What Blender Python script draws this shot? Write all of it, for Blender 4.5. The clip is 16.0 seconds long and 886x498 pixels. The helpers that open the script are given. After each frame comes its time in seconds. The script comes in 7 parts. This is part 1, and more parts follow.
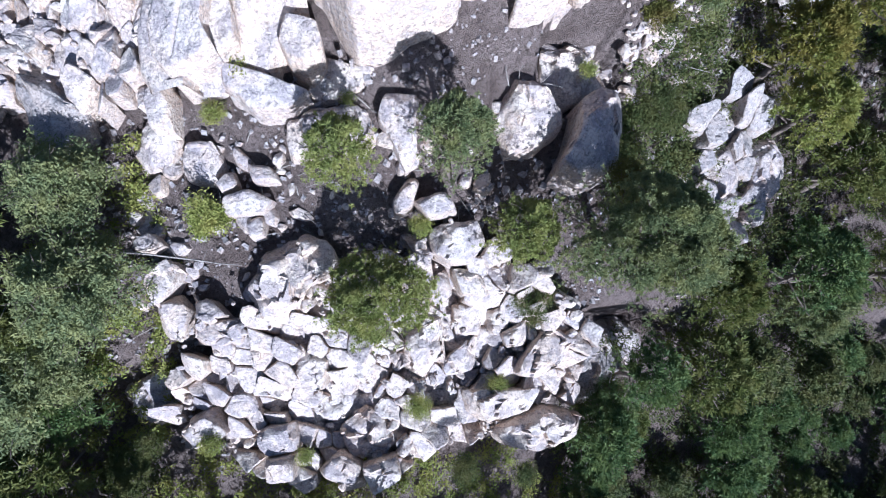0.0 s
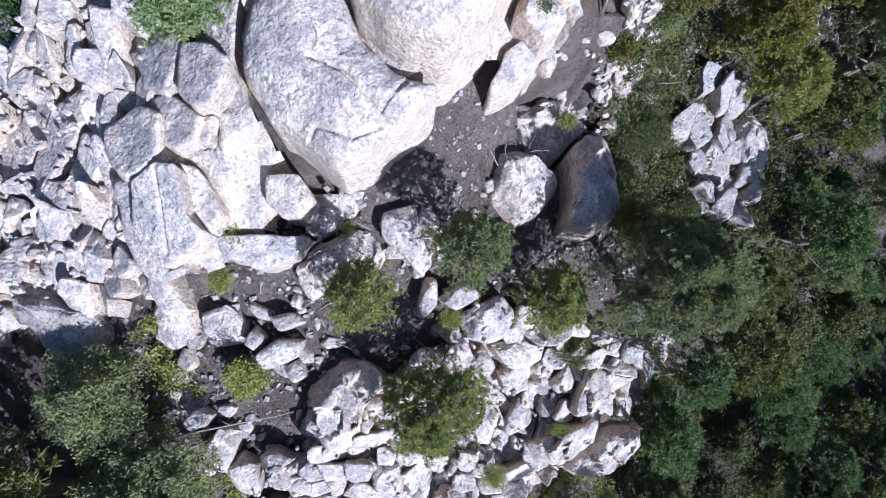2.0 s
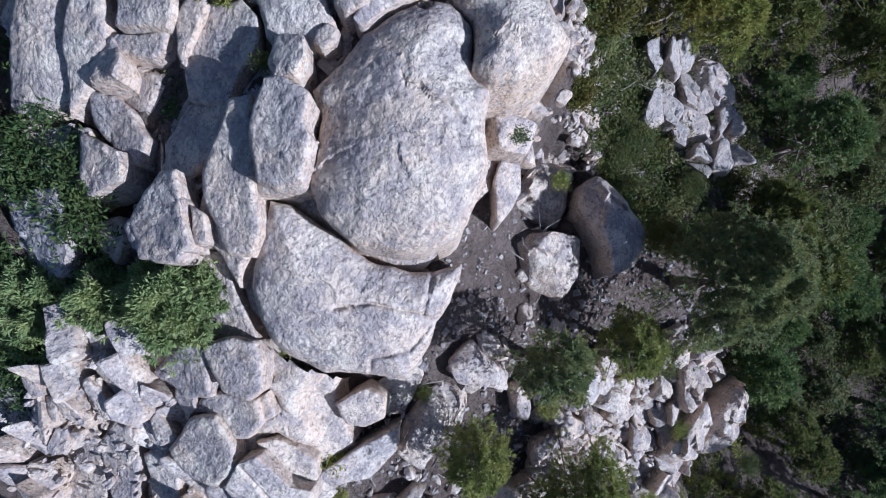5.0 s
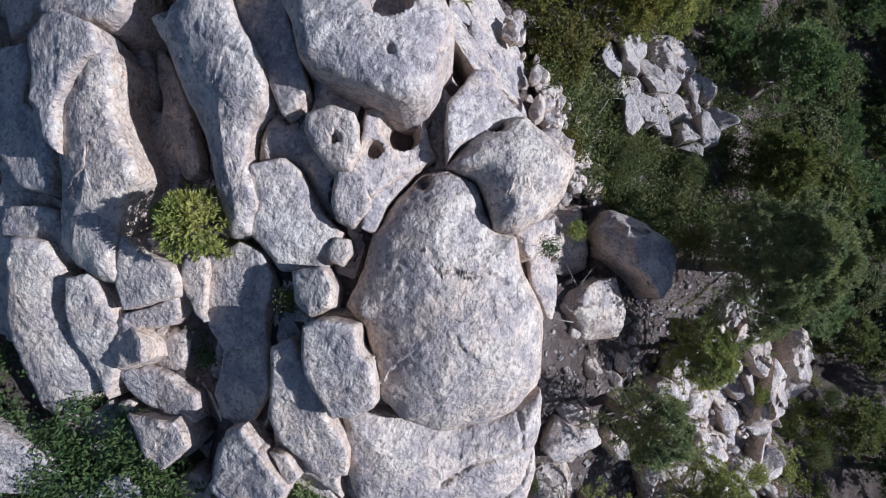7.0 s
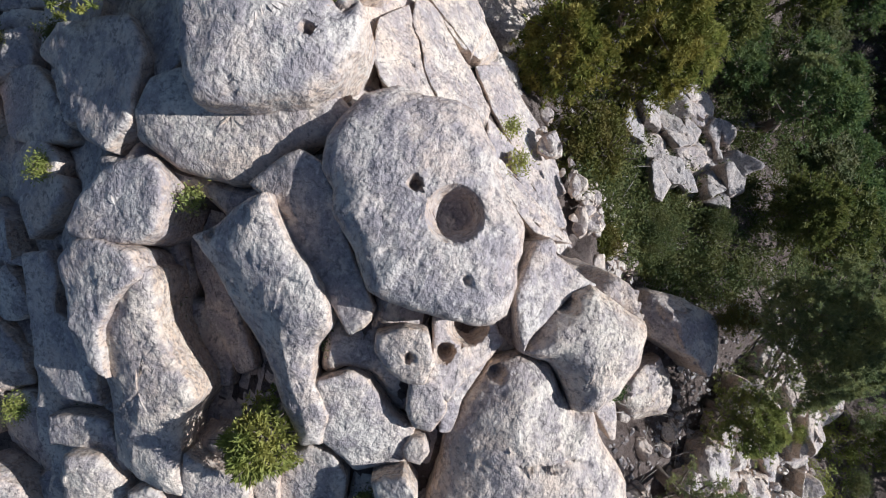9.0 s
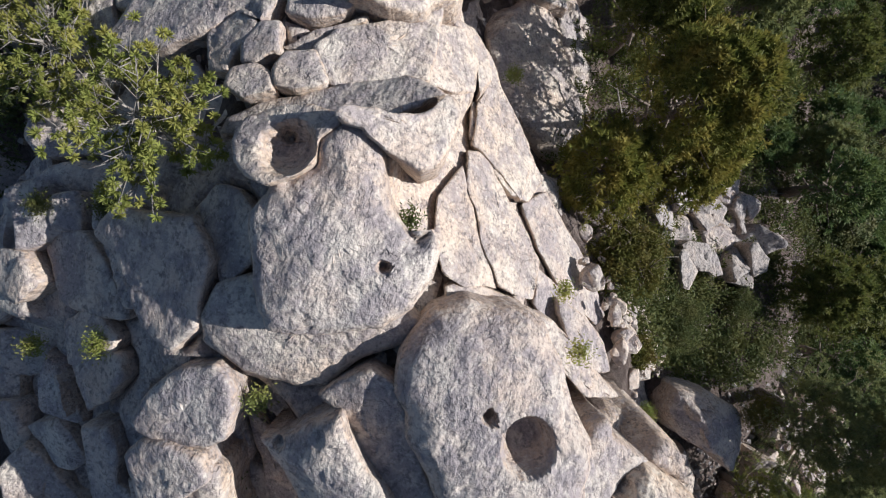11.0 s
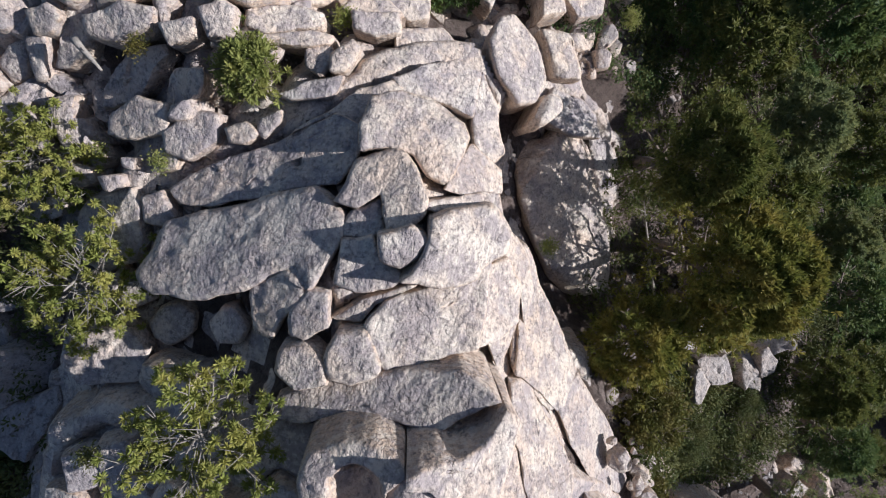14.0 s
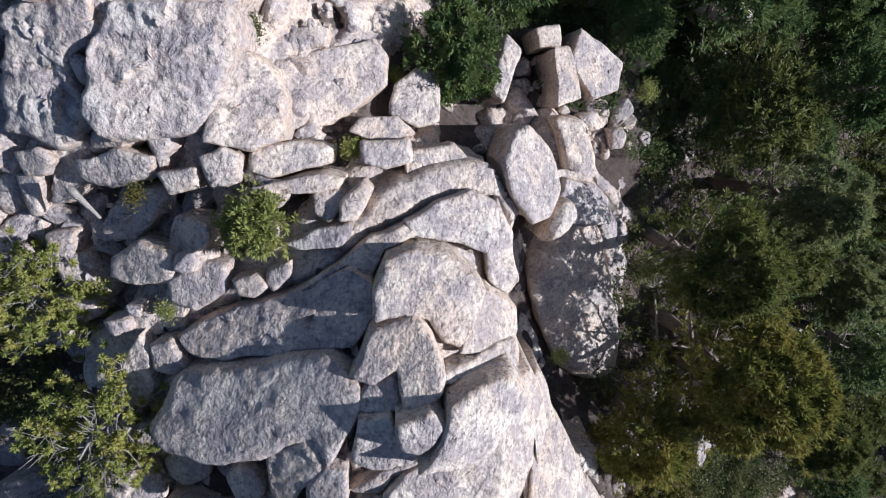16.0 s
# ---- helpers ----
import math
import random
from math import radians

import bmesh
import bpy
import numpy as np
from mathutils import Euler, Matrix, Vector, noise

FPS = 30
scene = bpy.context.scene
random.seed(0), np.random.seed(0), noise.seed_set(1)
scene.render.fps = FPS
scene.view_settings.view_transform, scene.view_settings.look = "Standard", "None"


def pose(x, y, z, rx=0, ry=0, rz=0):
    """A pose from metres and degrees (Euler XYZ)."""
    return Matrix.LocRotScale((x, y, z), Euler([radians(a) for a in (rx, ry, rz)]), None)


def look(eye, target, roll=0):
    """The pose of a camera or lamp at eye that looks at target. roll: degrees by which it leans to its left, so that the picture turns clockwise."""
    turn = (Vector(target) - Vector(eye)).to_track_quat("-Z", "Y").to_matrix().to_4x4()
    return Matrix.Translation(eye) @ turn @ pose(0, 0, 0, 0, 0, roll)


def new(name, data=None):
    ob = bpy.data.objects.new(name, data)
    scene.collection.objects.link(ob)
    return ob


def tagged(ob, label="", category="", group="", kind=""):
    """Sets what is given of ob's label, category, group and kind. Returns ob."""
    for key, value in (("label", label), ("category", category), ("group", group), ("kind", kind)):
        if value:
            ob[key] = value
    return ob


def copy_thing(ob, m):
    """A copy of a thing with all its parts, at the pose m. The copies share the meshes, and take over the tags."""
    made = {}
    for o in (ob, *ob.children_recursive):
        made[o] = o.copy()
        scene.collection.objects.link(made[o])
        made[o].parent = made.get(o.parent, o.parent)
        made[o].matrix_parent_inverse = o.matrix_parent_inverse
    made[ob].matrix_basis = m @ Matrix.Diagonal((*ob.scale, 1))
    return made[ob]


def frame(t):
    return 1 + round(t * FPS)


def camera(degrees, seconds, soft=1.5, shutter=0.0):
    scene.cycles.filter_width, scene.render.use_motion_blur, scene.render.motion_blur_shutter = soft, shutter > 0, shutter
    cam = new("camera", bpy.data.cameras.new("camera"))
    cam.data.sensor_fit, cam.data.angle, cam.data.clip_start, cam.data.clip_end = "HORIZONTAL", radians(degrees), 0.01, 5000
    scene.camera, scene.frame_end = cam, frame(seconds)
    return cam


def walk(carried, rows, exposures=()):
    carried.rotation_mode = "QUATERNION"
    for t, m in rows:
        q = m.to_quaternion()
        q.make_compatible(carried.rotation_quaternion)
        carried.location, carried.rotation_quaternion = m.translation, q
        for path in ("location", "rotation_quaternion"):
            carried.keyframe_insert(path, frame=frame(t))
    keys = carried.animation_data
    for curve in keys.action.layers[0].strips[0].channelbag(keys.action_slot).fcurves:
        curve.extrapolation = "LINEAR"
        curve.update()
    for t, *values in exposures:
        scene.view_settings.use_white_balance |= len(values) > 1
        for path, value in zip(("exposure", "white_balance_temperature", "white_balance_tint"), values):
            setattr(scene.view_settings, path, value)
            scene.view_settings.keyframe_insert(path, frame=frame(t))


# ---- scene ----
cam = camera(85.0, 16.0, soft=1.1)
walk(cam, [
    (0.0, pose(-0.001, -0.005, 19.999, 11.48, -5.04, -1.66)),
    (0.5, pose(-0.240, 1.060, 20.286, 10.77, -4.77, -4.89)),
    (1.0, pose(-0.448, 2.275, 20.458, 10.04, -4.34, -9.40)),
    (1.5, pose(-0.592, 3.536, 20.622, 9.30, -4.07, -13.90)),
    (2.0, pose(-0.586, 4.722, 20.829, 8.56, -3.73, -18.35)),
    (2.5, pose(-0.508, 5.883, 21.007, 7.83, -3.45, -22.69)),
    (3.0, pose(-0.351, 6.917, 21.094, 7.33, -3.12, -27.04)),
    (3.5, pose(-0.223, 7.891, 21.167, 6.80, -2.89, -31.61)),
    (6.0, pose(1.843, 12.019, 21.198, 5.39, -1.37, -57.87)),
    (6.5, pose(2.601, 12.944, 21.172, 4.74, -1.42, -63.03)),
    (7.0, pose(3.452, 13.849, 21.291, 4.11, -1.16, -69.02)),
    (7.5, pose(4.355, 14.654, 21.130, 3.52, -1.16, -74.30)),
    (8.0, pose(5.283, 15.431, 21.087, 2.79, -1.42, -74.75)),
    (8.5, pose(6.229, 16.139, 21.058, 1.94, -1.76, -74.76)),
    (9.0, pose(7.191, 16.797, 20.988, 1.11, -2.14, -74.68)),
    (11.5, pose(12.103, 19.885, 20.947, -3.18, -3.00, -74.14)),
    (12.0, pose(13.085, 20.425, 20.837, -4.16, -3.13, -73.88)),
    (12.5, pose(14.073, 20.945, 20.680, -5.13, -3.35, -73.85)),
    (13.0, pose(15.214, 21.433, 20.518, -6.62, -3.51, -73.89)),
    (13.5, pose(16.313, 21.903, 20.387, -7.98, -3.79, -73.90)),
    (14.0, pose(17.506, 22.413, 20.182, -9.64, -4.05, -73.79)),
    (14.5, pose(18.526, 22.804, 19.923, -10.50, -4.06, -73.75)),
    (15.0, pose(19.632, 23.255, 19.679, -12.01, -4.33, -73.95)),
    (15.5, pose(20.677, 23.642, 19.384, -13.51, -4.48, -73.89)),
    (16.0, pose(21.601, 23.947, 18.989, -14.75, -4.54, -74.00)),
], exposures=[(0.0, 0.98, 4850, 14), (3.5, 0.62, 4850, 13), (6.0, 0.36, 5000, 14), (9.0, 0.54, 5550, 10), (12.5, 0.48, 5950, 12), (16.0, 0.6, 5450, 14)])

# world and sun
SUN_FROM = (0.276, -0.961)
SUN_ELEV = 29.0
world = bpy.data.worlds.new("sky")
scene.world = world
world.use_nodes = True
wn = world.node_tree
sky = wn.nodes.new("ShaderNodeTexSky")
sky.sky_type = "NISHITA"
sky.sun_disc = False
sky.sun_elevation = radians(SUN_ELEV)
sky.sun_rotation = math.atan2(SUN_FROM[0], SUN_FROM[1])
wn.links.new(sky.outputs[0], wn.nodes["Background"].inputs[0])
wn.nodes["Background"].inputs[1].default_value = 0.05
sun = new("sun", bpy.data.lights.new("sun", "SUN"))
sun.data.energy = 4.7
sun.data.angle = radians(0.55)
sun.data.color = (1.0, 0.925, 0.815)
ce = math.cos(radians(SUN_ELEV))
sun.matrix_world = look((SUN_FROM[0] * ce * 60, SUN_FROM[1] * ce * 60, math.sin(radians(SUN_ELEV)) * 60), (0, 0, 0))


# ---- materials ----
def material(name):
    m = bpy.data.materials.new(name)
    m.use_nodes = True
    n = m.node_tree.nodes
    return m, m.node_tree, n["Principled BSDF"]


def node(tree, kind, **values):
    n = tree.nodes.new(kind)
    for key, value in values.items():
        if key in n.inputs:
            n.inputs[key].default_value = value
        else:
            setattr(n, key, value)
    return n


def ramp(tree, source, stops):
    r = tree.nodes.new("ShaderNodeValToRGB")
    while len(r.color_ramp.elements) < len(stops):
        r.color_ramp.elements.new(0.5)
    for e, (p, c) in zip(r.color_ramp.elements, stops):
        e.position, e.color = p, (*c, 1)
    tree.links.new(source, r.inputs[0])
    return r.outputs[0]


def mix(tree, fac, a, b, blend="MIX"):
    m = tree.nodes.new("ShaderNodeMix")
    m.data_type, m.blend_type = "RGBA", blend
    for socket, v in ((0, fac), (6, a), (7, b)):
        if isinstance(v, (int, float)):
            m.inputs[socket].default_value = v
        elif isinstance(v, tuple):
            m.inputs[socket].default_value = (*v, 1)
        else:
            tree.links.new(v, m.inputs[socket])
    return m.outputs[2]


def noise_fac(tree, vec, scale, detail=4.0, rough=0.6, distortion=0.0):
    n = node(tree, "ShaderNodeTexNoise", Scale=scale, Detail=detail, Roughness=rough, Distortion=distortion)
    tree.links.new(vec, n.inputs["Vector"])
    return n.outputs[0]


def add_bump(tree, bsdf, heights):
    last = None
    for source, strength, distance in heights:
        b = node(tree, "ShaderNodeBump", Strength=strength, Distance=distance)
        tree.links.new(source, b.inputs["Height"])
        if last:
            tree.links.new(last, b.inputs["Normal"])
        last = b.outputs[0]
    tree.links.new(last, bsdf.inputs["Normal"])


def granite(name, pale, tan, dark, lichen):
    """Weathered granite: cream and pinkish patches, charcoal lichen specks in drifts, bleached spots, tan on steep
    faces.
    """
    m, tr, bsdf = material(name)
    geo = tr.nodes.new("ShaderNodeNewGeometry")
    vec = geo.outputs["Position"]
    info = tr.nodes.new("ShaderNodeObjectInfo").outputs["Random"]
    broad = noise_fac(tr, vec, 0.55, 5, 0.6, 0.4)
    drift = noise_fac(tr, vec, 1.3, 6, 0.66, 0.2)
    blotch = noise_fac(tr, vec, 4.6, 5, 0.66, 0.1)
    pale_spot = noise_fac(tr, vec, 6.3, 5, 0.7, 0.1)
    speck = noise_fac(tr, vec, 11.0, 4, 0.68)
    pock = noise_fac(tr, vec, 8.0, 3, 0.55)
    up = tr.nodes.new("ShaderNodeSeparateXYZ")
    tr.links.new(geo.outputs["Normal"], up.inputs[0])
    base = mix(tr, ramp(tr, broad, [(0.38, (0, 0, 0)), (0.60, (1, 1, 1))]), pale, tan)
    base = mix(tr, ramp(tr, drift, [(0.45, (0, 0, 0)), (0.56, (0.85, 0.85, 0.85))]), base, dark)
    # mask that grows as faces steepen, broken up by the blotch noise
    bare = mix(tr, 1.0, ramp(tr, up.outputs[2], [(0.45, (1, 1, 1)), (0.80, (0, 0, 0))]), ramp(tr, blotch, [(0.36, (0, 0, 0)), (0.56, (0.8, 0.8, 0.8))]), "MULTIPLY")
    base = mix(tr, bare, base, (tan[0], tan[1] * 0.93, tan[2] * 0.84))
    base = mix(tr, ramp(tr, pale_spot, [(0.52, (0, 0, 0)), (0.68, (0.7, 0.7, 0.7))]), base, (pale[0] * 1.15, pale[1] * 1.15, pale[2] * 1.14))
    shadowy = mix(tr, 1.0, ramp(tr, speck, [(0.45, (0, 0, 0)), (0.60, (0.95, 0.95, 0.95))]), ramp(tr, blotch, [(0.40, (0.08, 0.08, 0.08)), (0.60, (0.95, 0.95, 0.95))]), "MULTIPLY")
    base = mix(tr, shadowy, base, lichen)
    warped = tr.nodes.new("ShaderNodeVectorMath")
    swirl = node(tr, "ShaderNodeTexNoise", Scale=0.9, Detail=5.0, Roughness=0.62)
    tr.links.new(vec, swirl.inputs["Vector"])
    tr.links.new(swirl.outputs[1], warped.inputs[0])
    warped.operation = "MULTIPLY_ADD"
    warped.inputs[1].default_value = (1.6, 1.6, 1.6)
    tr.links.new(vec, warped.inputs[2])
    cells = node(tr, "ShaderNodeTexVoronoi", feature="DISTANCE_TO_EDGE", Scale=0.42)
    tr.links.new(warped.outputs[0], cells.inputs["Vector"])
    line = ramp(tr, cells.outputs["Distance"], [(0.0, (1, 1, 1)), (0.010, (0, 0, 0))])
    crack_line = mix(tr, 1.0, line, ramp(tr, drift, [(0.46, (0, 0, 0)), (0.54, (1, 1, 1))]), "MULTIPLY")
    crack = ramp(tr, crack_line, [(0.0, (1, 1, 1)), (1.0, (0, 0, 0))])
    base = mix(tr, mix(tr, 1.0, crack_line, (0.35, 0.35, 0.35), "MULTIPLY"), base, (0.10, 0.09, 0.09))
    shade = ramp(tr, info, [(0.0, (0.86, 0.86, 0.89)), (0.5, (0.97, 0.95, 0.94)), (1.0, (1.0, 0.97, 0.93))])
    base = mix(tr, 1.0, base, shade, "MULTIPLY")
    tr.links.new(base, bsdf.inputs["Base Color"])
    bsdf.inputs["Roughness"].default_value = 0.9
    bsdf.inputs["Specular IOR Level"].default_value = 0.2
    add_bump(tr, bsdf, [(drift, 0.5, 0.12), (blotch, 0.8, 0.11), (pock, 0.9, 0.06), (speck, 0.7, 0.03), (crack, 0.6, 0.03)])
    return m


def earth(name):
    m, tr, bsdf = material(name)
    vec = tr.nodes.new("ShaderNodeNewGeometry").outputs["Position"]
    broad = noise_fac(tr, vec, 0.35, 5, 0.6, 0.5)
    litter = noise_fac(tr, vec, 6.0, 6, 0.72, 0.8)
    fine = noise_fac(tr, vec, 34.0, 4, 0.75)
    base = mix(tr, ramp(tr, broad, [(0.42, (0, 0, 0)), (0.60, (1, 1, 1))]), (0.17, 0.13, 0.115), (0.28, 0.225, 0.205))
    base = mix(tr, ramp(tr, litter, [(0.46, (0, 0, 0)), (0.62, (0.65, 0.65, 0.65))]), base, (0.06, 0.045, 0.037))
    base = mix(tr, ramp(tr, fine, [(0.54, (0, 0, 0)), (0.66, (0.7, 0.7, 0.7))]), base, (0.26, 0.24, 0.225))
    tr.links.new(base, bsdf.inputs["Base Color"])
    bsdf.inputs["Roughness"].default_value = 0.95
    bsdf.inputs["Specular IOR Level"].default_value = 0.15
    add_bump(tr, bsdf, [(litter, 1.0, 0.35), (fine, 1.0, 0.12)])
    return m


def foliage(name, a, b, c):
    m, tr, bsdf = material(name)
    geo = tr.nodes.new("ShaderNodeNewGeometry")
    per = geo.outputs["Random Per Island"]
    clump = noise_fac(tr, geo.outputs["Position"], 1.4, 3, 0.6)
    base = mix(tr, ramp(tr, per, [(0.0, (0, 0, 0)), (1.0, (1, 1, 1))]), a, b)
    base = mix(tr, ramp(tr, clump, [(0.42, (0, 0, 0)), (0.66, (1, 1, 1))]), base, c)
    tr.links.new(base, bsdf.inputs["Base Color"])
    bsdf.inputs["Roughness"].default_value = 0.6
    bsdf.inputs["Specular IOR Level"].default_value = 0.15
    tl = tr.nodes.new("ShaderNodeBsdfTranslucent")
    tr.links.new(base, tl.inputs[0])
    ms = node(tr, "ShaderNodeMixShader", Fac=0.35)
    tr.links.new(bsdf.outputs[0], ms.inputs[1])
    tr.links.new(tl.outputs[0], ms.inputs[2])
    tr.links.new(ms.outputs[0], tr.nodes["Material Output"].inputs[0])
    return m


def bark(name, a, b):
    m, tr, bsdf = material(name)
    vec = tr.nodes.new("ShaderNodeNewGeometry").outputs["Position"]
    n = noise_fac(tr, vec, 14.0, 5, 0.7, 1.0)
    tr.links.new(mix(tr, ramp(tr, n, [(0.35, (0, 0, 0)), (0.65, (1, 1, 1))]), a, b), bsdf.inputs["Base Color"])
    bsdf.inputs["Roughness"].default_value = 0.9
    add_bump(tr, bsdf, [(n, 0.8, 0.02)])
    return m


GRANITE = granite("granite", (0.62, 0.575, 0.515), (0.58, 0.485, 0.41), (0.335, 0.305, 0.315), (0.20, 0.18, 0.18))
# darker granite; on the heap and gully slabs its tone also holds shade
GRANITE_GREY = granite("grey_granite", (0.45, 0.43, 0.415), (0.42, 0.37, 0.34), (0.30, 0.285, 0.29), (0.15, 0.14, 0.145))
EARTH = earth("needle_litter_soil")
PINE = foliage("pine_needles", (0.155, 0.19, 0.058), (0.28, 0.31, 0.095), (0.335, 0.335, 0.105))
BLUE_PINE = foliage("blue_green_needles", (0.055, 0.115, 0.06), (0.11, 0.18, 0.09), (0.14, 0.19, 0.075))
OAK = foliage("oak_leaves", (0.054, 0.078, 0.028), (0.108, 0.126, 0.040), (0.136, 0.136, 0.044))
GOLD = foliage("yellow_green_leaves", (0.085, 0.093, 0.021), (0.128, 0.128, 0.030), (0.145, 0.119, 0.034))
SCRUB = foliage("scrub_leaves", (0.172, 0.205, 0.053), (0.276, 0.304, 0.079), (0.343, 0.329, 0.093))
DARK_LEAF = foliage("dark_leaves", (0.036, 0.072, 0.028), (0.082, 0.122, 0.040), (0.097, 0.129, 0.040))
GREY_GREEN = foliage("grey_green_needles", (0.12, 0.155, 0.072), (0.225, 0.26, 0.115), (0.28, 0.29, 0.115))
GOLD_PINE = foliage("yellow_green_needles", (0.104, 0.125, 0.028), (0.224, 0.228, 0.052), (0.276, 0.235, 0.059))
DARK_PINE = foliage("dark_pine_needles", (0.054, 0.099, 0.037), (0.129, 0.184, 0.065), (0.163, 0.207, 0.065))
OLIVE_PINE = foliage("olive_pine_needles", (0.068, 0.092, 0.027), (0.152, 0.177, 0.045), (0.182, 0.182, 0.055))
PALE_PINE = foliage("pale_pine_needles", (0.166, 0.226, 0.097), (0.284, 0.353, 0.150), (0.346, 0.390, 0.157))
BARK = bark("pine_bark", (0.10, 0.075, 0.06), (0.22, 0.18, 0.15))
DEAD = bark("bleached_wood", (0.20, 0.18, 0.16), (0.36, 0.33, 0.30))


# ---- tools for building ----
def link_mesh(name, verts, faces, mat, parent=None, label="", smooth=True, sharp=None):
    me = bpy.data.meshes.new(name)
    me.from_pydata(verts, [], faces)
    me.materials.append(mat)
    if smooth:
        me.polygons.foreach_set("use_smooth", [True] * len(me.polygons))
        if sharp:
            me.set_sharp_from_angle(angle=radians(sharp))
    me.update()
    ob = new(name, me)
    if parent:
        ob.parent = parent
    if label:
        ob["label"] = label
    return ob


# height of the bare ground on a grid of GRID_STEP metres, rows going north
GRID_X, GRID_Y, GRID_STEP = -19.0, -12.0, 7.0
GROUND = np.array([
    [-2.01, -1.92, -2.89, -4.98, -6.93, -9.01, -10.00, -10.00],
    [-0.40, -2.17, -3.04, -3.46, -6.59, -7.10, -9.09, -9.00],
    [0.40, 0.66, 0.99, -0.28, 0.28, -1.65, -4.87, -4.98],
    [2.00, 2.43, 4.07, 4.99, 3.00, 0.50, -2.80, -1.78],
    [3.82, 4.04, 7.37, 10.31, 11.00, 3.56, 1.89, -1.74],
    [5.00, 6.80, 7.92, 8.51, 10.83, 9.85, 2.85, -0.89],
    [6.00, 7.50, 8.49, 7.52, 6.91, 5.88, 7.14, 2.21],
    [6.50, 8.00, 8.49, 8.72, 7.27, 5.80, 6.34, 3.97],
])


def cubic(p0, p1, p2, p3, f):
    return p1 + 0.5 * f * (p2 - p0 + f * (2 * p0 - 5 * p1 + 4 * p2 - p3 + f * (3 * (p1 - p2) + p3 - p0)))


def ground_z(x, y):
    ny, nx = GROUND.shape
    gx = min(max((x - GRID_X) / GRID_STEP, 0), nx - 1.001)
    gy = min(max((y - GRID_Y) / GRID_STEP, 0), ny - 1.001)
    i, j = int(gx), int(gy)
    rows = []
    for b in (-1, 0, 1, 2):
        r = GROUND[min(max(j + b, 0), ny - 1)]
        rows.append(cubic(*[r[min(max(i + a, 0), nx - 1)] for a in (-1, 0, 1, 2)], gx - i))
    return float(cubic(*rows, gy - j))


def smooth_outline(points, count, tight=0.3):
    """A closed, evenly spaced line through a footprint's corners."""
    pts = [Vector(p) for p in points]
    n = len(pts)
    dense = []
    for i in range(n):
        p0, p1, p2, p3 = pts[i - 1], pts[i], pts[(i + 1) % n], pts[(i + 2) % n]
        for k in range(12):
            f = k / 12
            m1, m2 = (p2 - p0) * 0.5 * tight, (p3 - p1) * 0.5 * tight
            dense.append((2 * f**3 - 3 * f**2 + 1) * p1 + (f**3 - 2 * f**2 + f) * m1 + (3 * f**2 - 2 * f**3) * p2 + (f**3 - f**2) * m2)
    steps = [(dense[(i + 1) % len(dense)] - dense[i]).length for i in range(len(dense))]
    total, out, i, walked = sum(steps), [], 0, 0.0
    for k in range(count):
        want = total * k / count
        while walked + steps[i] < want:
            walked += steps[i]
            i += 1
        out.append(dense[i].lerp(dense[(i + 1) % len(dense)], (want - walked) / max(steps[i], 1e-9)))
    return out


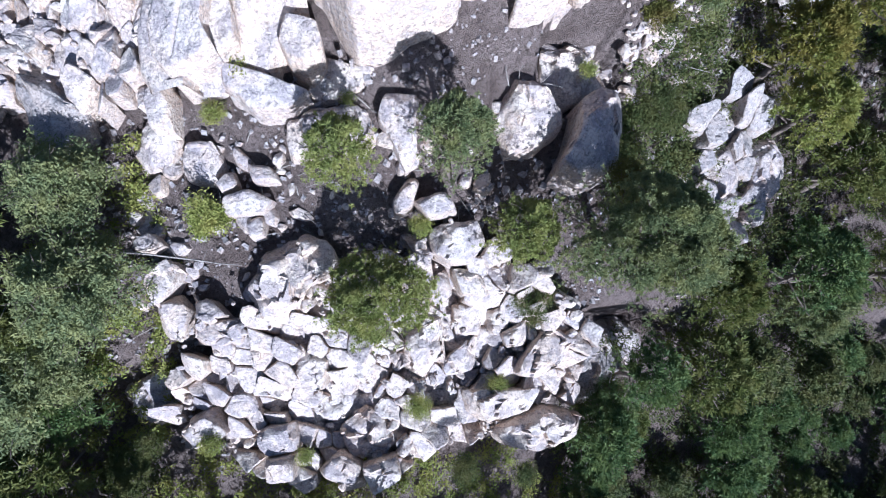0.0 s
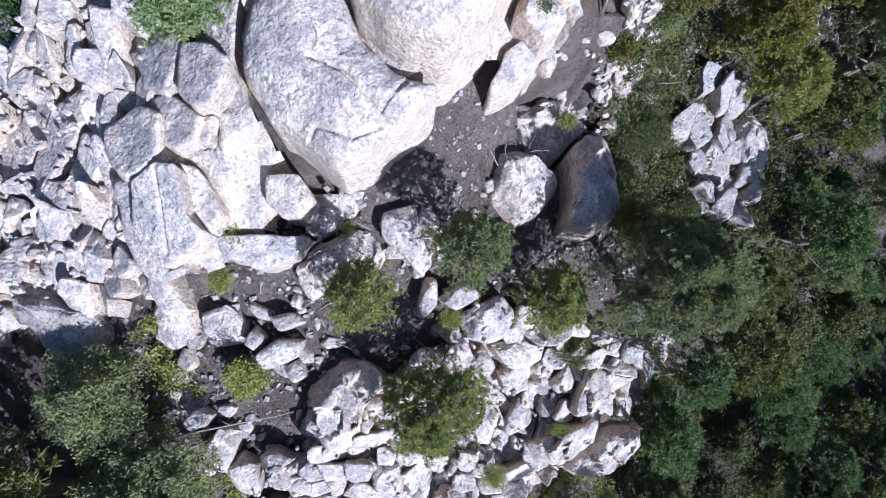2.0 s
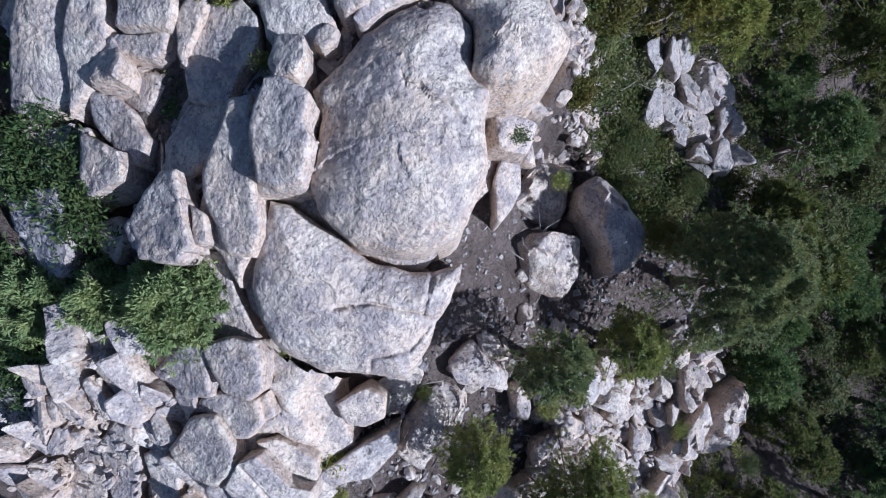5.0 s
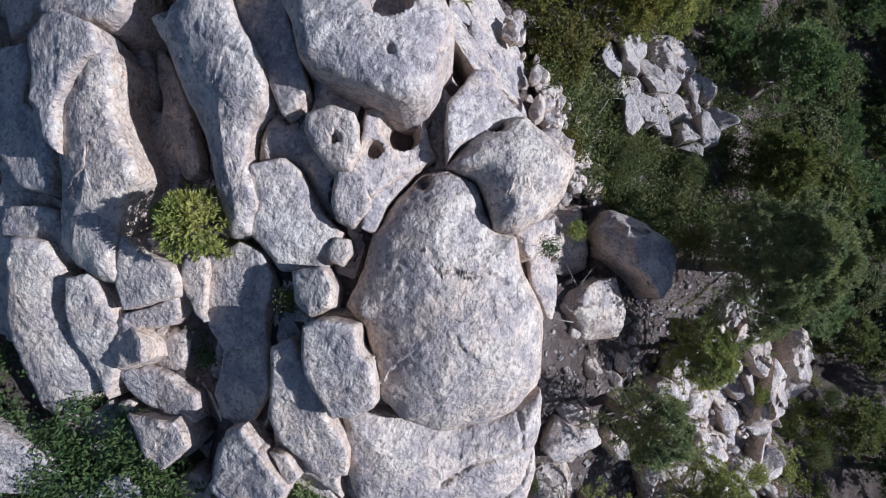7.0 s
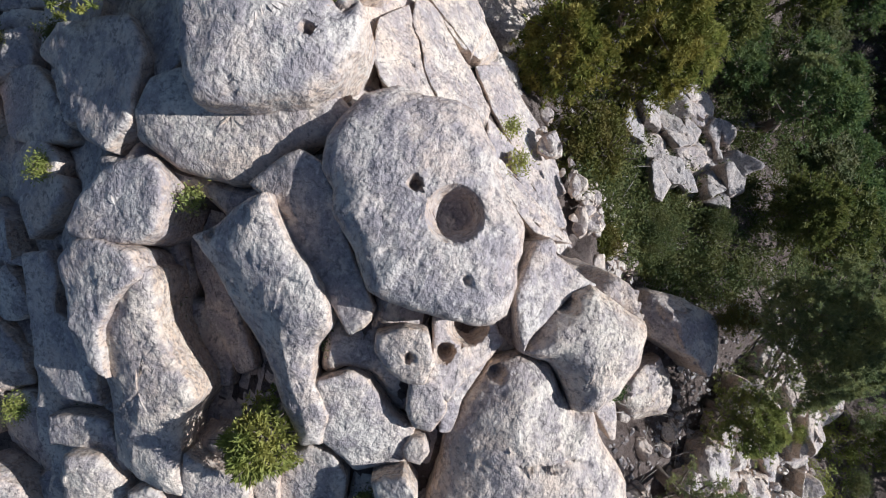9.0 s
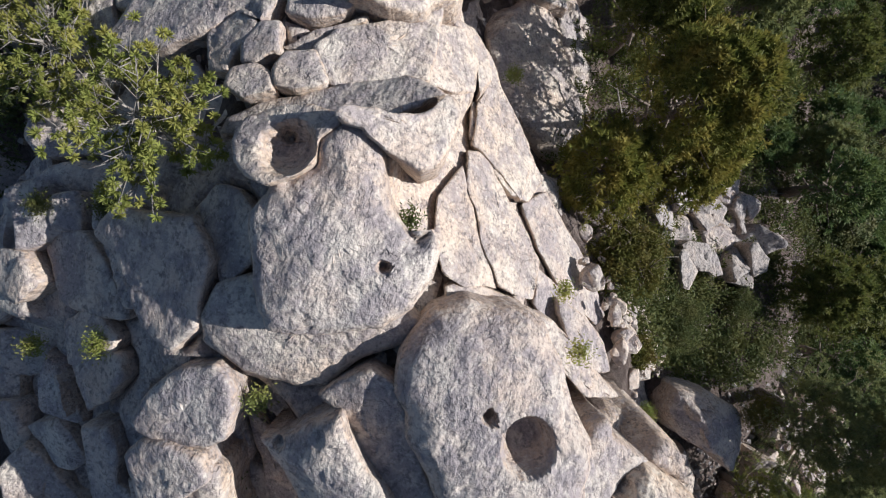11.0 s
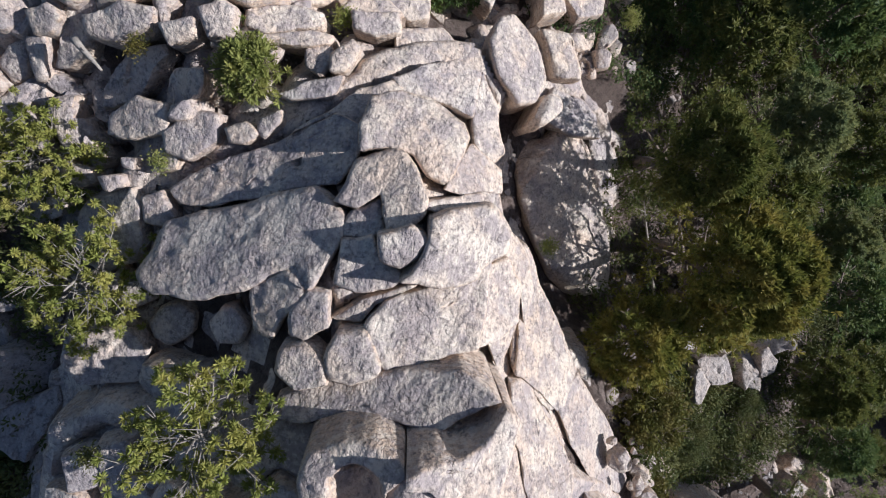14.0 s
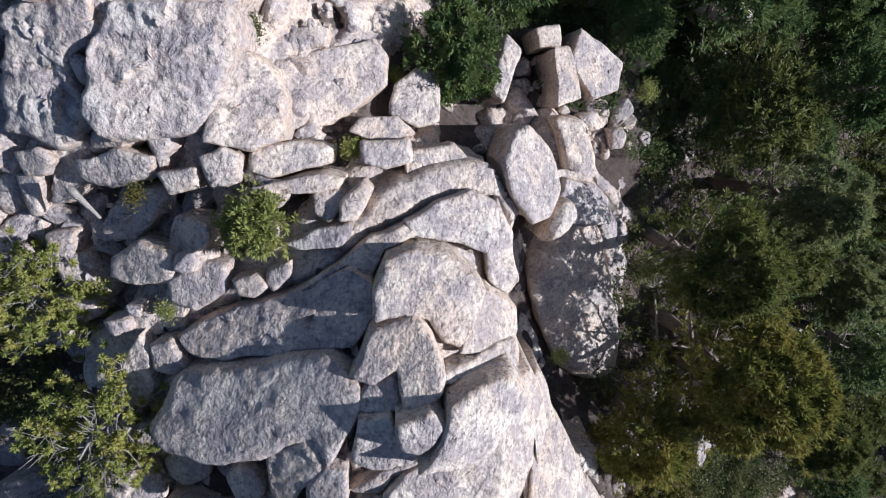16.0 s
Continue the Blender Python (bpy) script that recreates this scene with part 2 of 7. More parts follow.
def rock_mesh(points, top, base, lean=(0.0, 0.0), round_off=0.08, box=0.36, rough=0.035, facets=4, seed=0, pits=(), fine=1.0, chip=1.0, joint=0.0):
    """Vertices and faces of a weathered rock over a footprint: a domed top that leans, worn shoulders, steep flanks.
    pits: (x, y, radius, depth) of weathering hollows."""
    rng = random.Random(seed)
    area = abs(sum(a[0] * b[1] - b[0] * a[1] for a, b in zip(points, points[1:] + points[:1]))) / 2
    size = math.sqrt(area)
    sectors = int(min(max(26 * fine * size ** 0.62 + 6, 22), 170))
    rings = int(min(max(10 * fine * size ** 0.62, 7), 64))
    line = smooth_outline(points, sectors)
    cx, cy = sum(p.x for p in line) / sectors, sum(p.y for p in line) / sectors
    drop = min(round_off * size, 0.8 * (top - base))
    chips = chip * min(0.16, 0.07 * size)
    walls = max(3, min(8, int((top - drop - base) / (size / rings) * 0.5)))
    verts, shape = [Vector((cx, cy, top))], []
    for k in range(1, rings + 1):
        a = math.pi / 2 * k / rings
        shape.append((math.sin(a) ** (box + 0.25), top - drop * (1 - max(math.cos(a), 0.0) ** box), 1.0))
    for k in range(1, walls + 1):
        f = k / walls
        shape.append((1.0 + 0.03 * f, (top - drop) * (1 - f) + base * f, 1.0))
    for s, z, w in shape:
        for p in line:
            verts.append(Vector((cx + (p.x - cx) * s, cy + (p.y - cy) * s, z)))
    for v in verts:
        hold = max(0.0, min(1.0, (v.z - base) / max(top - base, 0.01)))
        v.z += (lean[0] * (v.x - cx) + lean[1] * (v.y - cy)) * hold
    planes = []
    for _ in range(facets):
        a, e = rng.uniform(0, math.tau), rng.uniform(0.45, 1.1)
        planes.append((Vector((math.cos(a) * math.cos(e), math.sin(a) * math.cos(e), math.sin(e))), rng.uniform(0.62, 0.9)))
    mid = Vector((cx, cy, top - drop))
    for n, keep in planes:
        reach = max((v - mid).dot(n) for v in verts) * keep
        for v in verts:
            over = (v - mid).dot(n) - reach
            if over > 0:
                v -= n * over * 0.85
    off = Vector((rng.uniform(-50, 50), rng.uniform(-50, 50), rng.uniform(-50, 50)))
    big, small = 0.9 / max(size, 0.3), 3.4 / max(size, 0.3)
    tiny = 2.2
    for v in verts:
        d = noise.noise_vector((v + off) * big) * (rough * size) + noise.noise_vector((v + off) * small) * (rough * 0.42 * size)
        if size > 1.0:
            d += noise.noise_vector((v + off) * tiny) * min(0.07, 0.03 * size)
            d.z -= abs(noise.noise((v + off) * 4.1)) * min(0.07, 0.03 * size)
        if size > 0.8:
            q = (v + off) * 1.15
            q.z *= 0.5
            q += noise.noise_vector(q * 1.7) * 0.25
            sites = noise.voronoi(q)[1]
            c = noise.cell(sites[0] * 7.31 + Vector((3.1, 1.7, 0.3)))
            tx, ty = noise.cell(sites[0] * 5.17), noise.cell(sites[0] * 9.73 + Vector((2, 2, 2)))
            d.z += ((c - 0.5) * 0.7 + (q.x - sites[0].x) * (tx - 0.5) * 2.2 + (q.y - sites[0].y) * (ty - 0.5) * 2.2) * chips
        if joint:
            q = Vector(((v.x + 0.4 * v.y) * 0.8, (v.y - 0.4 * v.x) * 1.5, 0.3)) + noise.noise_vector(v * 0.9) * 0.12
            near = noise.voronoi(q)[0]
            d.z -= joint * max(0.0, 1 - (near[1] - near[0]) / 0.11) + joint * 0.5 * noise.cell(noise.voronoi(q)[1][0] * 6.3)
        ridge = abs(noise.noise((v * 1.0 + off) * small * 0.6)) * rough * size * 0.5
        v += d
        v.z -= ridge * 0.5
    for px, py, r, depth in pits:
        for v in verts:
            q = math.hypot(v.x - px, v.y - py) / r
            if q < 1.25 and v.z > base + 0.2:
                v.z -= depth * (1 - q ** 2.6 if q < 1 else 0)
    faces = [(0, 1 + i, 1 + (i + 1) % sectors) for i in range(sectors)]
    for k in range(len(shape) - 1):
        a, b = 1 + k * sectors, 1 + (k + 1) * sectors
        for i in range(sectors):
            j = (i + 1) % sectors
            faces.append((a + i, b + i, b + j, a + j))
    return [tuple(v) for v in verts], faces


count_rocks = [0]
FOOTPRINTS = []


def boulder(points, top, base=None, label="pale weathered granite boulder lying among others on the slope", parent=None, name="boulder", mat=None, group="boulders of the slope", **shape):
    count_rocks[0] += 1
    cx, cy = sum(p[0] for p in points) / len(points), sum(p[1] for p in points) / len(points)
    if base is None:
        base = min(ground_z(cx, cy) - 0.3, top - 0.4)
    lean = shape.get("lean", (0.0, 0.0))
    xs, ys = [p[0] for p in points], [p[1] for p in points]
    FOOTPRINTS.append((points, top, lean, cx, cy, min(xs) - 0.7, max(xs) + 0.7, min(ys) - 0.7, max(ys) + 0.7, parent is not None, top - base, min(shape.get("round_off", 0.08) * math.sqrt((max(xs) - min(xs)) * (max(ys) - min(ys)) * 0.7), 0.8 * (top - base))))
    verts, faces = rock_mesh(points, top, base, seed=count_rocks[0] * 7 + 3, **shape)
    ob = link_mesh(name, verts, faces, mat or GRANITE, parent, sharp=38)
    if parent is None:
        tagged(ob, label, "boulder", group)
    return ob


def tube(path, radii, sides=7):
    """Vertices and faces of a tapering round limb along a path."""
    verts, faces = [], []
    for i, p in enumerate(path):
        p = Vector(p)
        way = (Vector(path[min(i + 1, len(path) - 1)]) - Vector(path[max(i - 1, 0)])).normalized()
        q = way.to_track_quat("Z", "Y")
        for k in range(sides):
            a = math.tau * k / sides
            verts.append(tuple(p + q @ Vector((math.cos(a) * radii[i], math.sin(a) * radii[i], 0))))
    for i in range(len(path) - 1):
        for k in range(sides):
            j = (k + 1) % sides
            faces.append((i * sides + k, i * sides + j, (i + 1) * sides + j, (i + 1) * sides + k))
    faces.append(tuple(range(sides))[::-1])
    faces.append(tuple((len(path) - 1) * sides + k for k in range(sides)))
    return verts, faces


def join(pieces):
    verts, faces = [], []
    for v, f in pieces:
        n = len(verts)
        verts += v
        faces += [tuple(i + n for i in q) for q in f]
    return verts, faces


def needle_tuft(rng, at, way, length, needles, ball=False):
    """A bottle-brush of narrow needles round a twig's end."""
    verts, faces = [], []
    way = Vector(way).normalized()
    for _ in range(needles):
        d = (way * (0.25 if ball else rng.uniform(0.2, 1.0)) + Vector((rng.gauss(0, 1), rng.gauss(0, 1), rng.gauss(0, 1))).normalized() * 0.8).normalized()
        side = d.cross(Vector((rng.gauss(0, 1), rng.gauss(0, 1), rng.gauss(0, 1)))).normalized() * length * 0.11
        start = Vector(at) - way * rng.uniform(0, 0.1 if ball else 0.5) * length
        tip = start + d * length * rng.uniform(0.7, 1.1)
        n = len(verts)
        verts += [tuple(start - side * 0.6), tuple(start + d * length * 0.55 + side), tuple(tip), tuple(start + d * length * 0.5 - side)]
        faces.append((n, n + 1, n + 2, n + 3))
    return verts, faces


def leaf_spray(rng, at, spread, leaf, leaves):
    verts, faces = [], []
    for _ in range(leaves):
        c = Vector(at) + Vector((rng.gauss(0, spread), rng.gauss(0, spread), rng.gauss(0, spread * 0.6)))
        up = Vector((rng.gauss(0, 0.8), rng.gauss(0, 0.8), 1)).normalized()
        a = up.cross(Vector((rng.gauss(0, 1), rng.gauss(0, 1), rng.gauss(0, 1)))).normalized() * leaf * rng.uniform(0.7, 1.2)
        b = up.cross(a).normalized() * leaf * 0.34
        n = len(verts)
        verts += [tuple(c - a), tuple(c + b), tuple(c + a), tuple(c - b)]
        faces.append((n, n + 1, n + 2, n + 3))
    return verts, faces


def tree(x, y, radius, height, label, kind="pine", mat=None, seed=1, lean=(0.0, 0.0), stretch=1.0, turn=0.0, density=1.0, name=None, base=None, flat=0.6, leaf=0.07, tuft=0.16, bare=False, needles=14, leaves=18):
    """A tree: tapering trunk, limbs, and a crown of needle tufts or leaf sprays that grows on the limbs' twigs.
    radius: of the crown; height: of the top over the ground; stretch: the crown's length over its width, turned by turn."""
    rng = random.Random(seed)
    z0 = (ground_z(x, y) if base is None else base) - 0.1
    root = new(name or {"pine": "pine_tree", "leafy": "oak_tree", "bush": "bush"}[kind])
    root.location = (x, y, z0)
    bush = kind == "bush"
    ct, st = math.cos(radians(turn)), math.sin(radians(turn))

    def warp(v):
        a, b = v[0] * ct + v[1] * st, -v[0] * st + v[1] * ct
        a *= stretch
        return Vector((a * ct - b * st, a * st + b * ct, v[2]))

    trunk_r = 0.028 * height + 0.03
    top_xy = Vector((lean[0], lean[1], 0)) * height
    limbs, twigs, trunk_parts = [], [], []
    if not bush:
        path = [top_xy * (f * f) + Vector((math.sin(f * 5 + seed) * 0.06 * height * f, math.cos(f * 4 + seed) * 0.05 * height * f, f * height * 0.94)) for f in (0, 0.2, 0.4, 0.6, 0.8, 1.0)]
        v, f = tube(path, [trunk_r * (1.25 - s) for s in (0, 0.2, 0.42, 0.65, 0.88, 1.1)], 8)
        trunk_parts.append((v, f))
    n_limbs = int((10 if bush else 24) * (0.7 + 0.3 * min(density, 2.0)))
    for i in range(n_limbs):
        a = i * 2.399 + rng.uniform(-0.3, 0.3)
        f = (0.30 if kind == "pine" else 0.38) + 0.62 * ((i + 0.5) / n_limbs) ** 0.8
        reach = radius * (1.0 - 0.62 * max(0.0, (f - flat) / (1 - flat)) ** 1.5) * rng.uniform(0.78, 1.08)
        if bush:
            start = Vector((rng.uniform(-0.1, 0.1) * radius, rng.uniform(-0.1, 0.1) * radius, 0))
            rise = height * rng.uniform(0.35, 0.95)
            reach = radius * rng.uniform(0.55, 1.0) * (1.15 - 0.6 * rise / height)
        else:
            start = top_xy * (f * f) + Vector((0, 0, f * height * 0.9))
            rise = height * f + reach * rng.uniform(-0.02, 0.30)
        end = warp(Vector((math.cos(a) * reach, math.sin(a) * reach, 0))) + Vector((0 if bush else top_xy.x * f * f, 0 if bush else top_xy.y * f * f, min(rise, height)))
        mid = start.lerp(end, 0.5) + Vector((0, 0, -0.06 * reach))
        w = max(0.012, trunk_r * 0.35 * (1.2 - f))
        limbs.append(tube([start, mid, end], [w, w * 0.65, w * 0.25], 5))
        n_twigs = max(3, int((4 if bush else 7) * min(density, 2.5)))
        for k in range(n_twigs):
            g = 0.30 + 0.70 * (k + rng.random()) / n_twigs
            p = start.lerp(mid, g * 2) if g < 0.5 else mid.lerp(end, g * 2 - 1)
            out = Vector((rng.gauss(0, 1), rng.gauss(0, 1), rng.uniform(0.1, 0.9))) + (end - start).normalized() * 0.9
            tip = p + out.normalized() * radius * rng.uniform(0.14, 0.34)
            if tip.z < 0.05:
                tip.z = 0.05 + rng.random() * 0.1
            twigs.append((p, tip, out))
    sticks = [tube([p, tip], [0.013, 0.005], 3) for p, tip, _ in twigs[:: 1 if bare else 3]]
    v, f = join(trunk_parts + limbs + sticks)
    link_mesh("trunk" if not bush else "stem", v, f, DEAD if bare else BARK, root)
    crown_v, crown_f = [], []
    wanted = int((70 if bare else 85 if kind == "pine" else 38) * radius * radius * stretch * density) + 20
    shell = 0 if bare else int((250 if kind == "pine" else 130) * radius * radius * stretch * min(density, 2.2))
    lumps = [(k * 2.399 + rng.uniform(-0.5, 0.5), math.sqrt((k + rng.random()) / 44), rng.uniform(0.13, 0.24)) for k in range(44)]
    lumps = [(math.cos(a) * d * radius, math.sin(a) * d * radius, w * radius, rng.uniform(-0.10, 0.16) * radius) for a, d, w in lumps]
    for k in range(shell):
        a, d = rng.uniform(0, math.tau), math.sqrt(rng.random()) * (0.9 + 0.16 * math.sin(3 * rng.random()))
        d *= 0.84 + 0.42 * noise.noise(Vector((math.cos(a) * 1.9 + seed, math.sin(a) * 1.9, 0.7 * seed)))
        q = Vector((math.cos(a) * d * radius, math.sin(a) * d * radius, 0))
        rise = max([0.0] + [w * (1 - ((q.x - lx) ** 2 + (q.y - ly) ** 2) / (w * w)) + up for lx, ly, w, up in lumps if (q.x - lx) ** 2 + (q.y - ly) ** 2 < w * w])
        if rise <= 0 and rng.random() < 0.88:
            continue
        q.z = height * (0.97 - (0.25 if bush else 0.0)) - (0.75 * height if bush else min(0.42 * height, 1.1 * radius)) * d ** 1.8 + rise * 1.15 - 0.12 * radius - rng.random() ** 2.5 * 0.25 * radius
        q.z = max(q.z, 0.06)
        q = warp(q) + top_xy * (0 if bush else 0.8)
        if kind == "pine":
            v, f = needle_tuft(rng, q, Vector((math.cos(a) * d, math.sin(a) * d, 0.9)), tuft * 1.15, needles)
        else:
            v, f = leaf_spray(rng, q, 0.11, leaf, leaves)
        n = len(crown_v)
        crown_v += v
        crown_f += [tuple(i + n for i in g) for g in f]
    for k in range(wanted):
        p, tip, out = twigs[k % len(twigs)]
        if kind == "pine":
            at = p.lerp(tip, rng.uniform(0.6, 1.1)) + Vector((rng.gauss(0, 0.05), rng.gauss(0, 0.05), rng.gauss(0, 0.05))) * radius
            v, f = needle_tuft(rng, at, out + Vector((0, 0, 0.9)), tuft * (0.75 if bare else 1.0), needles * (2 if bare else 1), bare)
        else:
            at = p.lerp(tip, rng.uniform(0.3, 1.05))
            v, f = leaf_spray(rng, at, 0.12, leaf, leaves)
        n = len(crown_v)
        crown_v += v
        crown_f += [tuple(i + n for i in q) for q in f]
    link_mesh("crown", crown_v, crown_f, mat or PINE, root, smooth=False)
    category = "bush" if bush else "tree"
    tagged(root, label, category, {"bush": "bushes of the slope"}.get(kind, "trees of the slope"))
    return root


def inside(x, y, region):
    odd = False
    for (ax, ay), (bx, by) in zip(region, region[1:] + region[:1]):
        if (ay > y) != (by > y) and x < (bx - ax) * (y - ay) / (by - ay) + ax:
            odd = not odd
    return odd


def edge_distance(x, y, region):
    best = 99.0
    for (ax, ay), (bx, by) in zip(region, region[1:] + region[:1]):
        dx, dy = bx - ax, by - ay
        f = min(1, max(0, ((x - ax) * dx + (y - ay) * dy) / (dx * dx + dy * dy)))
        best = min(best, math.hypot(x - ax - f * dx, y - ay - f * dy))
    return best


def under_rocks(x, y, z, blocks):
    """Keeps a surface below the tops of the rocks that stand on it, and, beside blocks, not far below."""
    low, high = -99.0, 99.0
    for points, top, lean, cx, cy, x0, x1, y0, y1, block, thick, drop in FOOTPRINTS:
        if block != blocks or not (x0 < x < x1 and y0 < y < y1):
            continue
        within = inside(x, y, points)
        d = 0.0 if within else edge_distance(x, y, points)
        if d > 0.9:
            continue
        here = top + lean[0] * (x - cx) + lean[1] * (y - cy)
        if blocks:
            high = min(high, here - drop - (0.6 if within else 0.2))
            low = max(low, here - drop - 0.4)
        elif d < 0.35:
            high = min(high, here - min(0.6 * thick, 0.75))
    return min(max(z, low), high)


# ---- ground ----
def build_ground():
    fine = list(np.arange(-26, 42.01, 0.34))
    far = [60, 90, 140, 240, 500, 1200, 3000]
    xs = [-f for f in far[::-1]] + fine + far
    ys = [-f for f in far[::-1]] + fine + far
    verts = []
    for y in ys:
        for x in xs:
            z = ground_z(x, y)
            p = Vector((x, y, 0))
            if -26 <= x <= 42 and -26 <= y <= 42:
                z += noise.fractal(p * 0.5, 0.9, 2.1, 4) * 0.16 + noise.noise(p * 1.7) * 0.06
                z = under_rocks(x, y, z, False)
                z = min(z, under_rocks(x, y, z, True)) if z > 2 else z
            verts.append((x, y, z))
    nx = len(xs)
    faces = [(j * nx + i, j * nx + i + 1, (j + 1) * nx + i + 1, (j + 1) * nx + i) for j in range(len(ys) - 1) for i in range(nx - 1)]
    tagged(link_mesh("ground", verts, faces, EARTH), "brown sandy soil with pine needles and gravel", "ground", kind="structure")




def jointed_rock(name, label, region, lift, cell, relief, dome, mat, turn=0.0, longer=1.0, step=0.13, edge=0.8, off=0.0):
    """A sheet of bedrock broken by joints into blocks (dome 0) or packed with rounded stones (dome 1)."""
    ct, st = math.cos(radians(turn)), math.sin(radians(turn))
    x0, x1 = min(p[0] for p in region), max(p[0] for p in region)
    y0, y1 = min(p[1] for p in region), max(p[1] for p in region)
    nx, ny = int((x1 - x0) / step) + 1, int((y1 - y0) / step) + 1
    index, verts, faces = {}, [], []
    for j in range(ny):
        for i in range(nx):
            x, y = x0 + i * step, y0 + j * step
            if not inside(x, y, region):
                continue
            p = Vector((x, y, 0))
            w = noise.noise_vector(p * 0.9) * 0.22 + noise.noise_vector(p * 2.7) * 0.07
            u, v = x + w.x, y + w.y
            q = Vector(((u * ct + v * st) / (cell * longer), (-u * st + v * ct) / cell, off))
            dist, sites = noise.voronoi(q)
            c = noise.cell(sites[0] * 7.31 + Vector((3.1, 1.7, 0.3)))
            tx, ty = noise.cell(sites[0] * 5.17), noise.cell(sites[0] * 9.73 + Vector((2, 2, 2)))
            gap = min(1.0, (dist[1] - dist[0]) * 2.6)
            flat = c * 0.55 + (q.x - sites[0].x) * (tx - 0.5) * 0.8 + (q.y - sites[0].y) * (ty - 0.5) * 0.8 + (gap ** 0.45 - 1) * 0.9
            ball = c * 0.45 + (1 - min(1.0, dist[0] / 0.62) ** 2) * 0.9 - 0.45
            z = ground_z(x, y) + lift + relief * (flat * (1 - dome) + ball * dome)
            z += noise.fractal(p * 1.9, 0.9, 2.0, 4) * 0.07
            z -= max(0.0, 1 - edge_distance(x, y, region) / edge) * (lift + 0.35)
            z = under_rocks(x, y, z, True)
            index[i, j] = len(verts)
            verts.append((x + w.x * 0.1, y + w.y * 0.1, z))
    # weather the sharp upper edges of steps back, never raising the sheet
    for _ in range(3):
        old = [p[2] for p in verts]
        for (i, j), a in index.items():
            near = [old[index[k]] for k in ((i + 1, j), (i - 1, j), (i, j + 1), (i, j - 1)) if k in index]
            if near:
                mean = sum(near) / len(near)
                if old[a] - mean > 0.05:
                    verts[a] = (verts[a][0], verts[a][1], mean + 0.03)
    for (i, j), a in index.items():
        b, c, d = index.get((i + 1, j)), index.get((i + 1, j + 1)), index.get((i, j + 1))
        if b is not None and c is not None and d is not None:
            faces.append((a, b, c, d))
    return tagged(link_mesh(name, verts, faces, mat, sharp=50), label, "bedrock", kind="structure")

# ---- the granite outcrop, joint block by joint block ----
outcrop = new("granite_outcrop")
outcrop.location = (0, 0, 0)
tagged(outcrop, "pale grey jointed granite outcrop with weathered blocks and hollows", "rock outcrop", kind="structure")


def slab(points, top, base, **shape):
    return boulder(points, top, base, parent=outcrop, name="granite_block", **shape)


def edge_distances(px, py, line):
    """Distance of many points from a closed line."""
    best = np.full(len(px), 99.0)
    ends = list(line[1:]) + [line[0]]
    for (ax, ay), (bx, by) in zip(line, ends):
        dx, dy = bx - ax, by - ay
        f = np.clip(((px - ax) * dx + (py - ay) * dy) / (dx * dx + dy * dy + 1e-9), 0, 1)
        best = np.minimum(best, np.hypot(px - ax - f * dx, py - ay - f * dy))
    return best


def line_distances(px, py, path):
    best = np.full(len(px), 99.0)
    for (ax, ay), (bx, by) in zip(path, path[1:]):
        dx, dy = bx - ax, by - ay
        f = np.clip(((px - ax) * dx + (py - ay) * dy) / (dx * dx + dy * dy + 1e-9), 0, 1)
        best = np.minimum(best, np.hypot(px - ax - f * dx, py - ay - f * dy))
    return best


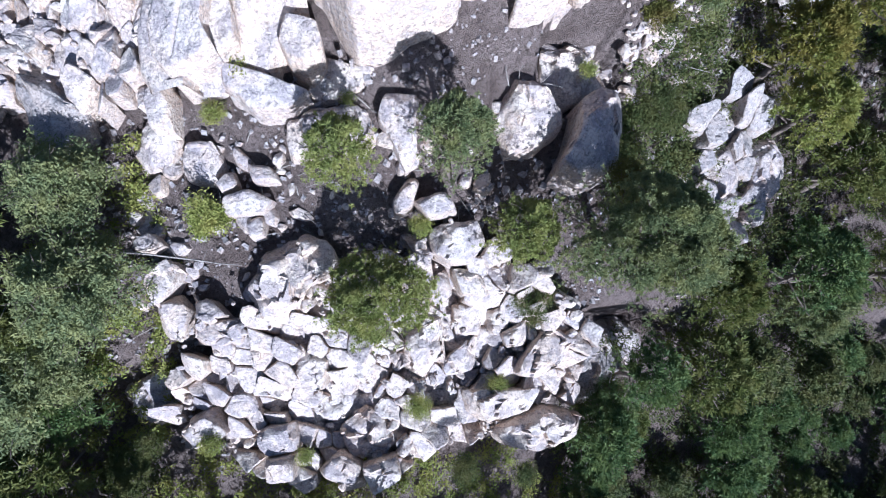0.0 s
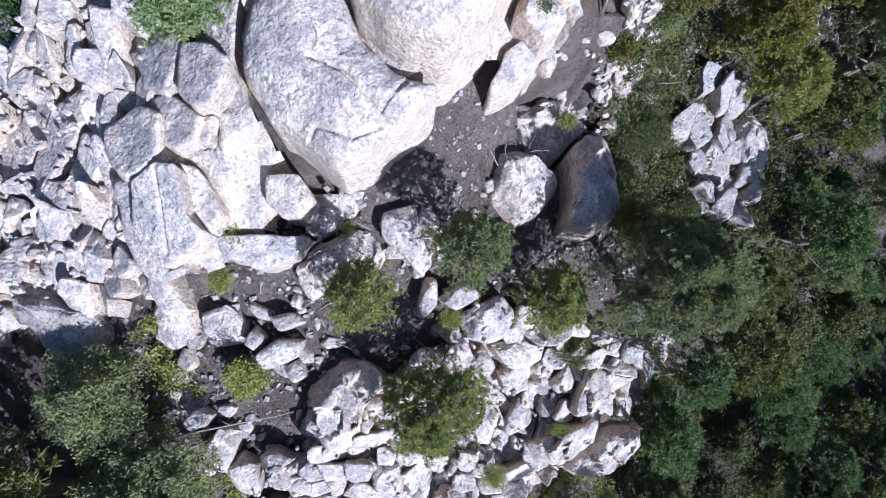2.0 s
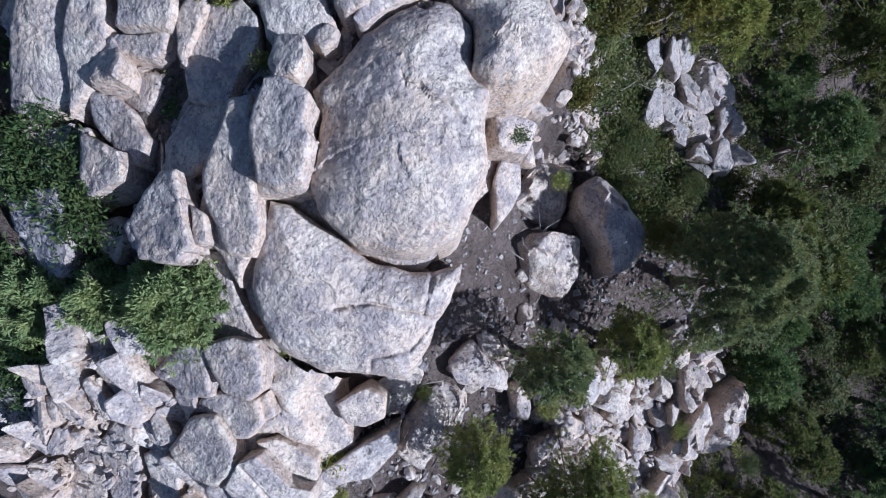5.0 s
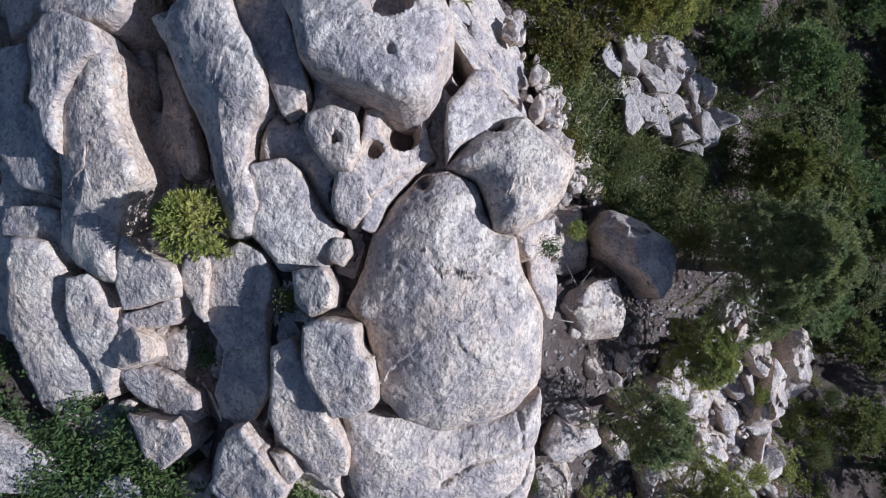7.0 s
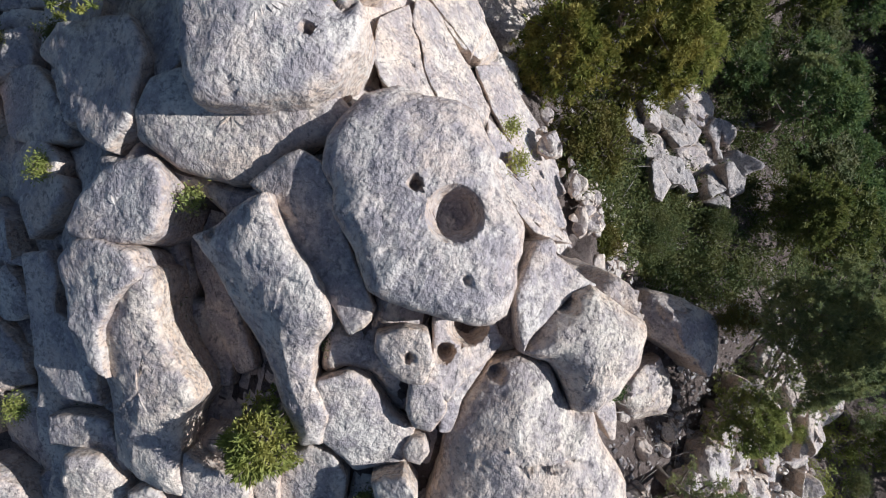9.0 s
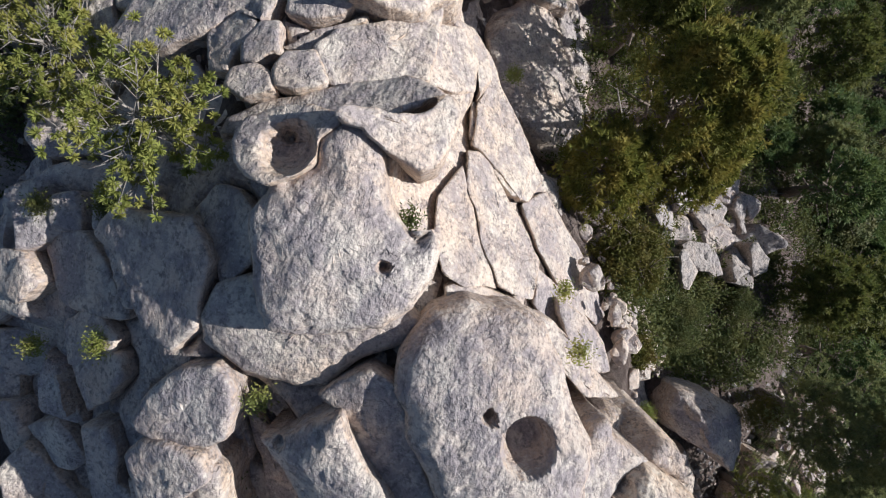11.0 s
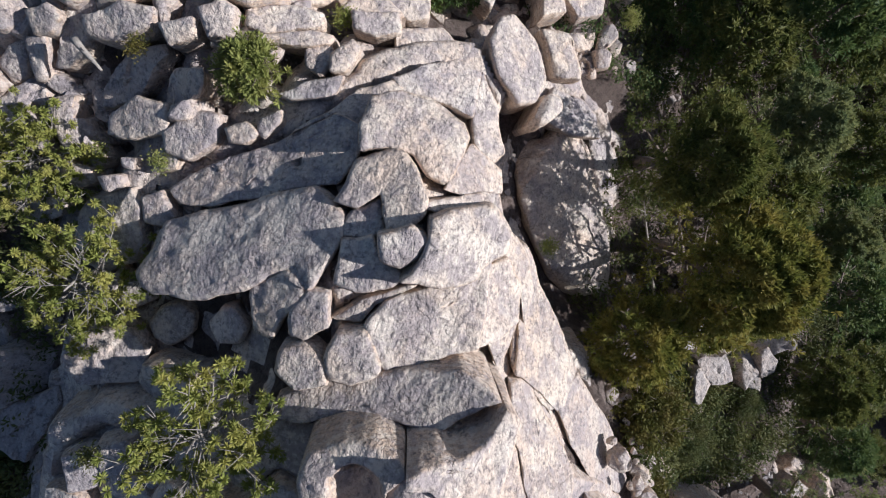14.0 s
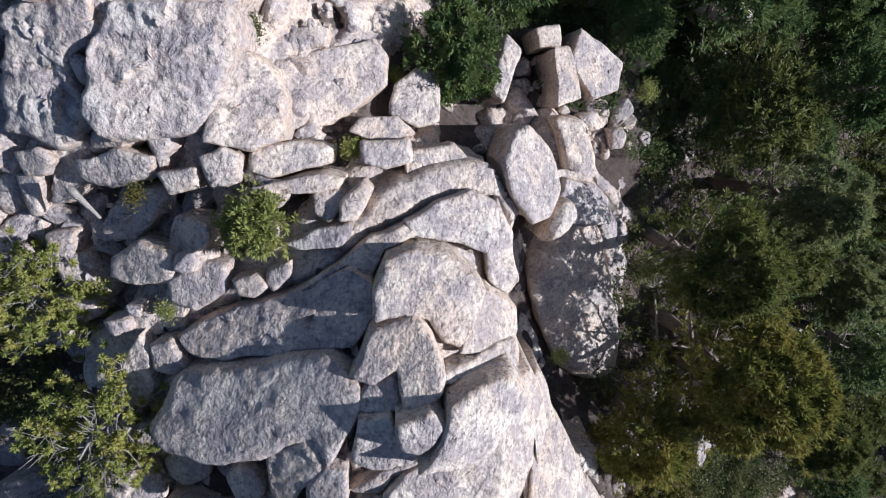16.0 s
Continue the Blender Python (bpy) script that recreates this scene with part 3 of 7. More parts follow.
def block_mesh(points, top, lean, r, dome, pits, cracks, thick, warp, step, seed, tight=0.3):
    """A joint block: a level or sloping top with a worn shoulder of radius r, weathered relief, hollows and open cracks."""
    rng = random.Random(seed)
    off = Vector((rng.uniform(-50, 50), rng.uniform(-50, 50), rng.uniform(-50, 50)))
    around = sum(math.dist(a, b) for a, b in zip(points, points[1:] + points[:1]))
    sectors = int(min(max(around / step, 18), 260))
    line = []
    for p in smooth_outline(points, sectors, tight):
        q = Vector((p.x, p.y, 0)) + off
        w = noise.noise_vector(q * 1.1) * min(0.10, 0.03 * around) + noise.noise_vector(q * 4.0) * 0.025
        line.append((p.x + w.x, p.y + w.y))
    cx, cy = sum(p[0] for p in line) / sectors, sum(p[1] for p in line) / sectors
    mean = sum(math.hypot(p[0] - cx, p[1] - cy) for p in line) / sectors
    rings = int(min(max(mean / step * 1.1, 5), 64))
    xs, ys = [np.array([cx])], [np.array([cy])]
    lx, ly = np.array([p[0] for p in line]), np.array([p[1] for p in line])
    for k in range(1, rings + 1):
        s = 1 - (1 - k / rings) ** 1.3
        xs.append(cx + (lx - cx) * s)
        ys.append(cy + (ly - cy) * s)
    px, py = np.concatenate(xs), np.concatenate(ys)
    d = edge_distances(px, py, line)
    deep = max(d.max(), 0.05)
    worn = min(r, deep)
    z = top + lean[0] * (px - cx) + lean[1] * (py - cy) - dome * (1 - np.clip(d / deep, 0, 1)) ** 2 + dome * 0.35
    over = 1 - np.clip(d / worn, 0, 1)
    z -= worn * 0.7 * (1 - np.sqrt(np.clip(1 - over ** 2.2, 0, 1)))
    for path in cracks:
        z -= 0.11 * np.exp(-(line_distances(px, py, path) / (0.8 * step)) ** 2)
    verts = []
    for x, y, h in zip(px, py, z):
        q = Vector((x, y, h)) + off
        n = noise.noise_vector(q * 0.7) * (0.5 * warp) + noise.noise_vector(q * 2.3) * (0.35 * warp) + noise.noise_vector(q * 6.0) * (0.28 * warp)
        u = q * 1.3
        u.z *= 0.4
        u += noise.noise_vector(u * 1.7) * 0.3
        site = noise.voronoi(u)[1][0]
        tx, ty = noise.cell(site * 5.17), noise.cell(site * 9.73 + Vector((2, 2, 2)))
        n.z += ((u.x - site.x) * (tx - 0.5) + (u.y - site.y) * (ty - 0.5)) * warp * 0.55 - abs(noise.noise(q * 3.6)) * warp * 0.45
        verts.append([x + n.x * 0.3, y + n.y * 0.3, h + n.z])
    v = np.array(verts)
    for hx, hy, hr, depth in pits:
        q = np.hypot(px - hx, py - hy) / max(hr, 0.1)
        v[:, 2] -= depth * np.clip(1 - q ** 3, 0, 1)
    faces = [(0, 1 + i, 1 + (i + 1) % sectors) for i in range(sectors)]
    for k in range(rings - 1):
        a, b = 1 + k * sectors, 1 + (k + 1) * sectors
        faces += [(a + i, b + i, b + (i + 1) % sectors, a + (i + 1) % sectors) for i in range(sectors)]
    rim = v[-sectors:]
    low = rim[:, 2].min() - thick
    walls = 5
    layers = [v]
    for k in range(1, walls + 1):
        f = k / walls
        layer = rim.copy()
        layer[:, 0] = cx + (rim[:, 0] - cx) * (1 + 0.02 * f)
        layer[:, 1] = cy + (rim[:, 1] - cy) * (1 + 0.02 * f)
        layer[:, 2] = rim[:, 2] * (1 - f) + low * f
        for p in layer:
            w = noise.noise_vector((Vector(p) + off) * 1.6) * (1.2 * warp)
            p[0] += w.x
            p[1] += w.y
        a = len(np.concatenate(layers)) - sectors
        b = a + sectors
        faces += [(a + i, b + i, b + (i + 1) % sectors, a + (i + 1) % sectors) for i in range(sectors)]
        layers.append(layer)
    return np.concatenate(layers).tolist(), faces


def block(points, top, lean=(0.0, 0.0), r=0.2, dome=0.0, pits=(), cracks=(), thick=3.0, warp=0.07, step=None, parent=outcrop, name="granite_block", label="", mat=None, group="", rim_sharp=55, tight=0.16):
    count_rocks[0] += 1
    cx, cy = sum(p[0] for p in points) / len(points), sum(p[1] for p in points) / len(points)
    xs, ys = [p[0] for p in points], [p[1] for p in points]
    FOOTPRINTS.append((points, top, lean, cx, cy, min(xs) - 1.0, max(xs) + 1.0, min(ys) - 1.0, max(ys) + 1.0, parent is not None, thick, 0.7 * r + 0.65 * dome))
    wide = max(max(xs) - min(xs), max(ys) - min(ys))
    v, f = block_mesh(points, top, lean, r, dome, pits, cracks, thick, warp * min(1.0, 0.35 + 0.3 * wide), step or (0.065 if pits or cracks else 0.085), count_rocks[0] * 11 + 5, tight)
    ob = link_mesh(name, v, f, mat or GRANITE, parent, sharp=rim_sharp)
    if parent is None:
        tagged(ob, label, "boulder", group)
    return ob


def ledge_block(points, top, **shape):
    return block(points, top, parent=None, name="boulder", label="pale weathered granite boulder on the ledges beyond the outcrop", group="boulders of the ledges", **shape)


block([(3.17, 15.35), (3.99, 15.46), (4.88, 15.24), (5.50, 14.91), (5.79, 14.34), (5.77, 13.77), (5.33, 13.34), (4.94, 12.99), (5.00, 12.50), (4.64, 12.20), (4.23, 11.93), (3.68, 11.34), (2.78, 10.99), (2.17, 10.88), (1.48, 11.17), (0.90, 11.66), (0.46, 12.53), (0.42, 13.35), (0.83, 14.15), (1.46, 14.51), (2.06, 14.93), (2.39, 15.40)], 11.30, lean=(0.12, 0.08), pits=[(5.34, 14.78, 0.17, 0.4)], cracks=[[(3.76, 13.93), (3.86, 13.34), (4.06, 12.92), (4.01, 12.46)]], thick=6, r=0.32, dome=0.75)
block([(-0.14, 14.80), (0.13, 14.38), (0.27, 13.29), (0.45, 12.14), (0.87, 11.25), (1.36, 10.74), (1.94, 10.35), (1.68, 10.14), (0.88, 9.90), (0.41, 9.80), (-0.06, 9.53), (-1.19, 9.35), (-1.85, 10.16), (-2.55, 11.18), (-2.89, 12.13), (-2.79, 12.74), (-2.49, 13.28), (-2.10, 13.79), (-1.48, 14.14), (-0.88, 14.48)], 9.13, lean=(0.25, 0.30), cracks=[[(1.29, 10.75), (0.35, 10.20), (0.37, 9.87), (-0.61, 9.84), (-1.39, 10.41), (-1.77, 10.21)], [(-1.00, 11.92), (-0.33, 11.36), (0.35, 10.21)]], thick=6, r=0.32, dome=0.5)
block([(5.85, 14.50), (6.39, 14.35), (6.79, 14.14), (7.30, 13.77), (7.58, 13.33), (7.35, 12.63), (7.14, 12.00), (6.77, 11.82), (6.18, 11.84), (5.51, 12.20), (5.07, 12.60), (4.99, 13.08), (5.45, 13.45), (5.77, 13.84), (5.79, 14.26)], 11.65, lean=(-0.10, 0.12), pits=[(7.09, 13.80, 0.24, 0.5)], thick=6, r=0.59, dome=0.4)
block([(6.55, 14.78), (6.99, 14.89), (7.63, 14.80), (8.15, 14.70), (8.32, 14.32), (7.92, 13.95), (7.62, 13.11), (7.28, 13.60), (6.70, 14.05), (6.31, 14.31), (5.90, 14.50)], 11.34, lean=(-0.30, 0.30), pits=[(8.07, 14.05, 0.14, 0.4)], thick=5, r=0.21)
block([(5.16, 11.63), (5.58, 11.19), (4.78, 10.50), (3.76, 10.36), (3.70, 10.54), (4.45, 11.36)], 7.64, lean=(-0.34, 0.45), thick=5, r=0.12)
block([(6.42, 21.22), (6.79, 20.63), (7.42, 20.11), (7.60, 19.74), (7.27, 19.53), (6.72, 18.98), (6.29, 18.45), (5.96, 18.25), (5.53, 18.18), (5.00, 18.32), (4.32, 18.18), (3.73, 17.78), (3.02, 17.85), (2.81, 18.32), (3.40, 18.55), (4.31, 19.20), (5.02, 19.71), (5.57, 20.28), (6.08, 20.88)], 11.99, lean=(0.44, -0.29), pits=[(6.56, 20.76, 0.12, 0.25)], thick=4, r=0.21, dome=0.25)
block([(4.37, 18.19), (4.74, 17.57), (4.65, 17.21), (4.06, 16.64), (3.77, 16.04), (2.98, 16.06), (2.74, 16.51), (2.51, 17.10), (2.91, 17.59), (3.17, 17.92)], 11.24, lean=(0.38, 0.15), thick=4, r=0.11, dome=0.1)
block([(5.72, 17.28), (5.92, 16.78), (5.86, 16.38), (5.43, 16.15), (4.96, 16.20), (4.88, 16.59), (5.04, 16.97), (5.35, 17.25)], 12.26, lean=(0.42, -0.05), pits=[(5.39, 16.61, 0.09, 0.25)], thick=2, r=0.21)
block([(4.90, 16.48), (5.12, 16.29), (4.91, 15.82), (4.48, 15.61), (3.92, 15.76), (3.92, 16.09), (4.31, 16.40)], 11.71, lean=(0.32, 0.05), thick=2, r=0.18)
block([(3.34, 16.23), (3.65, 16.11), (3.71, 15.83), (3.41, 15.64), (3.10, 15.76), (3.08, 16.05)], 11.14, lean=(0.14, -0.08), thick=1.2, r=0.12)
block([(2.61, 16.70), (3.01, 15.98), (2.67, 15.69), (2.23, 15.61), (1.90, 15.92), (2.12, 16.39)], 11.42, lean=(0.23, -0.29), thick=2, r=0.12)
block([(1.69, 15.98), (2.06, 15.59), (2.15, 14.99), (1.74, 14.76), (1.50, 14.33), (0.64, 14.06), (0.18, 14.43), (0.04, 14.92), (0.48, 15.40), (1.15, 15.85)], 11.35, lean=(0.45, -0.01), thick=2.5, r=0.15)
block([(5.56, 16.23), (6.18, 16.34), (6.58, 16.00), (6.86, 15.41), (6.33, 15.10), (6.00, 14.80), (5.67, 14.99), (5.22, 15.35), (4.63, 15.61), (4.80, 15.92), (5.05, 16.19)], 11.59, lean=(-0.11, 0.45), pits=[(6.15, 15.62, 0.42, 0.9), (5.55, 15.95, 0.2, 0.6)], thick=3, r=0.15)
block([(4.04, 15.67), (4.60, 15.76), (5.30, 15.38), (5.59, 15.00), (4.95, 15.22), (3.99, 15.45)], 11.39, lean=(-0.01, 0.32), thick=3, r=0.07)
block([(5.87, 22.95), (6.38, 22.21), (5.67, 21.63), (5.07, 21.55), (5.13, 22.27)], 10.17, lean=(0.24, -0.18), thick=3, r=0.15)
block([(4.64, 22.26), (5.12, 21.81), (4.64, 20.95), (3.71, 20.57), (3.44, 21.17), (3.86, 22.03)], 9.77, lean=(0.11, -0.26), thick=3, r=0.15)
block([(6.36, 21.95), (6.09, 21.42), (4.98, 20.36), (3.93, 19.73), (3.68, 20.09), (4.63, 21.08)], 10.25, lean=(0.20, -0.27), thick=3, r=0.12)
block([(2.21, 22.34), (3.40, 22.70), (4.38, 22.66), (5.36, 22.40), (5.75, 22.11), (5.61, 21.76), (4.57, 21.49), (4.00, 21.02), (3.31, 20.44), (2.61, 20.66), (1.89, 20.56), (1.01, 20.34), (0.83, 20.79), (0.91, 21.50), (1.23, 22.10)], 11.02, lean=(0.32, -0.25), thick=4, r=0.24, dome=0.2)
block([(5.29, 23.70), (5.76, 23.40), (5.94, 22.79), (5.89, 22.14), (5.49, 21.93), (4.90, 22.28), (4.21, 22.52), (3.21, 22.31), (3.34, 22.69), (3.85, 23.03), (3.91, 23.31), (4.51, 23.41)], 11.46, lean=(0.26, -0.26), thick=3, r=0.21)
block([(4.93, 25.29), (5.28, 24.63), (4.66, 24.28), (4.01, 24.17), (3.86, 23.72), (3.11, 22.95), (2.24, 22.71), (2.10, 23.81), (2.63, 24.58)], 10.18, lean=(0.23, -0.27), thick=3, r=0.15)
block([(0.94, 20.45), (2.02, 20.51), (1.78, 19.98), (1.82, 19.26), (1.62, 19.05), (1.22, 18.99), (0.40, 20.18)], 10.60, lean=(0.35, -0.03), thick=3, r=0.12)
block([(0.26, 20.34), (1.13, 19.10), (0.74, 18.88), (0.34, 19.09), (-0.11, 20.07)], 10.04, lean=(0.45, 0.03), thick=3, r=0.12)
block([(1.01, 23.26), (1.17, 22.49), (0.70, 21.79), (-0.12, 21.92), (-0.54, 21.66), (-1.02, 21.04), (-1.83, 20.64), (-3.13, 21.14), (-3.56, 21.56), (-3.13, 22.20), (-2.06, 22.86), (-1.54, 23.18)], 9.36, lean=(0.43, 0.07), thick=4, r=0.27, dome=0.2)
block([(0.68, 21.65), (0.92, 21.14), (0.61, 20.76), (0.02, 20.39), (-1.16, 20.18), (-2.10, 20.32), (-1.52, 20.68), (-0.72, 21.45), (-0.18, 21.67)], 9.74, lean=(0.45, 0.03), thick=3, r=0.18)
block([(1.46, 24.15), (1.92, 23.21), (1.84, 22.58), (1.08, 21.88), (0.64, 22.05), (0.96, 22.96), (0.93, 23.69), (0.78, 23.99)], 9.80, lean=(0.26, -0.16), thick=3, r=0.15)
block([(-3.68, 21.61), (-2.26, 20.53), (-2.72, 20.04), (-4.11, 19.70), (-4.42, 20.37), (-4.20, 21.24)], 8.09, lean=(0.45, 0.02), thick=3, r=0.12)
block([(-1.34, 20.34), (-0.89, 19.72), (-0.88, 18.91), (-1.57, 18.16), (-1.83, 18.27), (-1.88, 19.25), (-1.80, 19.84)], 9.13, lean=(0.45, -0.05), thick=3, r=0.12)
block([(-2.62, 20.68), (-2.27, 19.69), (-2.22, 18.56), (-3.30, 18.70), (-4.60, 19.25), (-4.63, 20.11)], 7.57, lean=(0.45, -0.16), thick=3, r=0.09)
block([(2.11, 18.75), (2.78, 18.15), (2.76, 17.57), (2.25, 17.12), (1.41, 17.07), (0.82, 16.86), (0.30, 17.76), (0.77, 18.34)], 10.40, lean=(0.34, -0.09), thick=3, r=0.07)
block([(2.06, 19.07), (2.27, 18.66), (0.78, 18.29), (0.81, 18.57), (1.52, 19.03)], 10.51, lean=(0.41, 0.00), thick=3, r=0.07)
block([(0.26, 17.90), (0.87, 16.85), (-0.13, 16.50), (-1.21, 16.70), (-1.32, 17.37), (-0.97, 17.84)], 9.71, lean=(0.40, -0.32), thick=3, r=0.09)
block([(0.96, 16.60), (1.31, 16.24), (0.98, 15.90), (0.50, 15.36), (-0.36, 14.82), (-0.77, 14.30), (-1.32, 14.07), (-1.72, 14.59), (-1.59, 15.06), (-1.23, 15.73), (-0.66, 16.30)], 10.37, lean=(0.45, 0.04), thick=3, r=0.21)
block([(-2.76, 17.11), (-1.40, 17.07), (-1.07, 16.67), (-1.54, 16.07), (-2.21, 15.22), (-2.73, 15.69), (-3.43, 16.31)], 9.74, lean=(0.45, -0.18), thick=3, r=0.15)
block([(-1.47, 15.96), (-1.37, 15.57), (-1.84, 15.17), (-2.16, 15.39)], 9.81, lean=(0.45, -0.01), thick=2, r=0.07)
block([(-2.22, 15.42), (-1.96, 15.03), (-2.68, 13.80), (-3.26, 12.76), (-3.48, 13.79), (-3.40, 14.57), (-3.00, 15.18)], 8.33, lean=(0.45, 0.10), thick=3, r=0.12)
block([(-3.93, 18.48), (-3.19, 17.84), (-3.44, 17.24), (-4.15, 17.13), (-4.41, 17.88)], 8.14, lean=(0.45, -0.30), thick=3, r=0.15)
block([(-2.59, 20.59), (-2.06, 19.98), (-3.36, 19.17), (-4.09, 19.44), (-3.91, 20.03)], 8.21, lean=(0.45, -0.09), thick=3, r=0.09)
block([(-1.21, 20.15), (-0.94, 18.88), (-1.08, 18.24), (-1.79, 18.04), (-2.22, 18.55), (-1.56, 19.64)], 9.13, lean=(0.45, -0.13), thick=3, r=0.12)
block([(-2.35, 20.21), (-2.48, 18.92), (-2.96, 18.52), (-3.48, 19.00), (-3.45, 19.88)], 7.73, lean=(0.45, -0.22), thick=3, r=0.12)
block([(-5.97, 14.67), (-4.05, 14.42), (-4.37, 13.71), (-5.06, 12.84), (-5.83, 13.35), (-5.83, 13.95)], 7.70, lean=(0.45, -0.09), thick=3, r=0.18)
block([(-4.17, 13.90), (-3.52, 13.56), (-3.01, 12.93), (-3.27, 12.37), (-3.97, 11.93), (-4.50, 12.08), (-4.85, 12.68), (-4.58, 13.26)], 8.33, lean=(0.35, 0.03), thick=3, r=0.21)
block([(-2.64, 15.99), (-2.09, 15.82), (-2.17, 15.09), (-3.25, 13.31), (-3.51, 13.40), (-3.99, 14.02), (-3.61, 14.88)], 8.26, lean=(0.45, 0.06), thick=3, r=0.09)
block([(-3.01, 17.21), (-1.85, 16.89), (-1.49, 16.61), (-1.48, 16.09), (-2.38, 15.39), (-2.63, 15.33), (-3.24, 15.99), (-3.38, 16.74)], 9.61, lean=(0.45, -0.19), thick=3, r=0.15)
block([(-1.95, 16.39), (-1.55, 16.11), (-1.83, 15.44), (-2.25, 15.50), (-2.36, 15.91)], 9.34, lean=(0.45, -0.15), thick=2, r=0.12)
block([(-1.67, 15.97), (-0.62, 16.28), (-0.11, 16.17), (0.19, 15.55), (-0.48, 14.78), (-1.34, 14.34), (-1.92, 14.24), (-2.30, 14.07), (-1.97, 14.93), (-1.97, 15.49)], 9.58, lean=(0.45, 0.01), thick=3, r=0.15)
block([(-0.23, 14.91), (0.33, 15.64), (0.76, 15.60), (1.43, 14.96), (1.60, 14.44), (1.03, 14.31), (0.29, 14.28)], 10.62, lean=(0.45, -0.06), thick=3, r=0.18)
block([(-7.34, 12.91), (-6.11, 13.00), (-5.51, 12.50), (-5.82, 11.57), (-6.29, 11.10), (-7.22, 11.17), (-7.60, 11.88), (-7.64, 12.51)], 7.11, lean=(0.45, 0.02), thick=3, r=0.21)
block([(-6.19, 13.15), (-5.25, 13.09), (-4.60, 12.27), (-4.36, 11.90), (-4.73, 11.42), (-5.45, 11.39), (-5.97, 11.81), (-5.74, 12.66)], 7.35, lean=(0.45, -0.01), thick=3, r=0.15)
block([(-4.39, 12.01), (-4.04, 11.88), (-4.46, 11.33), (-4.82, 11.46)], 7.51, lean=(0.30, 0.30), thick=2, r=0.09)
block([(-7.01, 11.04), (-6.00, 11.20), (-5.50, 10.89), (-5.72, 9.68), (-5.47, 9.10), (-6.20, 8.69), (-7.15, 8.59), (-7.57, 9.06), (-7.57, 9.93)], 6.66, lean=(0.45, 0.45), cracks=[[(-6.07, 11.09), (-6.42, 10.07), (-6.86, 8.91)]], thick=3, r=0.12)
block([(-5.53, 11.26), (-5.15, 10.95), (-4.97, 9.68), (-5.53, 9.17), (-5.84, 9.35), (-5.79, 10.63)], 6.38, lean=(0.30, 0.45), thick=2, r=0.09)
block([(-3.36, 10.30), (-2.49, 9.99), (-2.27, 9.43), (-2.78, 8.88), (-3.43, 9.16), (-3.65, 9.63)], 6.22, lean=(0.27, 0.45), thick=2.5, r=0.12)
block([(-2.39, 9.76), (-0.75, 9.30), (-1.18, 8.79), (-2.66, 8.39), (-3.14, 8.82)], 4.66, lean=(0.26, 0.45), thick=2.5, r=0.12)
block([(-5.62, 9.20), (-4.61, 9.02), (-3.57, 8.58), (-2.87, 8.34), (-3.45, 7.80), (-4.73, 7.89), (-5.61, 8.50)], 5.18, lean=(0.10, 0.45), thick=2, r=0.12)
block([(-11.99, 14.73), (-10.01, 15.52), (-8.96, 15.66), (-9.62, 14.61), (-11.36, 13.46), (-12.27, 13.56)], 4.74, lean=(0.45, 0.02), thick=2.5, r=0.12)
block([(-9.38, 14.89), (-8.15, 14.92), (-8.19, 14.11), (-8.92, 13.50), (-10.58, 12.58), (-10.99, 13.25)], 5.28, lean=(0.45, 0.02), thick=2.5, r=0.15)
block([(-8.53, 13.52), (-7.90, 13.23), (-8.32, 12.33), (-9.45, 11.50), (-9.58, 12.43)], 5.53, lean=(0.45, 0.07), thick=2.5, r=0.12)
block([(8.25, 18.96), (8.74, 19.06), (9.32, 18.94), (9.80, 18.68), (10.14, 18.15), (10.17, 17.53), (10.17, 17.00), (10.08, 16.55), (9.70, 16.32), (9.34, 16.04), (8.89, 15.72), (8.27, 15.27), (7.80, 15.12), (7.20, 15.13), (6.62, 15.15), (6.40, 15.35), (6.31, 15.81), (6.27, 16.47), (6.26, 17.04), (6.40, 17.56), (6.83, 17.89), (7.24, 18.21), (7.56, 18.50), (7.93, 18.62)], 12.89, lean=(-0.20, 0.02), pits=[(8.05, 16.51, 0.5, 0.75), (8.36, 17.27, 0.13, 0.4), (7.02, 16.03, 0.07, 0.15), (7.29, 18.79, 0.14, 0.3)], thick=6, r=0.51, dome=0.3)
block([(5.92, 23.75), (6.42, 23.62), (7.41, 22.89), (7.74, 22.31), (7.50, 21.93), (7.01, 21.68), (6.33, 21.71), (6.00, 22.08), (5.80, 23.06), (5.77, 23.67)], 11.72, lean=(0.14, -0.24), thick=3, r=0.18)
block([(6.21, 26.08), (6.89, 25.48), (6.91, 24.67), (6.44, 24.40), (5.67, 24.83), (5.29, 25.31)], 10.21, lean=(0.07, -0.45), thick=3, r=0.15)
block([(5.95, 22.67), (6.13, 22.00), (5.29, 21.62), (5.01, 22.01), (5.45, 22.56)], 10.30, lean=(0.32, -0.05), thick=3, r=0.12)
block([(4.44, 21.97), (4.92, 21.76), (4.96, 21.22), (4.25, 20.34), (3.34, 20.20), (3.10, 20.83), (3.68, 21.63)], 9.92, lean=(0.14, -0.29), thick=3, r=0.12)
block([(10.37, 15.44), (10.30, 14.83), (9.62, 13.88), (8.92, 13.51), (8.69, 14.19), (9.27, 14.84)], 8.88, lean=(-0.45, 0.45), thick=5, r=0.12)
block([(7.61, 20.29), (8.16, 19.83), (8.53, 19.47), (8.38, 18.93), (7.38, 18.39), (6.77, 17.94), (6.11, 17.43), (5.82, 17.48), (5.43, 17.83), (6.00, 18.33), (6.60, 18.93), (7.30, 19.72)], 12.21, lean=(0.23, -0.19), thick=4, r=0.09)
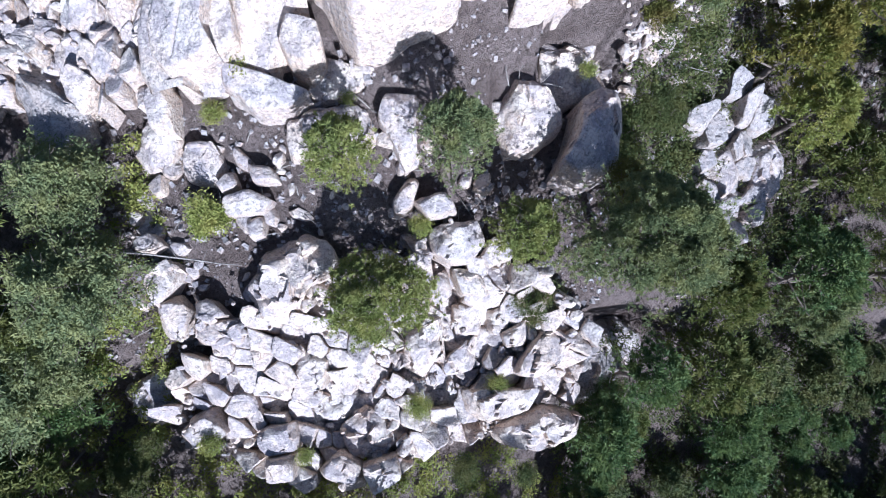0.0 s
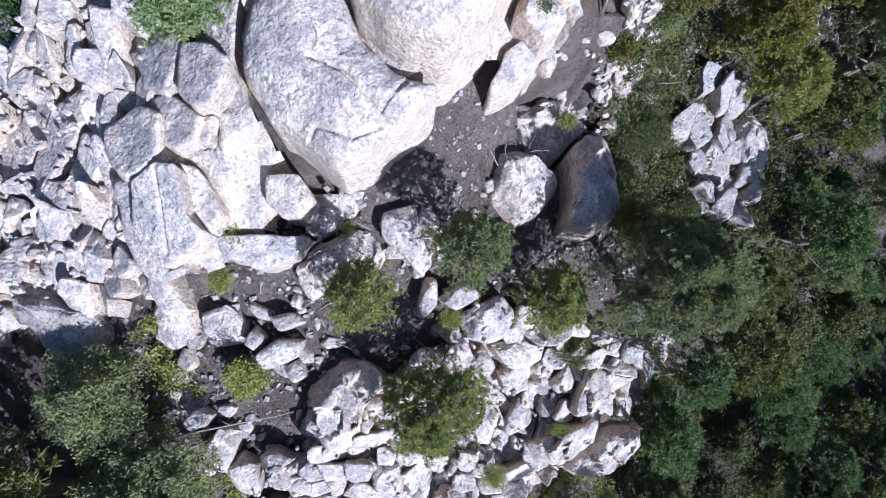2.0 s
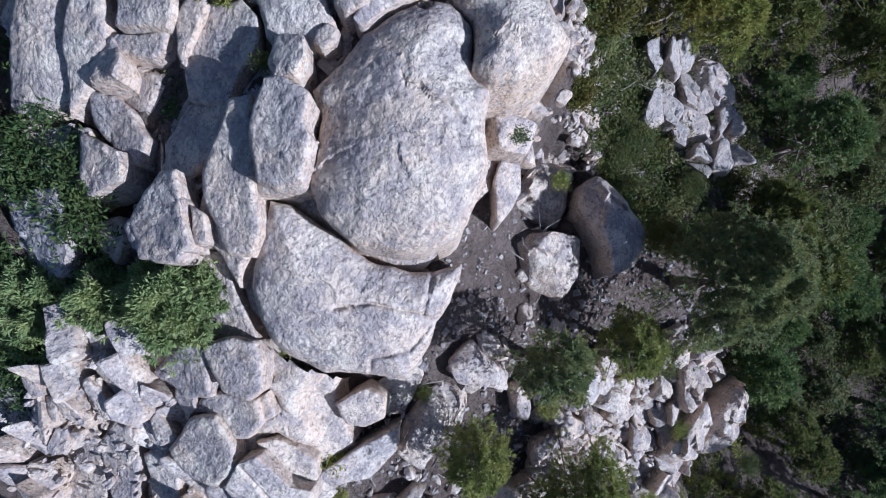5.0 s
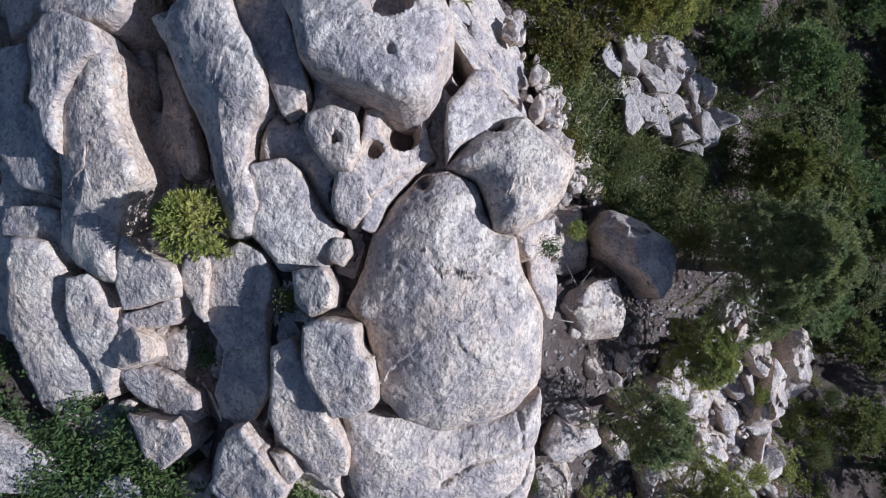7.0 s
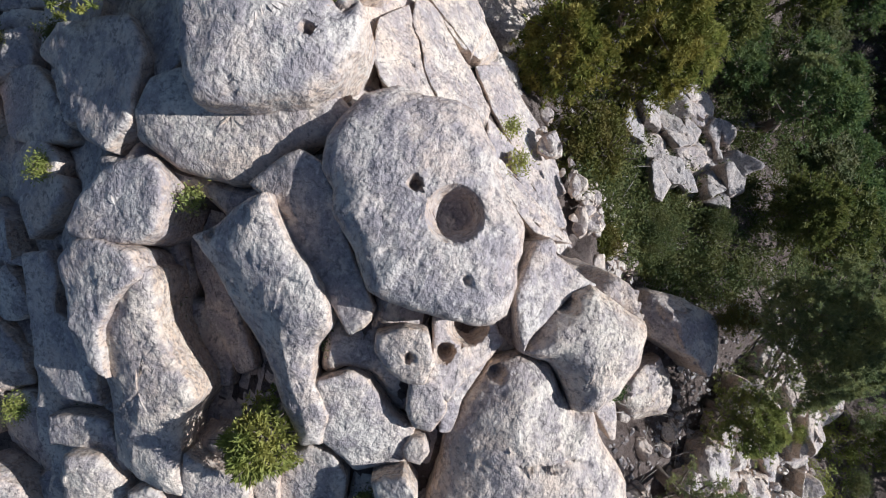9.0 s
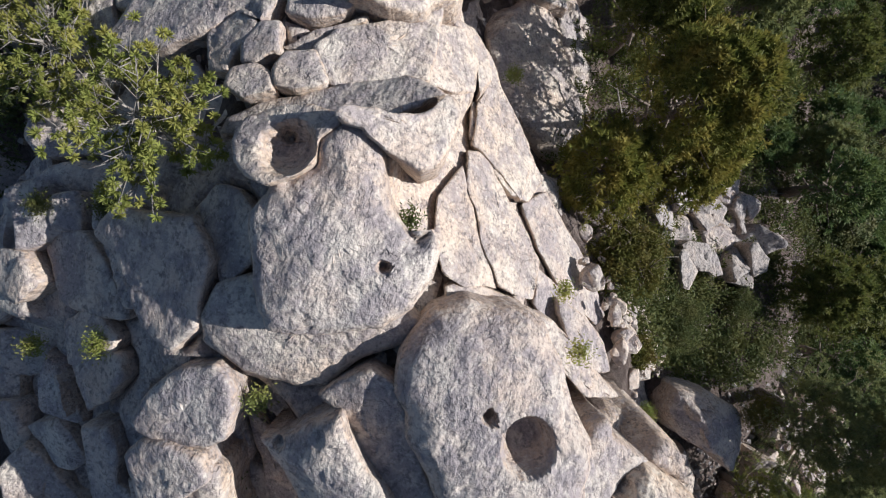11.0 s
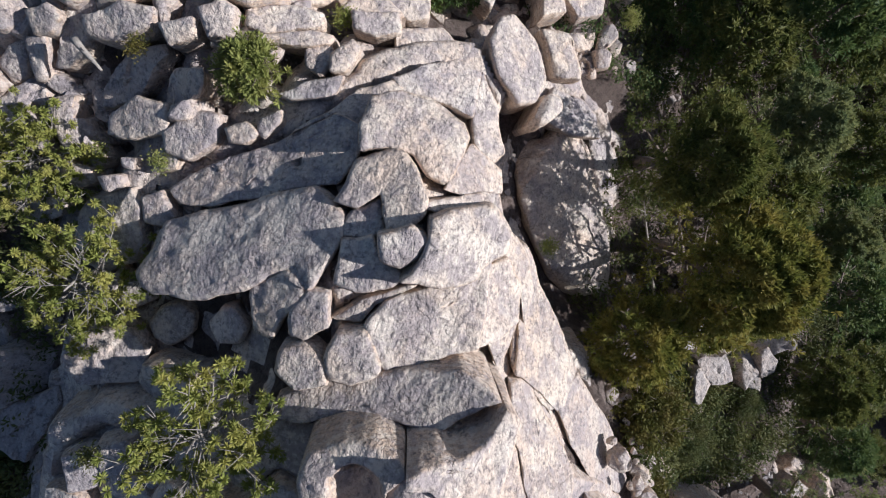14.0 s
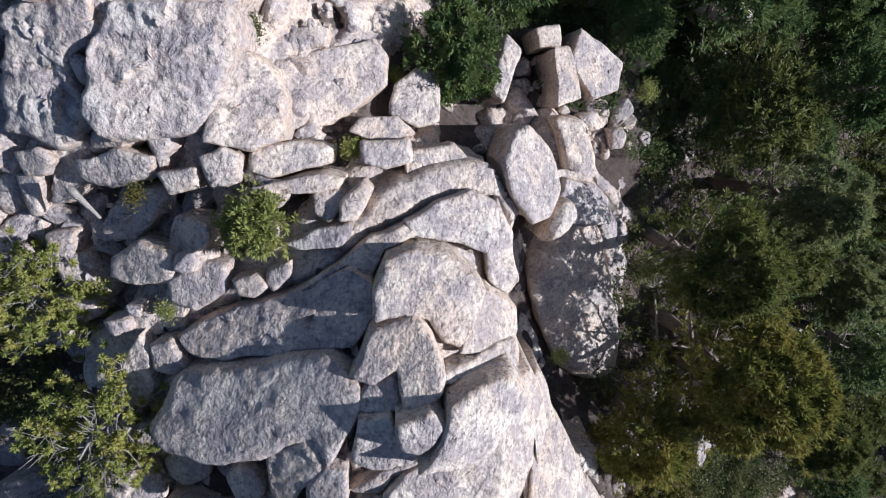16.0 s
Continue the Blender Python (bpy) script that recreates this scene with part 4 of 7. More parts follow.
block([(10.09, 22.05), (10.57, 22.13), (11.03, 21.96), (11.45, 21.97), (11.43, 21.68), (11.72, 21.29), (12.14, 21.36), (12.49, 21.08), (12.59, 20.62), (12.22, 20.22), (11.64, 19.99), (11.18, 19.61), (10.96, 19.30), (11.22, 19.08), (10.97, 18.88), (10.38, 18.80), (9.75, 19.02), (9.31, 19.50), (8.96, 20.21), (8.77, 20.95), (8.77, 21.34), (9.54, 21.85)], 12.95, lean=(0.00, -0.02), pits=[(10.36, 19.70, 0.12, 0.35)], thick=5, r=0.27, dome=0.3)
block([(8.43, 22.95), (9.09, 22.75), (9.48, 22.18), (9.95, 19.88), (9.49, 18.78), (9.03, 18.97), (8.44, 19.68), (7.75, 20.18), (7.54, 20.82), (7.55, 21.74), (7.73, 22.34), (7.93, 22.77)], 12.00, lean=(0.12, -0.05), thick=4, r=0.25, dome=0.2)
block([(11.72, 22.83), (12.16, 22.79), (12.58, 22.32), (12.77, 21.70), (12.73, 21.19), (12.47, 21.05), (12.14, 21.32), (11.76, 21.26), (11.40, 21.61), (11.12, 21.94), (11.19, 22.30), (11.42, 22.66)], 12.65, lean=(-0.45, -0.39), pits=[(11.85, 21.78, 0.52, 0.6), (12.11, 21.98, 0.14, 0.3), (11.94, 22.26, 0.07, 0.15)], thick=4, r=0.11)
block([(12.30, 23.81), (12.85, 23.00), (13.50, 21.66), (13.94, 20.59), (14.05, 20.27), (13.72, 19.53), (13.36, 19.87), (12.83, 20.72), (12.64, 22.03), (12.03, 23.16), (11.97, 23.79)], 11.23, lean=(-0.45, -0.39), thick=4, r=0.12)
block([(12.70, 21.09), (12.93, 20.59), (12.96, 20.19), (13.19, 19.77), (13.72, 19.43), (13.56, 19.11), (13.03, 19.10), (12.32, 19.33), (12.07, 19.60), (12.23, 20.18), (12.50, 20.65), (12.51, 21.03)], 12.56, lean=(-0.45, 0.45), thick=4, r=0.12)
block([(14.19, 22.38), (14.73, 22.13), (16.07, 20.15), (15.39, 20.03), (14.24, 19.96), (13.49, 21.73), (13.65, 22.03)], 10.45, lean=(-0.35, 0.08), thick=4, r=0.07)
block([(16.32, 20.15), (16.05, 19.65), (15.22, 18.87), (14.66, 18.86), (14.20, 19.96), (15.31, 20.09)], 9.44, lean=(-0.75, 0.75), thick=4, r=0.09)
block([(13.03, 22.83), (13.37, 23.02), (13.92, 22.91), (14.13, 22.39), (13.57, 21.87), (13.40, 21.94), (13.09, 22.47)], 11.03, lean=(-0.45, -0.15), thick=3, r=0.12)
block([(12.88, 23.89), (13.33, 23.95), (13.56, 23.48), (13.32, 22.98), (12.99, 22.79), (12.68, 23.38)], 10.98, lean=(-0.42, -0.35), thick=3, r=0.12)
block([(14.01, 24.01), (14.55, 23.76), (14.58, 23.34), (13.97, 23.05), (13.52, 23.46), (13.56, 23.86)], 10.51, lean=(-0.22, -0.34), thick=3, r=0.12)
block([(14.06, 23.11), (14.62, 22.61), (15.26, 21.58), (15.11, 21.54), (14.59, 22.33), (14.15, 22.52)], 10.37, lean=(-0.15, -0.03), thick=3, r=0.06)
block([(16.50, 19.94), (16.64, 19.26), (16.16, 18.77), (15.35, 18.55), (14.66, 18.74), (15.15, 18.90), (16.05, 19.66)], 8.66, lean=(-0.75, 0.75), thick=5, r=0.09)
block([(14.66, 18.90), (15.49, 18.33), (14.74, 17.59), (14.10, 16.85), (13.40, 16.35), (12.57, 16.69), (12.59, 17.29), (13.26, 18.16), (13.70, 18.76)], 8.25, lean=(-0.75, 0.75), thick=5, r=0.09)
block([(13.24, 18.72), (13.33, 18.18), (12.04, 16.98), (11.18, 16.21), (10.32, 16.32), (10.41, 17.29), (11.39, 17.98), (12.33, 18.47)], 9.66, lean=(-0.72, 0.75), thick=5, r=0.07)
block([(11.94, 19.09), (12.81, 18.71), (12.12, 18.36), (11.29, 17.88), (10.37, 17.31), (10.26, 18.12), (10.45, 18.62), (11.08, 18.97)], 10.56, lean=(-0.68, 0.75), thick=5, r=0.09)
block([(12.51, 16.83), (13.17, 16.07), (12.00, 14.67), (11.09, 13.77), (10.18, 13.30), (9.88, 13.68), (10.42, 14.98), (11.52, 16.10)], 7.53, lean=(-0.60, 0.75), thick=6, r=0.09)
block([(11.00, 16.19), (10.48, 14.80), (9.70, 13.51), (9.17, 13.06), (8.88, 14.00), (9.74, 15.48), (10.17, 16.06)], 8.12, lean=(-0.17, 0.75), thick=6, r=0.09)
block([(10.14, 18.47), (10.34, 17.83), (10.21, 16.86), (9.89, 15.73), (9.18, 14.54), (8.46, 13.49), (8.40, 14.51), (9.19, 15.66), (9.41, 16.77), (9.53, 17.40), (9.58, 17.97), (9.82, 18.36)], 10.26, lean=(-0.70, 0.60), pits=[(9.63, 17.25, 0.16, 0.4)], thick=6, r=0.09)
block([(8.45, 27.55), (9.04, 27.13), (9.05, 26.40), (8.37, 25.32), (7.95, 24.72), (7.62, 24.72), (7.33, 25.75), (7.41, 26.71)], 9.96, lean=(0.07, -0.45), thick=3, r=0.15)
block([(9.22, 25.80), (9.96, 25.51), (10.01, 24.61), (10.23, 23.52), (9.90, 23.16), (9.55, 22.86), (8.83, 22.87), (8.14, 22.82), (7.54, 23.29), (7.68, 23.99), (8.22, 24.48), (8.88, 25.06)], 11.34, lean=(0.08, -0.45), thick=3, r=0.18)
block([(10.24, 23.72), (10.95, 23.28), (10.97, 22.74), (10.62, 22.24), (9.72, 22.10), (9.03, 22.60), (9.64, 23.14)], 11.60, lean=(0.07, -0.45), thick=3, r=0.09)
block([(6.96, 26.46), (7.41, 26.00), (7.44, 25.45), (7.14, 24.86), (6.25, 25.17), (6.10, 26.06)], 10.07, lean=(0.10, -0.45), thick=3, r=0.15)
block([(13.51, 27.84), (14.69, 27.46), (15.21, 26.73), (15.67, 25.82), (16.28, 24.86), (16.55, 24.26), (16.24, 23.37), (15.91, 23.32), (15.28, 23.44), (14.63, 23.62), (14.48, 23.70), (14.78, 24.18), (14.11, 24.94), (13.55, 25.76), (13.15, 27.12), (13.23, 27.56)], 9.58, lean=(-0.32, -0.45), thick=4, r=0.18, dome=0.1)
block([(14.07, 25.02), (14.75, 24.33), (14.47, 23.76), (13.83, 24.04), (13.24, 24.19), (13.17, 24.68)], 10.13, lean=(-0.09, -0.45), thick=3, r=0.12)
block([(15.41, 27.80), (15.90, 27.44), (16.63, 26.46), (17.30, 25.43), (18.22, 24.30), (18.12, 23.71), (17.52, 23.55), (16.74, 23.82), (16.31, 24.78), (15.74, 25.80), (15.15, 27.12), (15.15, 27.44)], 8.63, lean=(-0.35, -0.44), pits=[(16.89, 24.85, 0.12, 0.25)], thick=3.5, r=0.09)
block([(18.04, 23.71), (18.71, 23.67), (19.12, 23.01), (19.13, 22.33), (18.85, 21.42), (18.51, 21.19), (17.54, 21.37), (17.30, 21.58), (17.39, 22.00), (17.76, 22.37), (17.76, 22.92), (17.56, 23.47)], 9.31, lean=(-0.45, 0.15), thick=4, r=0.15, dome=0.1)
block([(19.46, 23.39), (20.04, 22.72), (20.48, 21.87), (20.38, 21.20), (19.11, 21.18), (19.21, 22.34), (19.26, 23.09)], 7.69, lean=(-0.45, 0.22), thick=4, r=0.12)
block([(20.44, 21.20), (19.73, 20.51), (18.56, 20.04), (18.19, 20.32), (18.53, 20.97), (19.13, 21.21)], 7.30, lean=(-0.45, 0.45), thick=4, r=0.12)
block([(17.44, 25.22), (18.34, 24.45), (18.99, 24.04), (19.44, 23.32), (19.26, 23.02), (18.80, 23.68), (18.10, 23.77), (18.18, 24.40), (17.78, 24.80)], 8.37, lean=(-0.45, -0.14), thick=3, r=0.07)
block([(16.37, 23.73), (17.29, 23.51), (17.75, 22.99), (17.86, 22.63), (17.55, 22.22), (17.05, 21.83), (16.70, 21.81), (16.28, 22.06), (16.14, 22.50), (16.75, 22.84), (16.39, 23.24)], 10.02, lean=(-0.45, -0.25), thick=4, r=0.15)
block([(16.36, 23.24), (16.76, 22.80), (16.13, 22.48), (15.89, 22.80), (15.73, 23.37), (16.11, 23.37)], 10.05, lean=(-0.40, -0.25), thick=3, r=0.09)
block([(17.27, 21.56), (18.50, 21.09), (18.12, 20.18), (17.57, 20.06), (17.21, 21.06)], 8.73, lean=(-0.75, 0.69), thick=4, r=0.09)
block([(16.90, 21.82), (17.28, 21.05), (17.55, 20.15), (17.06, 19.97), (16.85, 20.62), (16.69, 21.37), (16.77, 21.95)], 9.45, lean=(-0.73, 0.54), thick=4, r=0.07)
block([(14.77, 23.26), (15.73, 23.39), (16.02, 22.72), (15.52, 22.42), (15.40, 21.91), (15.09, 22.07), (14.71, 22.74)], 10.46, lean=(-0.14, -0.10), thick=3, r=0.09)
block([(16.07, 22.62), (16.47, 22.01), (16.25, 21.63), (15.79, 21.69), (15.49, 21.99), (15.62, 22.44)], 10.85, lean=(-0.12, 0.08), thick=3, r=0.15)
block([(15.51, 21.82), (16.22, 21.67), (16.67, 21.73), (16.94, 21.36), (17.22, 20.35), (16.70, 19.83), (16.32, 19.86), (15.88, 20.36), (15.63, 20.44), (15.33, 21.16), (15.28, 21.98)], 10.61, lean=(-0.24, 0.45), thick=4, r=0.15, dome=0.1)
block([(15.06, 28.35), (15.36, 27.86), (14.88, 27.43), (14.54, 27.52), (14.50, 28.15)], 8.24, lean=(-0.04, -0.19), thick=2, r=0.15)
block([(14.34, 27.85), (14.76, 27.34), (14.54, 27.04), (14.15, 27.20), (14.07, 27.71)], 8.35, lean=(-0.00, -0.28), thick=2, r=0.15)
block([(14.07, 29.06), (15.11, 28.66), (14.80, 28.27), (13.92, 28.08), (13.40, 28.24), (13.24, 28.72)], 8.02, lean=(0.01, -0.28), thick=2, r=0.06)
block([(13.91, 29.65), (13.82, 29.02), (13.25, 28.74), (12.85, 28.94), (12.98, 29.50)], 7.81, lean=(0.02, -0.27), thick=2, r=0.12)
block([(12.49, 29.05), (13.24, 28.58), (12.99, 28.35), (12.35, 28.68)], 7.98, lean=(0.03, -0.21), thick=2, r=0.12)
block([(12.82, 28.47), (13.05, 27.83), (12.63, 27.58), (12.28, 28.03), (12.31, 28.46)], 8.13, lean=(0.03, -0.23), thick=2, r=0.15)
block([(12.10, 27.53), (12.58, 27.29), (12.82, 26.74), (12.72, 26.37), (12.24, 26.36), (11.75, 26.86), (11.77, 27.32)], 8.52, lean=(0.01, -0.31), thick=2, r=0.18)
block([(12.87, 25.84), (13.35, 25.63), (13.54, 25.30), (13.15, 24.91), (12.74, 24.98), (12.50, 25.49)], 9.60, lean=(-0.03, -0.45), thick=2, r=0.15)
block([(15.73, 20.27), (16.12, 19.63), (15.50, 18.98), (14.66, 18.92), (14.02, 19.02), (13.70, 19.23), (14.47, 19.90), (15.26, 20.27)], 9.51, lean=(-0.37, 0.75), thick=5, r=0.09)
block([(16.04, 19.38), (16.41, 18.80), (15.58, 18.22), (14.29, 17.09), (13.59, 16.77), (12.52, 17.06), (13.26, 18.21), (13.44, 18.66), (14.53, 18.77), (15.18, 18.66)], 8.30, lean=(-0.66, 0.75), thick=6, r=0.09)
block([(21.31, 18.51), (21.40, 17.24), (21.14, 16.52), (20.32, 16.20), (19.99, 17.57), (20.10, 18.69), (20.93, 18.59)], 3.78, lean=(-0.45, 0.45), thick=4, r=0.18)
slab([(5.40, 12.60), (6.20, 11.42), (5.41, 11.09), (4.76, 11.94)], 8.85, 4.85, lean=(-0.07, 0.42), chip=0.15)
slab([(4.17, 24.00), (4.15, 23.44), (3.19, 22.94), (3.18, 23.30)], 10.36, 7.36, chip=0.15)
slab([(19.77, 19.50), (19.81, 18.35), (20.41, 17.69), (20.22, 16.99), (19.84, 16.21), (18.01, 15.32), (16.72, 14.59), (15.27, 14.32), (14.64, 15.80), (15.22, 16.88), (16.76, 18.24), (18.19, 19.01)], 4.16, -2.84, round_off=0.10, box=0.5, rough=0.04, lean=(-0.29, 0.42), chip=0.15)
slab([(5.02, 29.11), (4.88, 28.18), (3.96, 27.96), (3.92, 28.86)], 8.23, 5.23, chip=0.15)
slab([(3.90, 28.76), (4.30, 27.81), (3.33, 27.32), (2.78, 27.98)], 8.39, 5.39, lean=(0.32, -0.34), chip=0.15)
slab([(3.68, 27.47), (4.45, 26.51), (3.56, 25.31), (2.95, 26.31)], 8.95, 5.95, lean=(0.41, -0.40), chip=0.15)
slab([(5.91, 27.16), (5.69, 26.60), (4.49, 25.80), (4.58, 26.84)], 9.21, 6.21, chip=0.15)
slab([(8.08, 28.58), (8.31, 27.73), (7.71, 26.97), (7.06, 27.58), (7.17, 28.37)], 9.73, 6.73, lean=(0.03, -0.42), chip=0.15)
slab([(9.03, 28.33), (9.44, 27.48), (8.89, 27.02), (8.17, 27.81)], 9.72, 7.22, chip=0.15)
slab([(9.70, 27.54), (9.92, 26.76), (9.10, 26.56), (8.84, 27.16)], 9.79, 7.29, chip=0.15)

# ---- loose boulders ----
ledge_block([(21.49, 32.19), (21.86, 31.58), (22.16, 30.41), (21.32, 30.41), (20.99, 30.87), (19.96, 30.60), (19.19, 30.70), (18.88, 31.11), (19.02, 31.75), (18.97, 32.40)], 7.77, lean=(0.19, -0.13), thick=4, r=0.21, warp=0.16)
ledge_block([(21.20, 30.32), (21.86, 30.04), (22.31, 29.98), (22.95, 27.93), (22.12, 27.72), (21.02, 27.80), (20.19, 28.13), (19.82, 28.99), (19.53, 29.84), (20.04, 30.33)], 8.16, lean=(-0.03, 0.06), thick=4, r=0.24, warp=0.16)
ledge_block([(22.17, 28.00), (22.14, 27.73), (21.95, 27.13), (21.40, 26.71), (20.51, 26.54), (20.06, 27.00), (20.00, 27.98), (21.02, 27.90)], 7.61, lean=(-0.45, 0.30), thick=4, r=0.18, warp=0.14)
ledge_block([(22.08, 27.39), (22.64, 26.51), (23.54, 25.26), (23.15, 24.79), (22.40, 24.63), (21.89, 24.95), (21.08, 25.63), (20.64, 26.74), (21.48, 27.03)], 5.81, lean=(-0.45, 0.29), thick=3.5, r=0.15)
ledge_block([(22.51, 24.45), (23.19, 23.93), (23.20, 23.32), (21.93, 22.99), (21.60, 23.52), (21.69, 24.39)], 4.87, lean=(-0.45, 0.12), thick=3, r=0.15)
ledge_block([(18.77, 30.80), (19.35, 29.83), (19.36, 28.96), (18.96, 29.03), (18.41, 29.83), (18.32, 30.67)], 7.66, lean=(0.20, -0.18), thick=2, r=0.15)
ledge_block([(19.64, 28.11), (20.03, 27.61), (19.89, 27.19), (19.34, 27.15), (19.06, 27.69)], 7.98, lean=(-0.07, 0.07), thick=2, r=0.18)
ledge_block([(20.00, 27.16), (20.50, 26.39), (20.59, 25.47), (20.18, 25.41), (19.60, 26.54), (19.63, 27.05)], 7.48, lean=(-0.45, 0.12), thick=1.6, r=0.12)
ledge_block([(19.37, 26.77), (19.98, 25.49), (19.96, 24.97), (19.72, 25.03), (19.20, 26.59)], 7.97, lean=(-0.45, 0.04), thick=1.2, r=0.09)
ledge_block([(20.91, 24.83), (21.28, 23.73), (20.75, 23.51), (20.36, 24.09), (20.37, 24.69)], 7.06, lean=(-0.45, 0.11), thick=1.6, r=0.12)
ledge_block([(20.88, 23.71), (21.45, 22.56), (21.12, 21.98), (20.70, 22.36), (20.35, 23.54)], 6.40, lean=(-0.45, 0.20), thick=1.6, r=0.12)
ledge_block([(19.51, 25.54), (19.79, 24.96), (19.42, 24.73), (18.93, 25.01), (19.04, 25.41)], 7.90, lean=(-0.38, 0.02), thick=1.4, r=0.15)
ledge_block([(19.55, 24.85), (20.02, 24.49), (19.88, 24.20), (19.20, 24.40), (19.09, 24.79)], 8.09, lean=(-0.45, 0.06), thick=1.4, r=0.15)
ledge_block([(20.80, 21.95), (21.14, 21.37), (20.70, 20.92), (20.39, 21.18), (20.48, 21.78)], 6.28, lean=(-0.45, 0.42), thick=1.4, r=0.12)
ledge_block([(16.66, 29.85), (17.36, 29.16), (17.33, 28.38), (16.68, 28.12), (16.23, 28.99), (16.22, 29.79)], 7.73, lean=(0.00, -0.32), thick=2, r=0.18)
ledge_block([(16.65, 28.25), (17.28, 27.75), (17.43, 26.99), (16.84, 26.79), (16.22, 27.53), (16.24, 28.12)], 8.13, lean=(-0.08, -0.19), thick=2, r=0.18)
ledge_block([(17.16, 26.80), (17.49, 26.27), (17.29, 25.93), (16.98, 26.15), (16.89, 26.60)], 8.40, lean=(-0.11, -0.21), thick=1.2, r=0.15)
ledge_block([(17.64, 26.07), (17.96, 25.69), (17.65, 25.52), (17.16, 25.78), (17.27, 26.04)], 8.37, lean=(-0.20, -0.20), thick=1.2, r=0.15)
ledge_block([(18.27, 25.93), (18.78, 25.24), (19.15, 24.49), (18.55, 24.59), (18.22, 25.52)], 8.16, lean=(-0.35, -0.19), thick=1.5, r=0.09)
ledge_block([(17.92, 32.52), (18.13, 31.85), (17.13, 31.78), (16.96, 32.13)], 6.79, lean=(0.23, -0.25), thick=1.5, r=0.12)
ledge_block([(18.53, 32.29), (18.86, 31.64), (18.62, 31.28), (18.21, 31.47), (18.04, 32.05)], 7.25, lean=(0.27, -0.23), thick=1.5, r=0.15)
ledge_block([(19.03, 28.89), (19.42, 28.06), (18.95, 27.92), (18.63, 28.51)], 7.96, lean=(0.06, -0.08), thick=1.5, r=0.09)
ledge_block([(21.40, 25.02), (21.73, 24.15), (21.43, 23.53), (21.08, 24.13), (20.97, 25.19)], 6.26, lean=(-0.45, 0.12), thick=1.5, r=0.09)
ledge_block([(24.94, 20.08), (25.24, 19.51), (23.87, 18.73), (23.27, 19.51)], 3.53, lean=(-0.45, 0.35), thick=2, r=0.09)
ledge_block([(24.86, 19.30), (26.11, 19.14), (25.61, 17.22), (24.57, 17.21), (24.02, 18.18)], 2.42, lean=(-0.45, 0.37), thick=2, r=0.12)
ledge_block([(23.13, 21.71), (24.97, 21.66), (24.63, 21.08), (22.96, 21.25)], 3.89, lean=(-0.45, 0.16), thick=2, r=0.12)
ledge_block([(25.56, 20.67), (25.93, 19.87), (25.29, 19.68), (24.95, 20.38)], 2.59, lean=(-0.25, 0.17), thick=1.5, r=0.09)
ledge_block([(22.17, 21.14), (22.46, 20.65), (22.12, 19.87), (21.13, 19.22), (20.25, 19.32), (19.98, 20.04), (20.51, 20.78), (21.24, 21.23)], 6.25, lean=(-0.45, 0.45), thick=3, r=0.24)
boulder([(19.59, 19.43), (20.63, 19.15), (20.81, 18.68), (20.38, 18.46), (19.51, 19.15)], 6.07, 3.57, round_off=0.18, box=0.45, facets=7, lean=(-0.42, 0.42), chip=0.45)
boulder([(17.32, 28.19), (17.63, 27.60), (17.25, 27.39), (16.95, 28.09)], 8.18, 7.18, round_off=0.18, box=0.45, facets=7, chip=0.45)
boulder([(16.64, 31.70), (16.91, 31.05), (16.26, 31.01), (15.91, 31.44)], 6.85, 5.85, round_off=0.18, box=0.45, facets=7, chip=0.45)
boulder([(15.81, 29.08), (15.87, 28.76), (15.60, 28.74), (15.55, 29.00)], 7.90, 7.30, round_off=0.18, box=0.45, facets=7, chip=0.45)
boulder([(15.16, 29.67), (15.40, 29.11), (15.10, 28.91), (14.81, 29.40)], 7.73, 7.03, round_off=0.18, box=0.45, facets=7, chip=0.45)
boulder([(14.20, 31.10), (14.42, 30.71), (14.05, 30.60), (13.89, 30.97)], 6.98, 6.28, round_off=0.18, box=0.45, facets=7, chip=0.45)
boulder([(15.19, 31.09), (15.21, 30.25), (14.87, 30.11), (14.52, 30.55), (14.69, 31.00)], 6.96, 6.16, round_off=0.18, box=0.45, facets=7, chip=0.45)
boulder([(19.60, 24.20), (20.34, 23.23), (20.65, 22.00), (20.25, 22.48), (19.43, 23.87)], 7.03, 6.03, round_off=0.18, box=0.45, facets=7, lean=(-0.42, 0.02), chip=0.45)
boulder([(28.20, 15.02), (28.56, 14.12), (27.90, 13.33), (27.87, 14.23)], 2.34, 0.84, round_off=0.18, box=0.45, facets=7, chip=0.45)
boulder([(23.26, 17.20), (23.51, 16.66), (22.90, 16.42), (22.65, 16.96)], 2.76, 1.76, round_off=0.18, box=0.45, facets=7, chip=0.45)
boulder([(22.99, 19.44), (23.30, 18.69), (22.72, 17.90), (21.89, 17.59), (21.60, 18.65)], 3.98, 2.48, round_off=0.18, box=0.45, facets=7, lean=(-0.42, 0.42), chip=0.45)
boulder([(22.81, 27.66), (23.32, 26.42), (22.87, 26.32), (22.37, 27.29)], 5.74, 4.74, round_off=0.18, box=0.45, facets=7, chip=0.45)
boulder([(6.61, 8.60), (7.50, 9.10), (8.23, 8.90), (8.23, 7.57), (7.82, 6.08), (6.76, 5.65), (5.79, 6.17), (6.28, 7.12)], 4.81, 2.31, round_off=0.18, box=0.45, facets=7, lean=(-0.31, 0.42), chip=0.45)
boulder([(3.65, 9.17), (4.68, 9.64), (5.65, 8.54), (6.00, 7.67), (5.12, 7.01), (3.99, 6.78), (3.58, 7.85)], 4.53, 2.53, box=0.5, round_off=0.18, facets=7, lean=(0.16, 0.42), chip=0.45)
